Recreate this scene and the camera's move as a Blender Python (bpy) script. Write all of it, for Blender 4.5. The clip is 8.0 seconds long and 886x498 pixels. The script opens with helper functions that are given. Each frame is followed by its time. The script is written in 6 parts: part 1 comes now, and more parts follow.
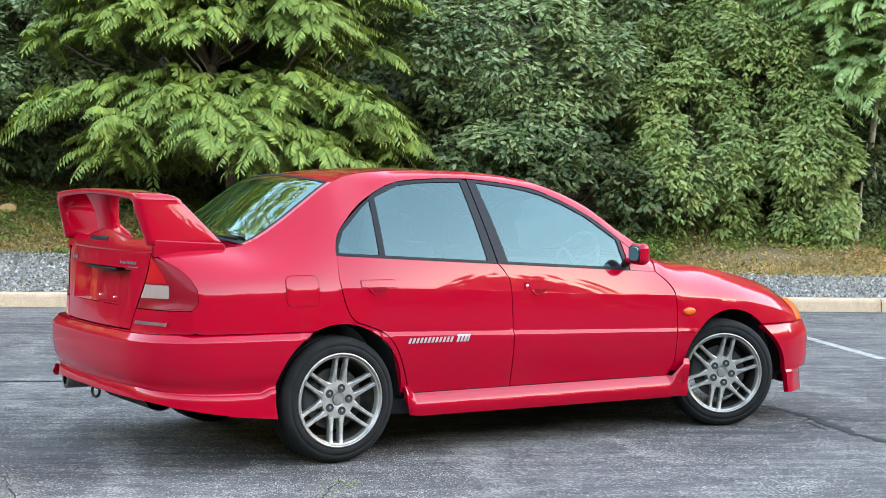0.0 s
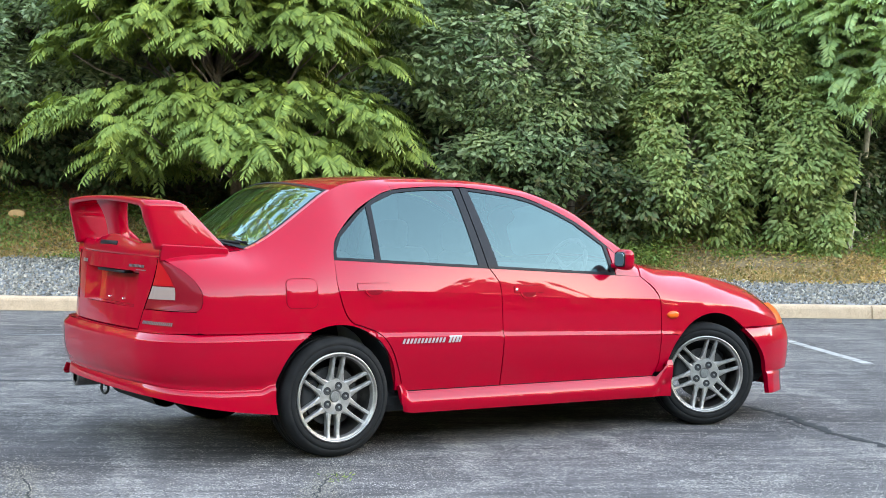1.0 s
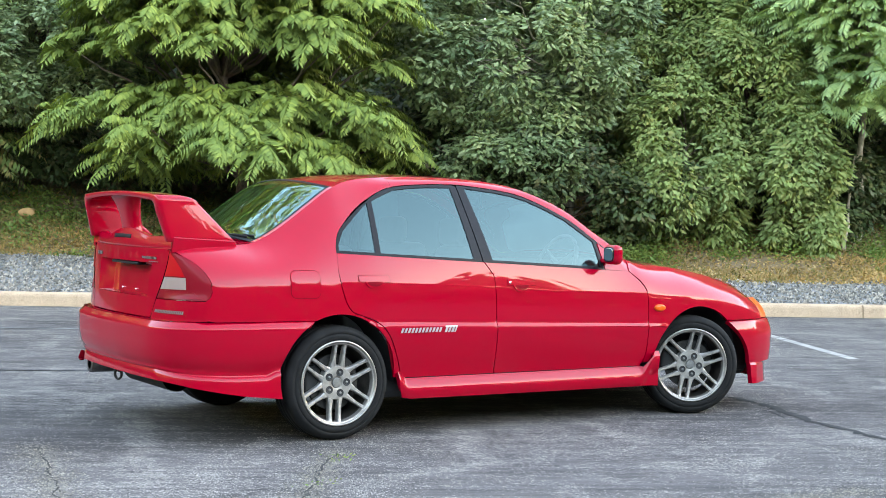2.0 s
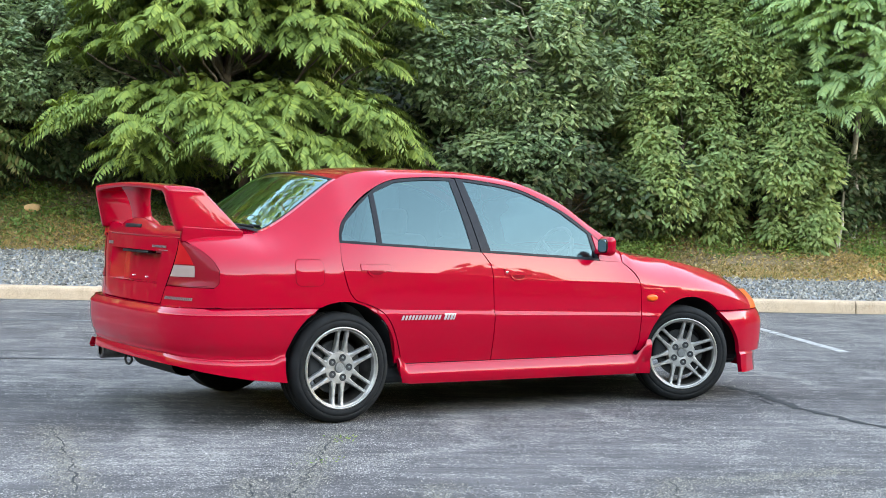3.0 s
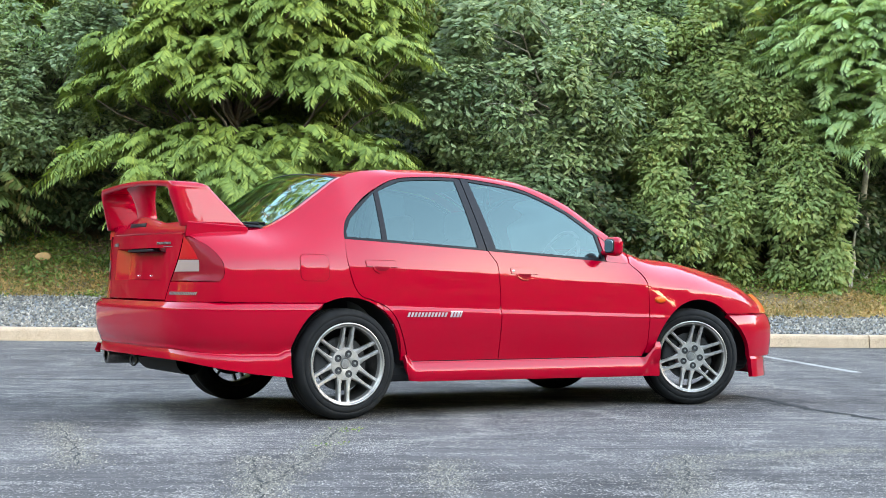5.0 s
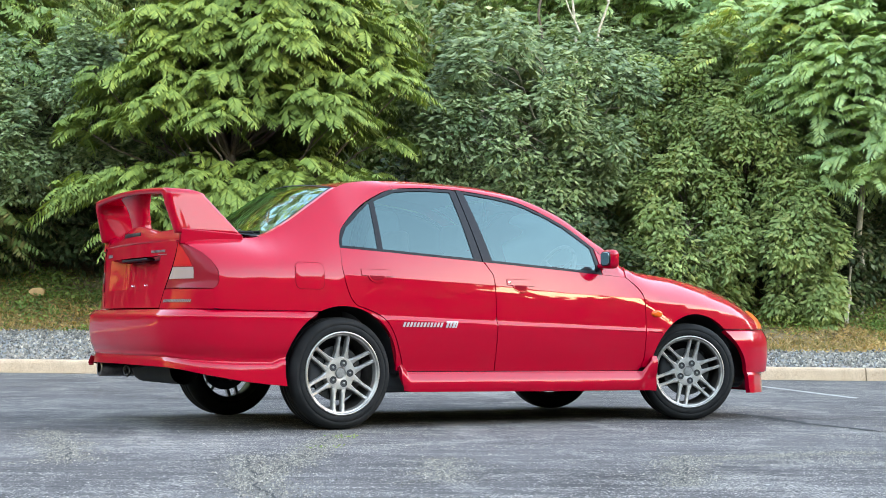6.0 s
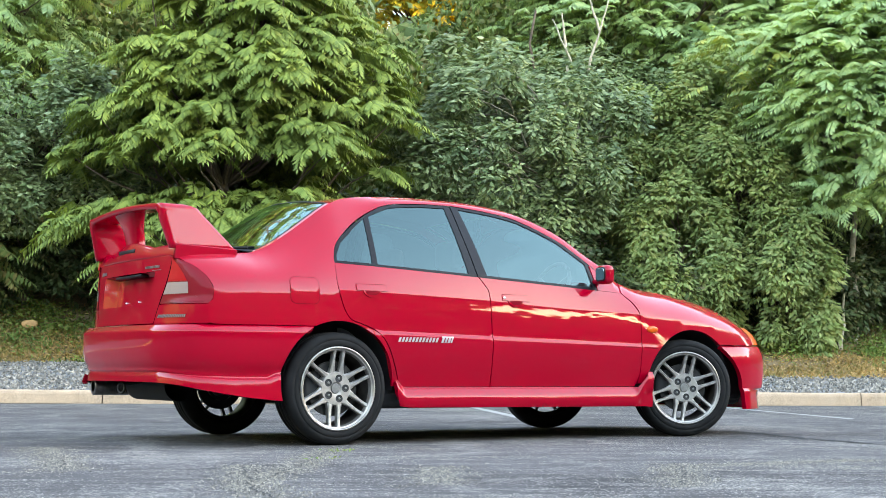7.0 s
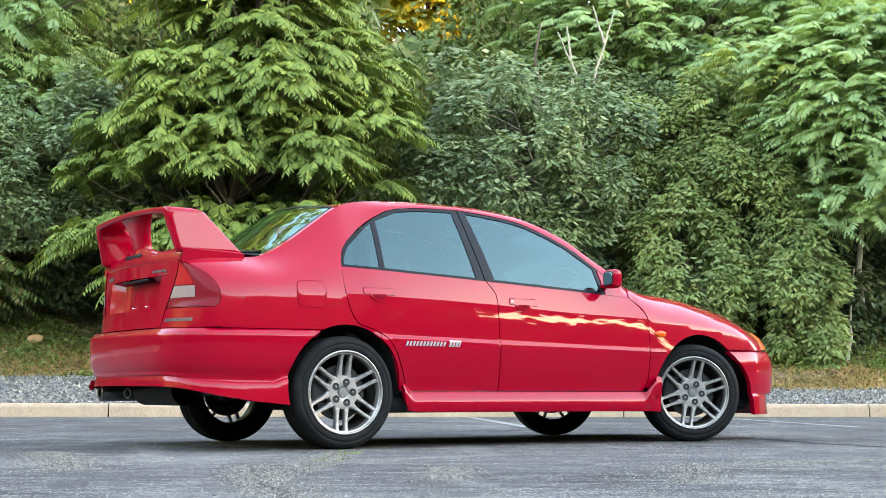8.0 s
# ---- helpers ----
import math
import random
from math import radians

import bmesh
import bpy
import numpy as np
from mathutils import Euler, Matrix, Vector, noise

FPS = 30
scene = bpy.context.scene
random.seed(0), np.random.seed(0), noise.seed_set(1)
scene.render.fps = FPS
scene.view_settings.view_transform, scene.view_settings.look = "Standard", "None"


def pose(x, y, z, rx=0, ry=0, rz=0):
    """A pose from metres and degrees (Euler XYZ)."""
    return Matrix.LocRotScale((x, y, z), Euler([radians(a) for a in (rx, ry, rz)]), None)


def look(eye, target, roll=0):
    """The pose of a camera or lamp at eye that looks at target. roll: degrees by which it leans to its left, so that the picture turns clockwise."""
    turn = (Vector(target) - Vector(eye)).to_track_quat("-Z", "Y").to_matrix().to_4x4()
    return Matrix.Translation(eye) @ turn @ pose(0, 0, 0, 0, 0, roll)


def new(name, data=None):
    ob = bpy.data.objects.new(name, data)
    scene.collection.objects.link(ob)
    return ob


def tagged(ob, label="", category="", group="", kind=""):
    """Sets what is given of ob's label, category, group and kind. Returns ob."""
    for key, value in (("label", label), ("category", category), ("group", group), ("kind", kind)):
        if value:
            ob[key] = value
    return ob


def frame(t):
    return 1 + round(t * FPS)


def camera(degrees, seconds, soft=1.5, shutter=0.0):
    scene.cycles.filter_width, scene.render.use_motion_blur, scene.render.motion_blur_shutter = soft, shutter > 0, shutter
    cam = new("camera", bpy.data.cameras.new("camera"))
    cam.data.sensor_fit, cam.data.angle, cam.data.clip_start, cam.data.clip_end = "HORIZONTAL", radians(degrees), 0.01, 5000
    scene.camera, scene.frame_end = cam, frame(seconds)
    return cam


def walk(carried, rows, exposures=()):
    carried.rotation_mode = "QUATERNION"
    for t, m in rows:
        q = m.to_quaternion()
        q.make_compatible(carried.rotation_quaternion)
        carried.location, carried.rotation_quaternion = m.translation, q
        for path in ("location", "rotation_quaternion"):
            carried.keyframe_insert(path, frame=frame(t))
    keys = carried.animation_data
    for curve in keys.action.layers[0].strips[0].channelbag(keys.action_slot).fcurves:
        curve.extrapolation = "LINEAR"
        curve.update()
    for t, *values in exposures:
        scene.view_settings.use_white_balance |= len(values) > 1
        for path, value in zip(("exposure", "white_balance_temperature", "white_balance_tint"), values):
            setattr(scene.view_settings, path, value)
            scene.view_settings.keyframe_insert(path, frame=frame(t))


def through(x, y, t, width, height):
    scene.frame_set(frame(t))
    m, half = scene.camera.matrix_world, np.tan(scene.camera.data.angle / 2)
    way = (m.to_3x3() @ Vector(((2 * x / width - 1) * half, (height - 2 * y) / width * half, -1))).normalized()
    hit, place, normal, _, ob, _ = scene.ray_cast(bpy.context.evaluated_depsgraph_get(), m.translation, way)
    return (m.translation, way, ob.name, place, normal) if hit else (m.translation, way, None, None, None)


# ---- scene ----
cam = camera(33.5, 8.0, soft=0.8)
PATH = [
    (0, (-4.608, -6.984, 1.282), (-3.534, -5.299, 1.211), 0.8),
    (0.5, (-4.692, -7.148, 1.285), (-3.62, -5.461, 1.218), 0.9),
    (1, (-4.752, -7.322, 1.283), (-3.683, -5.633, 1.222), 1.0),
    (1.5, (-4.827, -7.51, 1.265), (-3.761, -5.819, 1.207), 1.1),
    (3, (-5.089, -7.937, 1.202), (-4.024, -6.245, 1.145), 1.4),
    (3.5, (-5.084, -7.978, 1.137), (-4.022, -6.284, 1.091), 1.2),
    (4, (-5.059, -7.972, 1.017), (-4.002, -6.274, 0.992), 1.0),
    (4.5, (-5.047, -7.973, 0.885), (-3.996, -6.271, 0.89), 0.8),
    (4.7, (-5.039, -7.965, 0.842), (-3.99, -6.262, 0.862), 0.7),
    (5.8, (-5.014, -7.906, 0.565), (-3.963, -6.207, 0.666), 0.9),
    (6, (-5.009, -7.908, 0.534), (-3.957, -6.21, 0.647), 0.7),
    (6.5, (-5.013, -7.893, 0.468), (-3.957, -6.201, 0.609), 0.5),
    (7, (-5.009, -7.884, 0.403), (-3.951, -6.195, 0.568), 0.3),
    (7.5, (-5.006, -7.867, 0.353), (-3.951, -6.177, 0.533), 0.1),
    (8, (-5.004, -7.854, 0.318), (-3.953, -6.163, 0.509), 0.1),
]
walk(cam, [(t, look(eye, target, roll)) for t, eye, target, roll in PATH], [(0, 4.74, 7550, 19), (6, 4.74, 7550, 19), (8, 4.67, 7550, 19)])

# ---- light: evening sky, low sun from beyond the lot, which only reaches the tree tops ----
SUN_AZ, SUN_EL = 127.0, 6.5
world = bpy.data.worlds.new("evening_sky")
scene.world = world
world.use_nodes = True
wn = world.node_tree
wn.nodes.clear()
sky = wn.nodes.new("ShaderNodeTexSky")
sky.sky_type = 'NISHITA'
sky.sun_disc = False
sky.sun_elevation = radians(SUN_EL)
sky.sun_rotation = radians(SUN_AZ)
sky.air_density, sky.dust_density, sky.ozone_density = 1.0, 0.4, 1.0
bg = wn.nodes.new("ShaderNodeBackground")
bg.inputs["Strength"].default_value = 0.15
wo = wn.nodes.new("ShaderNodeOutputWorld")
wn.links.new(sky.outputs[0], bg.inputs[0])
wn.links.new(bg.outputs[0], wo.inputs[0])
sun_data = bpy.data.lights.new("sun", 'SUN')
sun_data.energy, sun_data.angle, sun_data.color = 2.0, radians(0.6), (1.0, 0.62, 0.26)
sun_dir = Vector((math.sin(radians(SUN_AZ)) * math.cos(radians(SUN_EL)), math.cos(radians(SUN_AZ)) * math.cos(radians(SUN_EL)), math.sin(radians(SUN_EL))))
sun_ob = new("sun", sun_data)
sun_ob.matrix_world = look(sun_dir * 100, (0, 0, 0))

# ---- materials ----
def mat_base(name):
    m = bpy.data.materials.new(name)
    m.use_nodes = True
    nt = m.node_tree
    return m, nt, nt.nodes["Principled BSDF"]


def node(nt, kind, **values):
    n = nt.nodes.new(kind)
    for key, value in values.items():
        n.inputs[key.replace("_", " ")].default_value = value
    return n


def ramp(nt, fac, stops):
    r = nt.nodes.new("ShaderNodeValToRGB")
    els = r.color_ramp.elements
    while len(els) < len(stops):
        els.new(0.5)
    for e, (p, c) in zip(els, stops):
        e.position, e.color = p, (*c, 1) if len(c) == 3 else c
    nt.links.new(fac, r.inputs["Fac"])
    return r.outputs["Color"]


def mixc(nt, a, b, fac, mode='MIX'):
    m = nt.nodes.new("ShaderNodeMix")
    m.data_type, m.blend_type = 'RGBA', mode
    for sock, value in ((m.inputs[6], a), (m.inputs[7], b), (m.inputs[0], fac)):
        if hasattr(value, "is_linked"):
            nt.links.new(value, sock)
        elif isinstance(value, tuple):
            sock.default_value = (*value, 1)
        else:
            sock.default_value = value
    return m.outputs[2]


def coords(nt, scale=(1, 1, 1), turn=0.0, kind="Object"):
    tc = nt.nodes.new("ShaderNodeTexCoord")
    mp = nt.nodes.new("ShaderNodeMapping")
    mp.inputs["Scale"].default_value = scale
    mp.inputs["Rotation"].default_value = (0, 0, turn)
    nt.links.new(tc.outputs[kind], mp.inputs["Vector"])
    return mp.outputs["Vector"]


def noise_tex(nt, vec, scale, detail=4.0, rough=0.6):
    n = node(nt, "ShaderNodeTexNoise", Scale=scale, Detail=detail, Roughness=rough)
    nt.links.new(vec, n.inputs["Vector"])
    return n.outputs["Fac"]


def bump(nt, b, height, strength, distance):
    n = node(nt, "ShaderNodeBump", Strength=strength, Distance=distance)
    nt.links.new(height, n.inputs["Height"])
    nt.links.new(n.outputs[0], b.inputs["Normal"])


def mat_simple(name, color, rough=0.5, metal=0.0, var=0.15, scale=20.0, bumpy=0.0, spec=0.5):
    m, nt, b = mat_base(name)
    v = noise_tex(nt, coords(nt), scale)
    dark = tuple(c * (1 - var) for c in color)
    light = tuple(min(1, c * (1 + var)) for c in color)
    nt.links.new(ramp(nt, v, [(0.3, dark), (0.7, light)]), b.inputs["Base Color"])
    b.inputs["Roughness"].default_value, b.inputs["Metallic"].default_value = rough, metal
    b.inputs["Specular IOR Level"].default_value = spec
    if bumpy:
        bump(nt, b, v, bumpy, 0.004)
    return m




def calc(nt, op, a, b, c=None):
    """One maths node; each operand is a number or a socket."""
    n = nt.nodes.new("ShaderNodeMath")
    n.operation = op
    for sock, value in zip(n.inputs, (a, b, c)):
        if value is None:
            continue
        if hasattr(value, "is_linked"):
            nt.links.new(value, sock)
        else:
            sock.default_value = value
    return n.outputs[0]


def mat_asphalt():
    """Old sealed asphalt: smooth dark binder, and patches, streaks and seams where pale stones lie bare."""
    m, nt, b = mat_base("worn_asphalt")
    plain = coords(nt)
    big = noise_tex(nt, coords(nt, (0.55, 1.0, 1)), 0.55, 3.0, 0.55)
    patch = noise_tex(nt, coords(nt, (0.8, 1.3, 1)), 5.0, 8.0, 0.80)
    lanes = noise_tex(nt, coords(nt, (0.16, 4.2, 1), 0.10), 1.5, 4.0, 0.6)
    grain = noise_tex(nt, plain, 190.0, 2.0, 0.8)
    # broken seams that run across the lot
    warp = node(nt, "ShaderNodeTexNoise", Scale=1.6, Detail=3.0)
    nt.links.new(plain, warp.inputs["Vector"])
    shifted = nt.nodes.new("ShaderNodeVectorMath")
    shifted.operation = 'MULTIPLY_ADD'
    nt.links.new(warp.outputs["Color"], shifted.inputs[0])
    shifted.inputs[1].default_value = (0.5, 0.5, 0)
    nt.links.new(coords(nt, (0.85, 0.38, 1), 0.35), shifted.inputs[2])
    cells = node(nt, "ShaderNodeTexVoronoi", Scale=1.0)
    cells.feature = 'DISTANCE_TO_EDGE'
    nt.links.new(shifted.outputs[0], cells.inputs["Vector"])
    seam = ramp(nt, cells.outputs["Distance"], [(0.0, (1, 1, 1)), (0.035, (0.75, 0.75, 0.75)), (0.10, (0, 0, 0))])
    seam = calc(nt, 'MULTIPLY', seam, ramp(nt, noise_tex(nt, plain, 1.1, 2.0), [(0.44, (0, 0, 0)), (0.58, (1, 1, 1))]))
    wear = calc(nt, 'MULTIPLY_ADD', big, 2.0, -2.82)
    wear = calc(nt, 'MULTIPLY_ADD', patch, 4.3, wear)
    wear = calc(nt, 'ADD', wear, calc(nt, 'MULTIPLY', calc(nt, 'SUBTRACT', lanes, 0.47), 1.5))
    wear = calc(nt, 'ADD', wear, calc(nt, 'MULTIPLY', seam, 0.75))
    tone = noise_tex(nt, plain, 0.8, 4.0, 0.6)
    base = ramp(nt, tone, [(0.32, (0.050, 0.0447, 0.044)), (0.52, (0.074, 0.0665, 0.0655)), (0.72, (0.103, 0.0925, 0.090))])
    base = mixc(nt, base, (0.165, 0.147, 0.138), ramp(nt, wear, [(0.30, (0, 0, 0)), (1.2, (0.36, 0.36, 0.36))]))
    for scale, colour, gain in ((90.0, (0.34, 0.302, 0.272), 0.31), (160.0, (0.36, 0.322, 0.29), 0.42), (95.0, (0.010, 0.010, 0.010), 0.30)):
        vor = node(nt, "ShaderNodeTexVoronoi", Scale=scale)
        nt.links.new(plain, vor.inputs["Vector"])
        sep = nt.nodes.new("ShaderNodeSeparateColor")
        nt.links.new(vor.outputs["Color"], sep.inputs[0])
        level = calc(nt, 'MULTIPLY_ADD', wear, gain, 0.03)
        pick = calc(nt, 'LESS_THAN', sep.outputs[0], level)
        near = ramp(nt, vor.outputs["Distance"], [(0.30, (1, 1, 1)), (0.55, (0, 0, 0))])
        base = mixc(nt, base, colour, mixc(nt, (0, 0, 0), near, pick))
    streaks = noise_tex(nt, coords(nt, (0.5, 5.5, 1), 0.06), 2.2, 5.0, 0.75)
    base = mixc(nt, base, ramp(nt, streaks, [(0.36, (0.72, 0.72, 0.73)), (0.5, (1.0, 1.0, 1.0)), (0.64, (1.25, 1.245, 1.235))]), 1.0, 'MULTIPLY')
    base = mixc(nt, base, ramp(nt, grain, [(0.35, (0.62, 0.62, 0.62)), (0.65, (1.3, 1.3, 1.3))]), 0.8, 'MULTIPLY')
    nt.links.new(base, b.inputs["Base Color"])
    b.inputs["Roughness"].default_value = 0.9
    b.inputs["Specular IOR Level"].default_value = 0.12
    bump(nt, b, grain, 0.7, 0.005)
    return m


def mat_leaf(name, colors, rough=0.5, through=0.25):
    m, nt, b = mat_base(name)
    geo = nt.nodes.new("ShaderNodeNewGeometry")
    isl = geo.outputs["Random Per Island"]
    patch = noise_tex(nt, coords(nt), 0.9, 3.0)
    n = len(colors)
    c1 = ramp(nt, isl, [(i / max(1, n - 1), c) for i, c in enumerate(colors)])
    c2 = mixc(nt, c1, ramp(nt, patch, [(0.3, (0.6, 0.7, 0.7)), (0.7, (1.25, 1.2, 1.0))]), 0.8, 'MULTIPLY')
    nt.links.new(c2, b.inputs["Base Color"])
    b.inputs["Roughness"].default_value = rough
    b.inputs["Specular IOR Level"].default_value = 0.3
    tr = nt.nodes.new("ShaderNodeBsdfTranslucent")
    nt.links.new(mixc(nt, c2, (1.2, 1.15, 0.5), 1.0, 'MULTIPLY'), tr.inputs["Color"])
    mx = nt.nodes.new("ShaderNodeMixShader")
    mx.inputs[0].default_value = through
    out = nt.nodes["Material Output"]
    nt.links.new(b.outputs[0], mx.inputs[1])
    nt.links.new(tr.outputs[0], mx.inputs[2])
    nt.links.new(mx.outputs[0], out.inputs["Surface"])
    return m


def mat_ground(name, stops, scale, bump_d=0.03, fine=40.0):
    m, nt, b = mat_base(name)
    v = coords(nt)
    a = noise_tex(nt, v, scale, 6.0, 0.65)
    f = noise_tex(nt, v, fine, 3.0, 0.7)
    c = ramp(nt, a, stops)
    c = mixc(nt, c, ramp(nt, f, [(0.3, (0.6, 0.6, 0.6)), (0.7, (1.25, 1.25, 1.25))]), 0.8, 'MULTIPLY')
    nt.links.new(c, b.inputs["Base Color"])
    b.inputs["Roughness"].default_value = 0.95
    bump(nt, b, f, 0.8, bump_d)
    return m


def mat_stones(name, tone=1.0):
    m, nt, b = mat_base(name)
    geo = nt.nodes.new("ShaderNodeNewGeometry")
    c = ramp(nt, geo.outputs["Random Per Island"], [(p, tuple(tone * k for k in c)) for p, c in ((0.0, (0.07, 0.064, 0.058)), (0.5, (0.19, 0.165, 0.138)), (0.85, (0.31, 0.268, 0.22)), (1.0, (0.46, 0.40, 0.325)))])
    f = noise_tex(nt, coords(nt), 60.0)
    nt.links.new(mixc(nt, c, ramp(nt, f, [(0.3, (0.75, 0.75, 0.75)), (0.7, (1.15, 1.15, 1.15))]), 1.0, 'MULTIPLY'), b.inputs["Base Color"])
    b.inputs["Roughness"].default_value = 0.9
    return m


M_ASPHALT = mat_asphalt()
M_CRACK = mat_simple("crack_dirt", (0.006, 0.006, 0.006), 0.95, bumpy=0.5)
M_SEAM = mat_simple("asphalt_seam", (0.022, 0.022, 0.026), 0.9)
M_KERB = mat_ground("kerb_concrete", [(0.25, (0.28, 0.195, 0.125)), (0.5, (0.43, 0.30, 0.20)), (0.75, (0.52, 0.375, 0.26))], 1.6, 0.004, 70.0)
M_GRAVEL_BED = mat_ground("gravel_bed", [(0.3, (0.10, 0.10, 0.10)), (0.6, (0.20, 0.20, 0.20)), (0.8, (0.28, 0.27, 0.26))], 3.0, 0.03, 30.0)
M_GRAVEL = mat_stones("gravel_stones", 0.95)
M_BANK = mat_ground("bank_soil", [(0.3, (0.09, 0.06, 0.03)), (0.5, (0.20, 0.135, 0.07)), (0.7, (0.16, 0.115, 0.052))], 2.2, 0.05, 18.0)
M_GRASS = mat_leaf("dry_grass", [(0.11, 0.14, 0.035), (0.26, 0.175, 0.065), (0.40, 0.24, 0.10), (0.47, 0.29, 0.125), (0.33, 0.185, 0.08), (0.18, 0.16, 0.05)], 0.7, 0.25)
M_WEED = mat_leaf("weed_leaves", [(0.08, 0.14, 0.03), (0.14, 0.20, 0.045), (0.22, 0.24, 0.055), (0.10, 0.165, 0.035)], 0.6, 0.2)
M_GRIT = mat_stones("pale_grit", 0.9)
M_CRUMBS = mat_stones("crumbled_stones", 0.75)
M_LITTER = mat_leaf("leaf_litter", [(0.16, 0.09, 0.04), (0.36, 0.22, 0.10), (0.48, 0.31, 0.14), (0.55, 0.37, 0.17), (0.27, 0.14, 0.06)], 0.8, 0.1)
M_DIRT = mat_ground("kerb_dirt", [(0.3, (0.10, 0.075, 0.05)), (0.6, (0.22, 0.17, 0.115))], 6.0, 0.01, 60.0)
M_BARK = mat_simple("brown_bark", (0.11, 0.075, 0.05), 0.9, bumpy=0.8, scale=30.0, var=0.4)
M_BARK_PALE = mat_simple("pale_bark", (0.42, 0.345, 0.25), 0.85, bumpy=0.6, scale=25.0, var=0.35)
M_LEAF_SUMAC = mat_leaf("sumac_leaves", [(0.122, 0.174, 0.042), (0.168, 0.226, 0.052), (0.255, 0.305, 0.066), (0.142, 0.195, 0.046)], 0.65, 0.25)
M_LEAF_GREY = mat_leaf("grey_green_leaves", [(0.105, 0.158, 0.07), (0.185, 0.24, 0.115), (0.32, 0.36, 0.20), (0.11, 0.16, 0.067)], 0.36, 0.26)
M_LEAF_LIGHT = mat_leaf("light_green_leaves", [(0.172, 0.23, 0.08), (0.21, 0.272, 0.096), (0.285, 0.338, 0.132), (0.275, 0.268, 0.094)], 0.55, 0.28)
M_LEAF_DARK = mat_leaf("dark_green_leaves", [(0.10, 0.15, 0.048), (0.155, 0.215, 0.07), (0.22, 0.265, 0.095), (0.24, 0.19, 0.075)], 0.55, 0.18)
M_LEAF_PALE = mat_leaf("pale_sumac_leaves", [(0.26, 0.365, 0.18), (0.325, 0.44, 0.215), (0.40, 0.50, 0.25), (0.36, 0.43, 0.19)], 0.5, 0.42)
# leaves darkened to carry the near-black shade of the hollows
M_LEAF_SHADED = mat_leaf("deep_green_leaves", [(0.03, 0.048, 0.018), (0.05, 0.075, 0.027), (0.075, 0.10, 0.038), (0.10, 0.085, 0.035)], 0.5, 0.12)
M_LEAF_YELLOW = mat_leaf("yellowing_leaves", [(0.40, 0.32, 0.03), (0.30, 0.34, 0.05), (0.5, 0.36, 0.03)], 0.5, 0.35)
M_LEAF_TURNING = mat_leaf("turning_leaves", [(0.26, 0.34, 0.11), (0.32, 0.39, 0.13), (0.42, 0.38, 0.09), (0.27, 0.36, 0.12)], 0.5, 0.3)
M_LINE = mat_ground("worn_white_paint", [(0.34, (0.08, 0.072, 0.066)), (0.5, (0.28, 0.26, 0.24)), (0.8, (0.42, 0.39, 0.36))], 9.0, 0.002, 90.0)
M_LINE_OLD = mat_ground("faded_paint", [(0.45, (0.09, 0.09, 0.09)), (0.62, (0.22, 0.22, 0.22)), (0.8, (0.34, 0.34, 0.33))], 6.0, 0.002, 90.0)
M_STUMP = mat_simple("cut_wood", (0.50, 0.27, 0.11), 0.8, bumpy=0.3)

# ---- the lot, its kerb and the bank behind it; u runs along the kerb, v away from the lot ----
K0, KU, KV = Vector((-0.02, 9.27, 0)), Vector((0.8935, -0.449, 0)), Vector((0.449, 0.8935, 0))
KU.normalize()
KV.normalize()


def lot(u, v, z=0.0):
    return K0 + KU * u + KV * v + Vector((0, 0, z))


def bank_z(u, v):
    """Height of the bank behind the kerb."""
    h = np.interp(v, [0.1, 0.4, 2.7, 3.2, 4.3, 7.0, 14.0, 40.0], [0.12, 0.16, 0.47, 0.62, 1.02, 2.2, 4.0, 5.0])
    if v > 1:
        h += 0.06 * noise.noise((u * 0.7, v * 0.7, 0.3)) * min(1, v - 1)
    return float(h)


def mesh_ob(name, verts, faces, mat, parent=None, smooth=False, label=""):
    me = bpy.data.meshes.new(name)
    me.from_pydata([tuple(p) for p in verts], [], faces)
    me.materials.append(mat)
    if smooth:
        me.shade_smooth()
    ob = new(name, me)
    ob.parent = parent
    if label:
        ob["label"] = label
    return ob


def bm_ob(name, bm, mat, parent=None, smooth=False, label=""):
    me = bpy.data.meshes.new(name)
    bm.to_mesh(me)
    bm.free()
    me.materials.append(mat)
    if smooth:
        me.shade_smooth()
    ob = new(name, me)
    ob.parent = parent
    if label:
        ob["label"] = label
    return ob


def tube(bm, pts, r0, r1, sides=7):
    rings = []
    for i, p in enumerate(pts):
        a, b = Vector(pts[max(0, i - 1)]), Vector(pts[min(len(pts) - 1, i + 1)])
        d = (b - a).normalized()
        x = d.orthogonal().normalized()
        y = d.cross(x)
        r = r0 + (r1 - r0) * i / (len(pts) - 1)
        rings.append([bm.verts.new(Vector(p) + (x * math.cos(t) + y * math.sin(t)) * r) for t in [2 * math.pi * k / sides for k in range(sides)]])
    for a, b in zip(rings, rings[1:]):
        for k in range(sides):
            bm.faces.new((a[k], a[(k + 1) % sides], b[(k + 1) % sides], b[k]))
    bm.faces.new(rings[-1])


def sheet(name, us, vs, zf, mat):
    verts = [lot(u, v, zf(u, v)) for v in vs for u in us]
    n = len(us)
    faces = [(j * n + i, j * n + i + 1, (j + 1) * n + i + 1, (j + 1) * n + i) for j in range(len(vs) - 1) for i in range(n - 1)]
    return mesh_ob(name, verts, faces, mat, smooth=True)


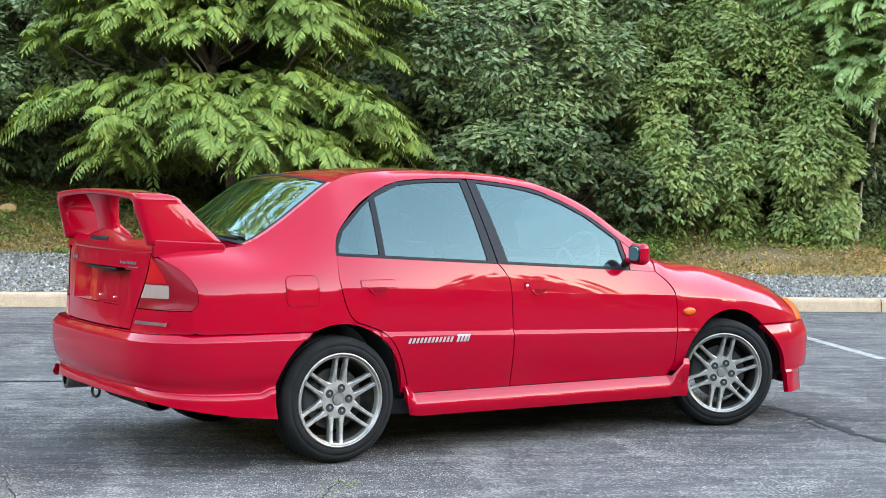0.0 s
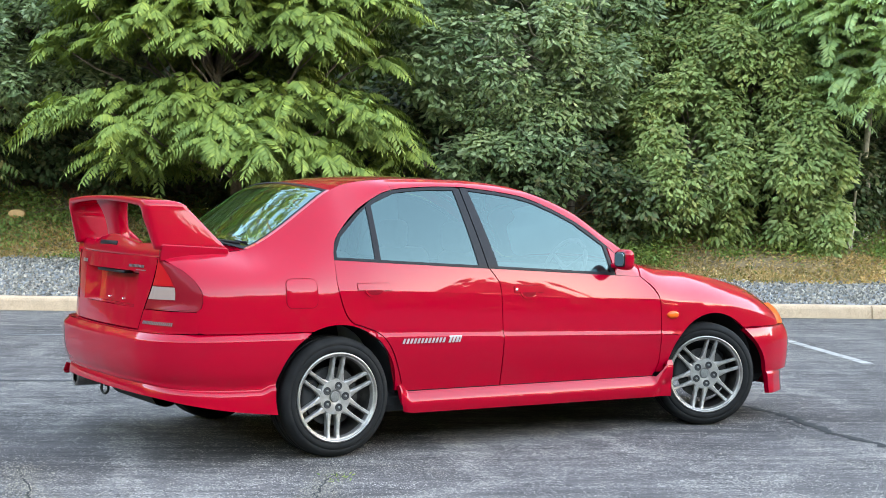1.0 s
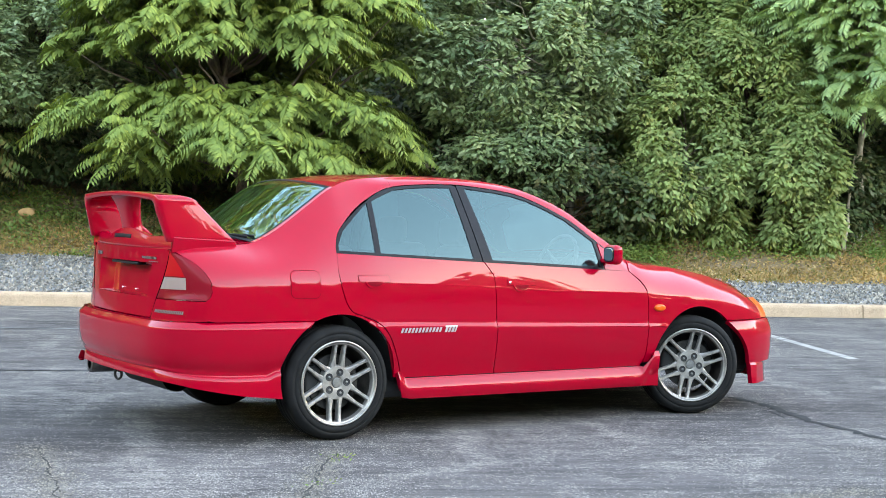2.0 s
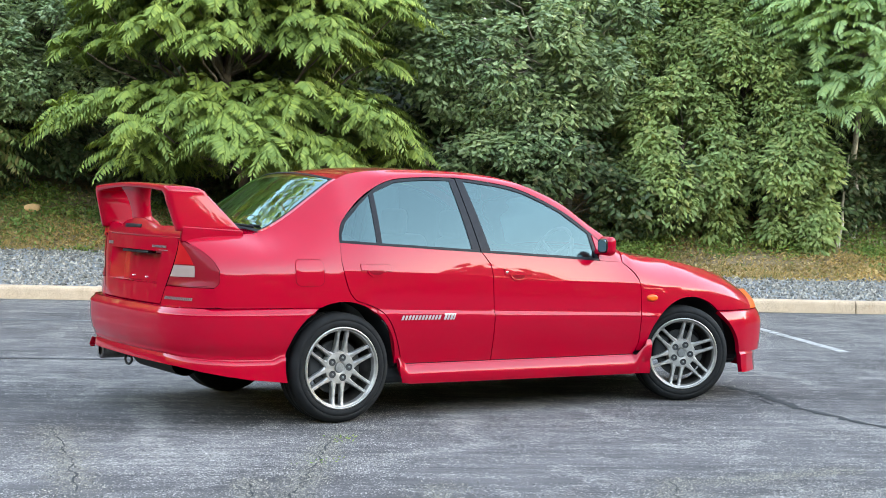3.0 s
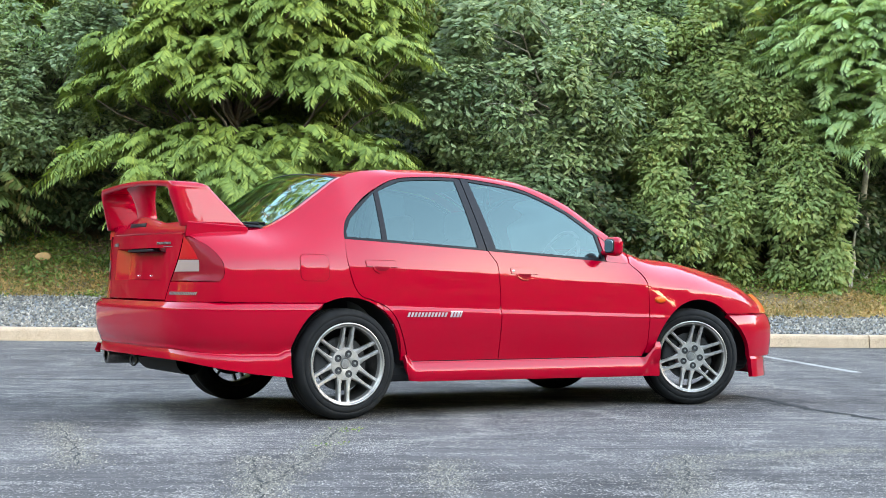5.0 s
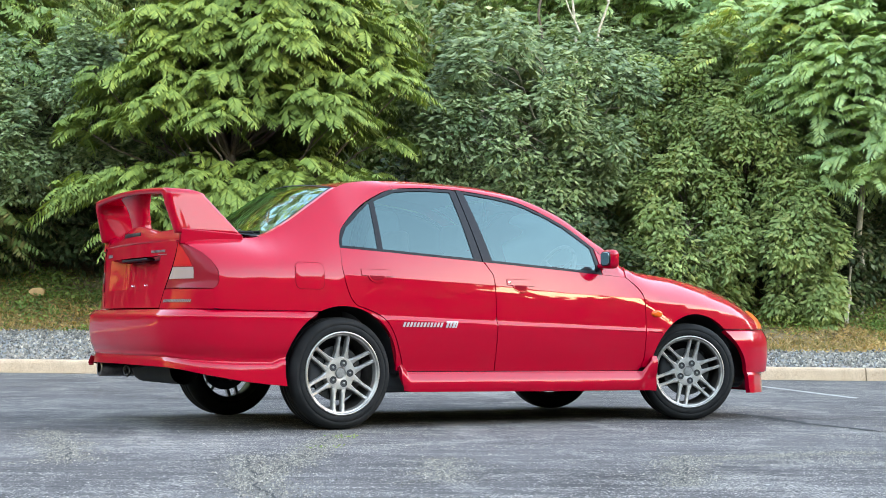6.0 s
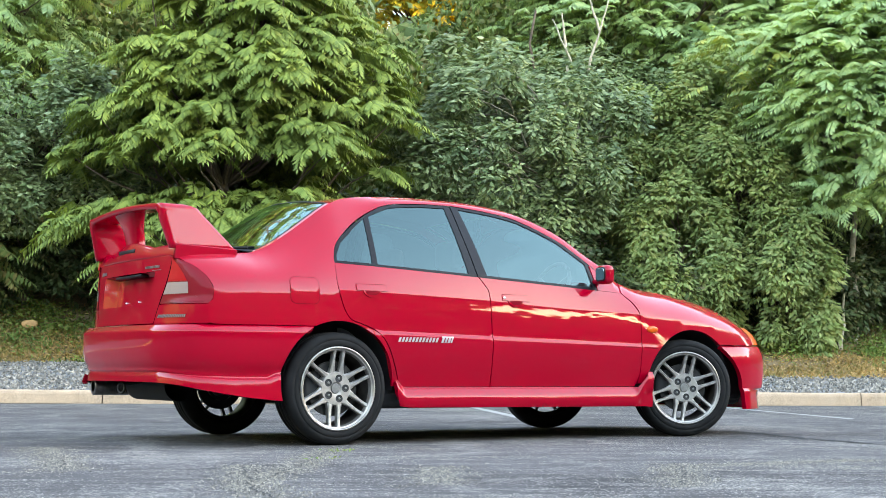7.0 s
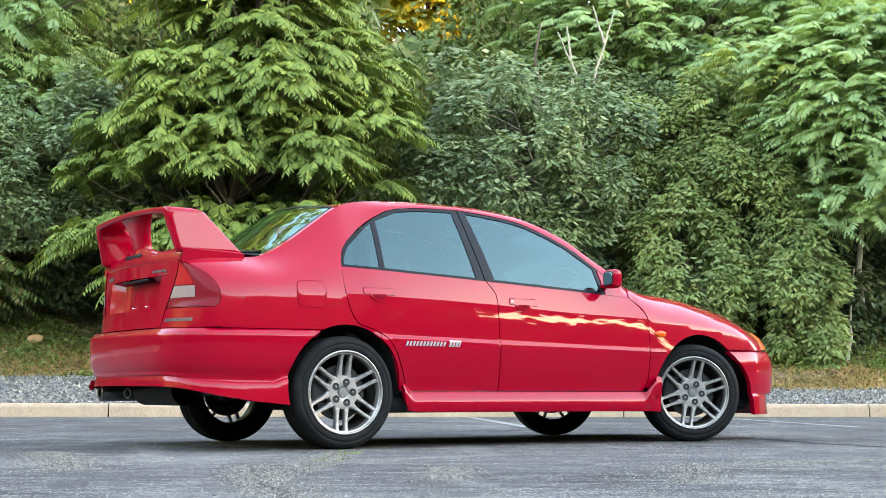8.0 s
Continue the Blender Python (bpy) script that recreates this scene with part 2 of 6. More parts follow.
asphalt = bpy.data.meshes.new("road")
asphalt.from_pydata([(-900, -900, 0), (900, -900, 0), (900, 0.10, 0), (-900, 0.10, 0)], [], [(0, 1, 2, 3)])
asphalt.materials.append(M_ASPHALT)
road = tagged(new("road", asphalt), "worn grey asphalt of a parking lot", "asphalt", kind="structure")
road.matrix_world = Matrix.Translation(K0) @ Matrix.Rotation(math.atan2(KU.y, KU.x), 4, 'Z')

us = [-900, -300, -100, -40] + [-20 + i * 0.5 for i in range(101)] + [40, 100, 300, 900]
vs = [0.10, 0.3, 0.6, 1.0, 1.4, 1.8, 2.2, 2.6, 3.0, 3.4, 3.8, 4.2, 4.6, 5, 5.5, 6, 7, 8, 10, 12, 14, 18, 25, 40, 100, 300, 900]
bank = tagged(sheet("ground", us, vs, bank_z, M_BANK), "soil bank with leaf litter rising behind the kerb", "bank", kind="structure")
def gravel_end(u):
    """How far the crushed stone reaches before litter and grass cover it."""
    return float(np.interp(u, [-5, 2, 7, 9, 20], [2.75, 2.6, 2.1, 1.6, 1.6])) + 0.12 * noise.noise((u * 1.7, 0.5, 0))


gv = [0.12, 0.3, 0.6, 0.9, 1.2, 1.5, 1.8, 2.1, 2.4, 2.7, 2.9]
gu = [-30 + i * 0.5 for i in range(121)]
gravel_bed = tagged(sheet("gravel_strip", gu, gv, lambda u, v: bank_z(u, v) + 0.02 - 0.12 * max(0.0, v - gravel_end(u)), M_GRAVEL_BED),
                    "strip of grey crushed stone behind the kerb", "gravel", kind="structure")


def kerb_stone(length):
    """One kerb length: rounded top front edge, slightly battered face."""
    prof = [(0.0, -0.05), (0.012, 0.115), (0.022, 0.142), (0.045, 0.156), (0.165, 0.160), (0.18, 0.15), (0.18, -0.05)]
    n, steps = len(prof), 7
    verts, faces = [], []
    for i in range(steps):
        u = length * i / (steps - 1)
        for v, z in prof:
            w = 0.004 * noise.noise((u * 2, v * 9, z * 9))
            verts.append(Vector((u, v + w, z + w)))
    for i in range(steps - 1):
        for j in range(n - 1):
            faces.append((i * n + j, i * n + j + 1, (i + 1) * n + j + 1, (i + 1) * n + j)[::-1])
    faces.append(tuple(range(n)))
    faces.append(tuple(range((steps - 1) * n, steps * n))[::-1])
    me = bpy.data.meshes.new("kerb_stone")
    me.from_pydata(verts, [], faces)
    me.materials.append(M_KERB)
    return me


kerb = tagged(new("kerb"), "pale concrete kerb along the edge of the lot", "kerb", kind="structure")
kerb_turn = Matrix.Rotation(math.atan2(KU.y, KU.x), 4, 'Z')
kerb_mesh = kerb_stone(3.035)
KERB_JOINT = 10.07
for i in range(-8, 9):
    piece = new("kerb_stone", kerb_mesh)
    piece.parent = kerb
    piece.matrix_world = Matrix.Translation(lot(KERB_JOINT + i * 3.05, 0.0)) @ kerb_turn


def frange_v(a, b, n):
    return [a + (b - a) * i / n for i in range(n + 1)]


def strip(name, pts, width, z, mat, label, category, jag=0.0, seed=1):
    rnd = random.Random(seed)
    verts, faces = [], []
    for i, p in enumerate(pts):
        a, b = Vector(pts[max(0, i - 1)]), Vector(pts[min(len(pts) - 1, i + 1)])
        d = (b - a).normalized()
        s = Vector((-d.y, d.x, 0))
        w = width * (1 + jag * rnd.uniform(-0.6, 0.9)) / 2
        if jag and i in (0, len(pts) - 1):
            w = 0.001
        c = Vector(p) + s * rnd.uniform(-1, 1) * jag * width * 0.5
        verts += [c - s * w + Vector((0, 0, z)), c + s * w + Vector((0, 0, z))]
    for i in range(len(pts) - 1):
        faces.append((2 * i, 2 * i + 2, 2 * i + 3, 2 * i + 1))
    return tagged(mesh_ob(name, verts, faces, mat), label, category, kind="structure")


def wander(points, step, amount, seed):
    rnd = random.Random(seed)
    out = []
    for (x0, y0), (x1, y1) in zip(points, points[1:]):
        n = max(2, int(math.hypot(x1 - x0, y1 - y0) / step))
        for i in range(n):
            f = i / n
            out.append((x0 + (x1 - x0) * f + rnd.uniform(-amount, amount), y0 + (y1 - y0) * f + rnd.uniform(-amount, amount), 0))
    return out + [(*points[-1], 0)]


strip("crack", wander([(2.04, -0.30), (1.94, -0.79), (1.69, -1.36), (1.55, -2.1), (1.40, -3.2)], 0.05, 0.014, 3), 0.052, 0.003, M_CRACK, "jagged dark crack in the asphalt", "crack", 0.9, 4)
strip("crack", wander([(1.90, -0.86), (1.76, -0.92), (1.66, -1.20)], 0.04, 0.015, 5), 0.018, 0.003, M_CRACK, "short side crack in the asphalt", "crack", 0.9, 6)
strip("asphalt_seam", [lot(-9 + i * 0.4, -6.50 + 0.02 * math.sin(i), 0) for i in range(31)], 0.035, 0.004, M_SEAM, "dark seam between two asphalt lanes", "seam")
strip("bay_line", [lot(8.02, v) for v in frange_v(-5.0, -0.4, 24)], 0.10, 0.004, M_LINE, "worn white line of a parking bay", "line")
strip("bay_line", [lot(5.12, v) for v in frange_v(-5.0, -0.4, 24)], 0.10, 0.004, M_LINE, "worn white line of a parking bay", "line")
strip("kerb_dirt", [lot(-8 + i * 0.12, -0.015) for i in range(190)], 0.07, 0.004, M_DIRT, "thin line of dirt and dry grass along the kerb", "dirt", 0.9, 21)
strip("faded_line", [lot(u, -2.97) for u in frange_v(-3.5, 1.2, 24)], 0.055, 0.004, M_LINE_OLD, "faded remains of a white line", "line")

# ---- the car: x runs forward, y to its left, z up; both sides are built from the same outlines ----
from mathutils import geometry


def mat_paint():
    m, nt, b = mat_base("red_car_paint")
    v = noise_tex(nt, coords(nt), 900.0, 1.0)
    nt.links.new(ramp(nt, v, [(0.35, (0.302, 0.0001, 0.0110)), (0.65, (0.334, 0.0002, 0.0135))]), b.inputs["Base Color"])
    b.inputs["Roughness"].default_value = 0.32
    b.inputs["Specular IOR Level"].default_value = 0.02
    b.inputs["Coat Weight"].default_value = 1.0
    b.inputs["Coat Roughness"].default_value = 0.006
    b.inputs["Coat IOR"].default_value = 1.36
    orange = noise_tex(nt, coords(nt), 260.0, 1.0)
    n = node(nt, "ShaderNodeBump", Strength=0.006, Distance=0.001)
    nt.links.new(orange, n.inputs["Height"])
    nt.links.new(n.outputs[0], b.inputs["Coat Normal"])
    return m


def mat_glass(name, tint, ior):
    """Tinted pane: clear to see through, with a mirror gloss that grows towards grazing angles."""
    m, nt, b = mat_base(name)
    nt.nodes.remove(b)
    fres = node(nt, "ShaderNodeFresnel", IOR=ior)
    gloss = node(nt, "ShaderNodeBsdfGlossy", Roughness=0.015)
    gloss.inputs["Color"].default_value = (0.60, 0.92, 0.91, 1)
    clear = nt.nodes.new("ShaderNodeBsdfTransparent")
    clear.inputs["Color"].default_value = (*tint, 1)
    mx = nt.nodes.new("ShaderNodeMixShader")
    nt.links.new(fres.outputs[0], mx.inputs[0])
    nt.links.new(clear.outputs[0], mx.inputs[1])
    nt.links.new(gloss.outputs[0], mx.inputs[2])
    nt.links.new(mx.outputs[0], nt.nodes["Material Output"].inputs["Surface"])
    return m


def mat_lens(name, color, rough=0.06, trans=0.0, coat=1.0):
    m, nt, b = mat_base(name)
    v = coords(nt)
    w = node(nt, "ShaderNodeTexWave", Scale=110.0, Distortion=0.5)
    nt.links.new(v, w.inputs["Vector"])
    nt.links.new(ramp(nt, w.outputs["Fac"], [(0.2, tuple(c * 0.9 for c in color)), (0.8, color)]), b.inputs["Base Color"])
    b.inputs["Roughness"].default_value = 0.4
    b.inputs["Specular IOR Level"].default_value = 0.1
    b.inputs["Coat Weight"].default_value = coat
    b.inputs["Coat Roughness"].default_value = rough
    b.inputs["Transmission Weight"].default_value = trans
    return m


M_PAINT = mat_paint()
M_GLASS = mat_glass("side_glass", (0.20, 0.24, 0.235), 1.75)
M_GLASS_REAR = mat_glass("rear_glass", (0.30, 0.34, 0.32), 2.0)
M_TRIM = mat_simple("black_trim", (0.009, 0.009, 0.011), 0.45, var=0.2, scale=40.0, spec=0.12)
M_SEAL = mat_simple("rubber_seal", (0.007, 0.007, 0.008), 0.65, spec=0.15)
M_UNDER = mat_simple("underbody_black", (0.010, 0.010, 0.011), 0.75, var=0.4, scale=8.0)
M_JAMB = mat_simple("shut_line_dark", (0.17, 0.002, 0.008), 0.7, spec=0.05)
M_CABIN = mat_simple("grey_cabin", (0.22, 0.225, 0.23), 0.85, var=0.06, scale=9.0)
M_WHEEL_GRIP = mat_simple("pale_grip", (0.42, 0.42, 0.42), 0.6, var=0.1)
M_TYRE = mat_simple("tyre_rubber", (0.0075, 0.0074, 0.0073), 0.85, var=0.45, scale=14.0, bumpy=0.2, spec=0.22)
M_BARREL = mat_simple("dusty_barrel_metal", (0.085, 0.075, 0.066), 0.33, 0.8, var=0.45, scale=16.0)
M_RIM = mat_simple("silver_wheel_paint", (0.32, 0.298, 0.276), 0.40, 0.6, var=0.25, scale=24.0)
M_RIM_LIP = mat_simple("bright_wheel_lip", (0.35, 0.325, 0.30), 0.36, 0.8, var=0.3, scale=18.0)
M_DISC = mat_simple("dull_brake_iron", (0.022, 0.020, 0.019), 0.7, 0.3, var=0.4, scale=40.0)
M_CAP = mat_simple("dull_cap_paint", (0.17, 0.165, 0.155), 0.5, 0.5, var=0.3, scale=60.0)
M_STEEL = mat_simple("brake_steel", (0.035, 0.032, 0.030), 0.55, 0.7, var=0.4, scale=40.0)
M_CHROME = mat_simple("chrome", (0.75, 0.75, 0.76), 0.15, 1.0, var=0.1)
M_CHROME_DARK = mat_simple("heat_stained_steel", (0.22, 0.20, 0.19), 0.3, 0.9, var=0.4)
M_LENS_RED = mat_lens("red_lamp_lens", (0.40, 0.0015, 0.006), 0.08, coat=0.10)
M_LENS_CLEAR = mat_lens("clear_lamp_lens", (0.28, 0.19, 0.165), 0.08, coat=0.4)
M_LENS_SMOKE = mat_lens("maroon_lamp_cover", (0.19, 0.001, 0.008), 0.05, coat=0.12)
M_LENS_AMBER = mat_lens("amber_lamp_lens", (0.62, 0.085, 0.005), 0.06, coat=0.5)
M_DECAL = mat_simple("silver_decal", (0.36, 0.31, 0.305), 0.45, 0.2, var=0.05)
M_BADGE = mat_simple("dull_badge_metal", (0.15, 0.13, 0.125), 0.5, 0.3, var=0.15)
M_MIRROR = mat_simple("mirror_glass", (0.45, 0.50, 0.51), 0.02, 1.0, var=0.01)


def pc(pts):
    """A smooth curve through rows of (x, y) that does not overshoot."""
    xs, ys = [p[0] for p in pts], [p[1] for p in pts]
    n = len(xs)
    h = [xs[i + 1] - xs[i] for i in range(n - 1)]
    d = [(ys[i + 1] - ys[i]) / h[i] for i in range(n - 1)]
    m = [d[0]] + [0.0] * (n - 2) + [d[-1]]
    for i in range(1, n - 1):
        if d[i - 1] * d[i] > 0:
            w1, w2 = 2 * h[i] + h[i - 1], h[i] + 2 * h[i - 1]
            m[i] = (w1 + w2) / (w1 / d[i - 1] + w2 / d[i])

    def f(x):
        x = min(max(x, xs[0]), xs[-1])
        i = 0
        while i < n - 2 and x > xs[i + 1]:
            i += 1
        t = (x - xs[i]) / h[i]
        return (2 * t**3 - 3 * t * t + 1) * ys[i] + (t**3 - 2 * t * t + t) * h[i] * m[i] + (3 * t * t - 2 * t**3) * ys[i + 1] + (t**3 - t * t) * h[i] * m[i + 1]
    return f


def hermite(p0, m0, p1, m1, t):
    return p0 * (2 * t**3 - 3 * t * t + 1) + m0 * (t**3 - 2 * t * t + t) + p1 * (3 * t * t - 2 * t**3) + m1 * (t**3 - t * t)


# half-width at the body's widest height, half-width at the windows' foot
PLAN = pc([(-2.12, 0.68), (-2.05, 0.752), (-1.95, 0.788), (-1.7, 0.824), (-1.35, 0.842), (-1.0, 0.848), (0.9, 0.848), (1.3, 0.845), (1.6, 0.832), (1.8, 0.795), (1.92, 0.735), (2.02, 0.63), (2.09, 0.47), (2.12, 0.25)])
FOOT = pc([(-1.85, 0.68), (-1.5, 0.725), (-1.25, 0.755), (-1.0, 0.785), (-0.3, 0.803), (0.5, 0.79), (0.72, 0.775), (1.0, 0.75)])
TUCK = pc([(0.12, 0.085), (0.2, 0.06), (0.31, 0.048), (0.45, 0.018), (0.56, 0.001), (0.575, 0)])
SHOULDER = pc([(-2.2, 0.80), (-2.0, 0.83), (-1.7, 0.848), (-1.3, 0.842), (-0.95, 0.832), (-0.26, 0.806), (0.23, 0.778), (0.84, 0.757), (1.3, 0.72), (1.6, 0.668), (1.9, 0.588), (2.1, 0.55)])


LEDGE = 0.021


def crease_z(x):
    return 0.604 - 0.026 * (x + 0.27)


def belt_z(x):
    return 0.928 - 0.053 * x


def half(x, z):
    """Half-width of the body side at (x, z)."""
    c, w = crease_z(x), PLAN(x)
    if z <= c - LEDGE:
        return w - TUCK(min(z, 0.575))
    step = 0.0115 * min(1, max(0, (1.05 - x) / 0.25)) * min(1, max(0, (x + 1.25) / 0.2))
    if z <= c:
        t = (z - c + LEDGE) / LEDGE
        return w - step * (0.75 * t + 0.25 * t * t * (3 - 2 * t))
    s, y0 = SHOULDER(x), w - step
    if z <= s:
        t = (z - c) / (s - c)
        return y0 - 0.006 * t * t - (0.0115 - step) * t
    b, y1 = belt_z(x), w - 0.0175
    if z <= b:
        h = b - s
        drop = FOOT(x) - y1
        return hermite(y1, 0.85 * drop, FOOT(x), 1.2 * drop, (z - s) / h)
    d = z - b
    return FOOT(x) - 0.5 * d - 0.25 * d * d


# the line where sides turn into deck, rear window, roof, windscreen and bonnet
EDGE_Y = pc([(-2.2, 0.50), (-2.05, 0.575), (-1.85, 0.60), (-1.7, 0.602), (-1.58, 0.595), (-1.46, 0.585), (-1.32, 0.57), (-1.18, 0.55), (-1.08, 0.52), (-0.9, 0.48), (-0.4, 0.47), (0.0, 0.49), (0.12, 0.525), (0.38, 0.585), (0.55, 0.65), (0.68, 0.70), (0.80, 0.70), (0.9, 0.66), (1.2, 0.63), (1.5, 0.61), (1.75, 0.58), (1.95, 0.50), (2.12, 0.30)])
EDGE_Z = pc([(-2.2, 0.975), (-2.08, 1.004), (-1.85, 1.022), (-1.7, 1.032), (-1.62, 1.056), (-1.55, 1.092), (-1.46, 1.148), (-1.32, 1.246), (-1.18, 1.338), (-1.08, 1.376), (-0.9, 1.402), (-0.6, 1.415), (-0.3, 1.412), (0.0, 1.384), (0.12, 1.352), (0.38, 1.245), (0.55, 1.120), (0.68, 1.024), (0.80, 0.945), (0.9, 0.928), (1.2, 0.898), (1.5, 0.846), (1.73, 0.790), (1.91, 0.712), (2.05, 0.62), (2.12, 0.56)])
FLAT = pc([(-1.98, 1.0), (-1.42, 0.0), (0.6, 0.0), (0.9, 1.0)])


WING_FLAT = pc([(0.85, 0.0), (1.15, 1.0), (1.9, 1.0)])


def upper(x, s):
    """From the shoulder (s=0) up to the edge line (s=1): quarter, window pillar or wing."""
    z0 = SHOULDER(x)
    y0, y1, z1 = half(x, z0), EDGE_Y(x), EDGE_Z(x)
    L = math.hypot(y0 - y1, z1 - z0)
    f = FLAT(x)
    ey, ez = -0.50 * (1 - f) - 0.95 * f, 0.80 * (1 - f) + 0.12 * f
    g = WING_FLAT(x)
    sy, sz, ey, ez = -0.25 - 0.17 * g, 1.0 - 0.1 * g, ey + 0.10 * g, ez + 0.22 * g
    return Vector((x, hermite(y0, sy * L, y1, ey * L, s), hermite(z0, sz * L, z1, ez * L, s)))


def upper_s(x, z):
    lo, hi = 0.0, 1.0
    for _ in range(24):
        mid = (lo + hi) / 2
        lo, hi = (mid, hi) if upper(x, mid).z < z else (lo, mid)
    return (lo + hi) / 2


class Shell:
    """Gathers curved patches with exact normals into one mesh."""

    def __init__(self):
        self.v, self.n, self.f = [], [], []

    def normal(self, fn, a, b, e=1e-3):
        p = fn(a, b)
        n = (fn(a + e, b) - fn(a - e, b)).cross(fn(a, b + e) - fn(a, b - e))
        if n.length < 1e-12:
            n = p - Vector((p.x * 0.8, 0, 0.6))
        n.normalize()
        return p, n

    def add(self, pts, norms, faces, sg, side=-1, hint=None):
        base = len(self.v)
        for p, n in zip(pts, norms):
            h = hint if hint is not None else p - Vector((p.x * 0.85, 0, 0.55))
            if n.dot(h) < 0:
                n = -n
            self.v.append(Vector((p.x, p.y * sg, p.z)))
            self.n.append(Vector((n.x, n.y * sg, n.z)))
        for f in faces:
            a, b, c = (self.v[base + f[0]], self.v[base + f[1]], self.v[base + f[2]])
            g = (b - a).cross(c - a)
            idx = [base + i for i in f]
            if g.dot(self.n[idx[0]] + self.n[idx[1]] + self.n[idx[2]]) < 0:
                idx.reverse()
            self.f.append(tuple(idx))

    def grid(self, fn, us, vs, sg=1, hint=None):
        pts, norms = [], []
        for u in us:
            for v in vs:
                p, n = self.normal(fn, u, v)
                pts.append(p), norms.append(n)
        k = len(vs)
        faces = [(i * k + j, i * k + j + 1, (i + 1) * k + j + 1, (i + 1) * k + j) for i in range(len(us) - 1) for j in range(k - 1)]
        self.add(pts, norms, faces, sg, hint=hint)
        return self

    def panel(self, fn, outline, sg=1, step=0.04, thick=0.014, holes=(), hint=None, rows=(), open_edge=None, sink=None):
        """A sheet cut to an outline (and holes) in the surface's own two coordinates, with folded-in edges."""
        loops = [resample(o, step * 0.6) for o in (outline, *holes)]
        pts2, edges = [], []
        for lp in loops:
            k = len(pts2)
            pts2 += [Vector(p) for p in lp]
            edges += [(k + i, k + (i + 1) % len(lp)) for i in range(len(lp))]
        xs, ys = [p[0] for p in outline], [p[1] for p in outline]
        nx, ny = int((max(xs) - min(xs)) / step) + 1, int((max(ys) - min(ys)) / step) + 1
        border = list(pts2)
        for i in range(nx + 1):
            for j in range(ny + 1):
                p = Vector((min(xs) + (i + 0.01) * step, min(ys) + (j + 0.013) * step))
                if inside(p, loops) and min((p - q).length_squared for q in border) > (step * 0.4) ** 2 and not any(abs(p.y - row[min(range(len(row)), key=lambda i: abs(row[i][0] - p.x))][1]) < 0.004 for row in rows):
                    pts2.append(p)
        for row in rows:
            line = [Vector(q) for q in row]
            last = None
            for q in line:
                if inside(q, loops) and min((q - w).length_squared for w in border) > 1e-5:
                    pts2.append(q)
                    if last is not None:
                        edges.append((last, len(pts2) - 1))
                    last = len(pts2) - 1
                else:
                    last = None
        vv, ee, tris, *_ = geometry.delaunay_2d_cdt(pts2, edges, [], 0, 1e-6)
        ff = [f for f in tris if inside(sum((vv[i] for i in f), Vector((0, 0))) / len(f), loops)]
        pts, norms = [], []
        for p in vv:
            q, n = self.normal(fn, p.x, p.y)
            h = hint if hint is not None else q - Vector((q.x * 0.85, 0, 0.55))
            pts.append(q + sink(p) if sink else q), norms.append(n if n.dot(h) > 0 else -n)
        self.add(pts, norms, ff, sg, hint=hint)
        use = {}
        for f in ff:
            for a, b in zip(f, (*f[1:], f[0])):
                use[(a, b)] = use.get((a, b), 0) + 1
        rim_p, rim_n, rim_f = [], [], []
        for (a, b), _ in use.items():
            if (b, a) in use or (open_edge and open_edge(vv[a]) and open_edge(vv[b])):
                continue
            k = len(rim_p)
            q = [pts[a], pts[b], pts[b] - norms[b] * thick, pts[a] - norms[a] * thick]
            n = (pts[b] - pts[a]).cross(norms[a]).normalized()
            rim_p += q
            rim_n += [n] * 4
            rim_f.append((k, k + 1, k + 2, k + 3))
        base = len(self.v)
        for p, n in zip(rim_p, rim_n):
            self.v.append(Vector((p.x, p.y * sg, p.z)))
            self.n.append(Vector((n.x, n.y * sg, n.z)))
        self.f += [tuple(base + i for i in f) for f in rim_f]
        return self

    def make(self, name, mat, parent=None, label=""):
        me = bpy.data.meshes.new(name)
        me.from_pydata([tuple(p) for p in self.v], [], self.f)
        me.materials.append(mat)
        me.shade_smooth()
        me.normals_split_custom_set_from_vertices([tuple(n) for n in self.n])
        ob = new(name, me)
        ob.parent = parent
        if label:
            ob["label"] = label
        return ob


def resample(loop, step):
    out = []
    for (a, b) in zip(loop, (*loop[1:], loop[0])):
        d = math.hypot(b[0] - a[0], b[1] - a[1])
        if d < 1e-7:
            continue
        n = max(1, int(math.ceil(d / step)))
        out += [(a[0] + (b[0] - a[0]) * i / n, a[1] + (b[1] - a[1]) * i / n) for i in range(n)]
    return out


def inside(p, loops):
    odd = False
    for lp in loops:
        for (x0, y0), (x1, y1) in zip(lp, (*lp[1:], lp[0])):
            if (y0 > p.y) != (y1 > p.y) and p.x < (x1 - x0) * (p.y - y0) / (y1 - y0) + x0:
                odd = not odd
    return odd


def smooth_line(pts, n=6):
    """More points along a bent line (Catmull-Rom)."""
    P = [Vector(p) for p in pts]
    P = [P[0] * 2 - P[1], *P, P[-1] * 2 - P[-2]]
    out = []
    for i in range(1, len(P) - 2):
        for k in range(n):
            t = k / n
            q = 0.5 * ((2 * P[i]) + (P[i + 1] - P[i - 1]) * t + (2 * P[i - 1] - 5 * P[i] + 4 * P[i + 1] - P[i + 2]) * t * t + (3 * P[i] - P[i - 1] - 3 * P[i + 1] + P[i + 2]) * t**3)
            out.append((q.x, q.y))
    return out + [tuple(pts[-1])]


def arc(cx, cz, r, a0, a1, n=24):
    return [(cx + r * math.cos(radians(a0 + (a1 - a0) * i / n)), cz + r * math.sin(radians(a0 + (a1 - a0) * i / n))) for i in range(n + 1)]


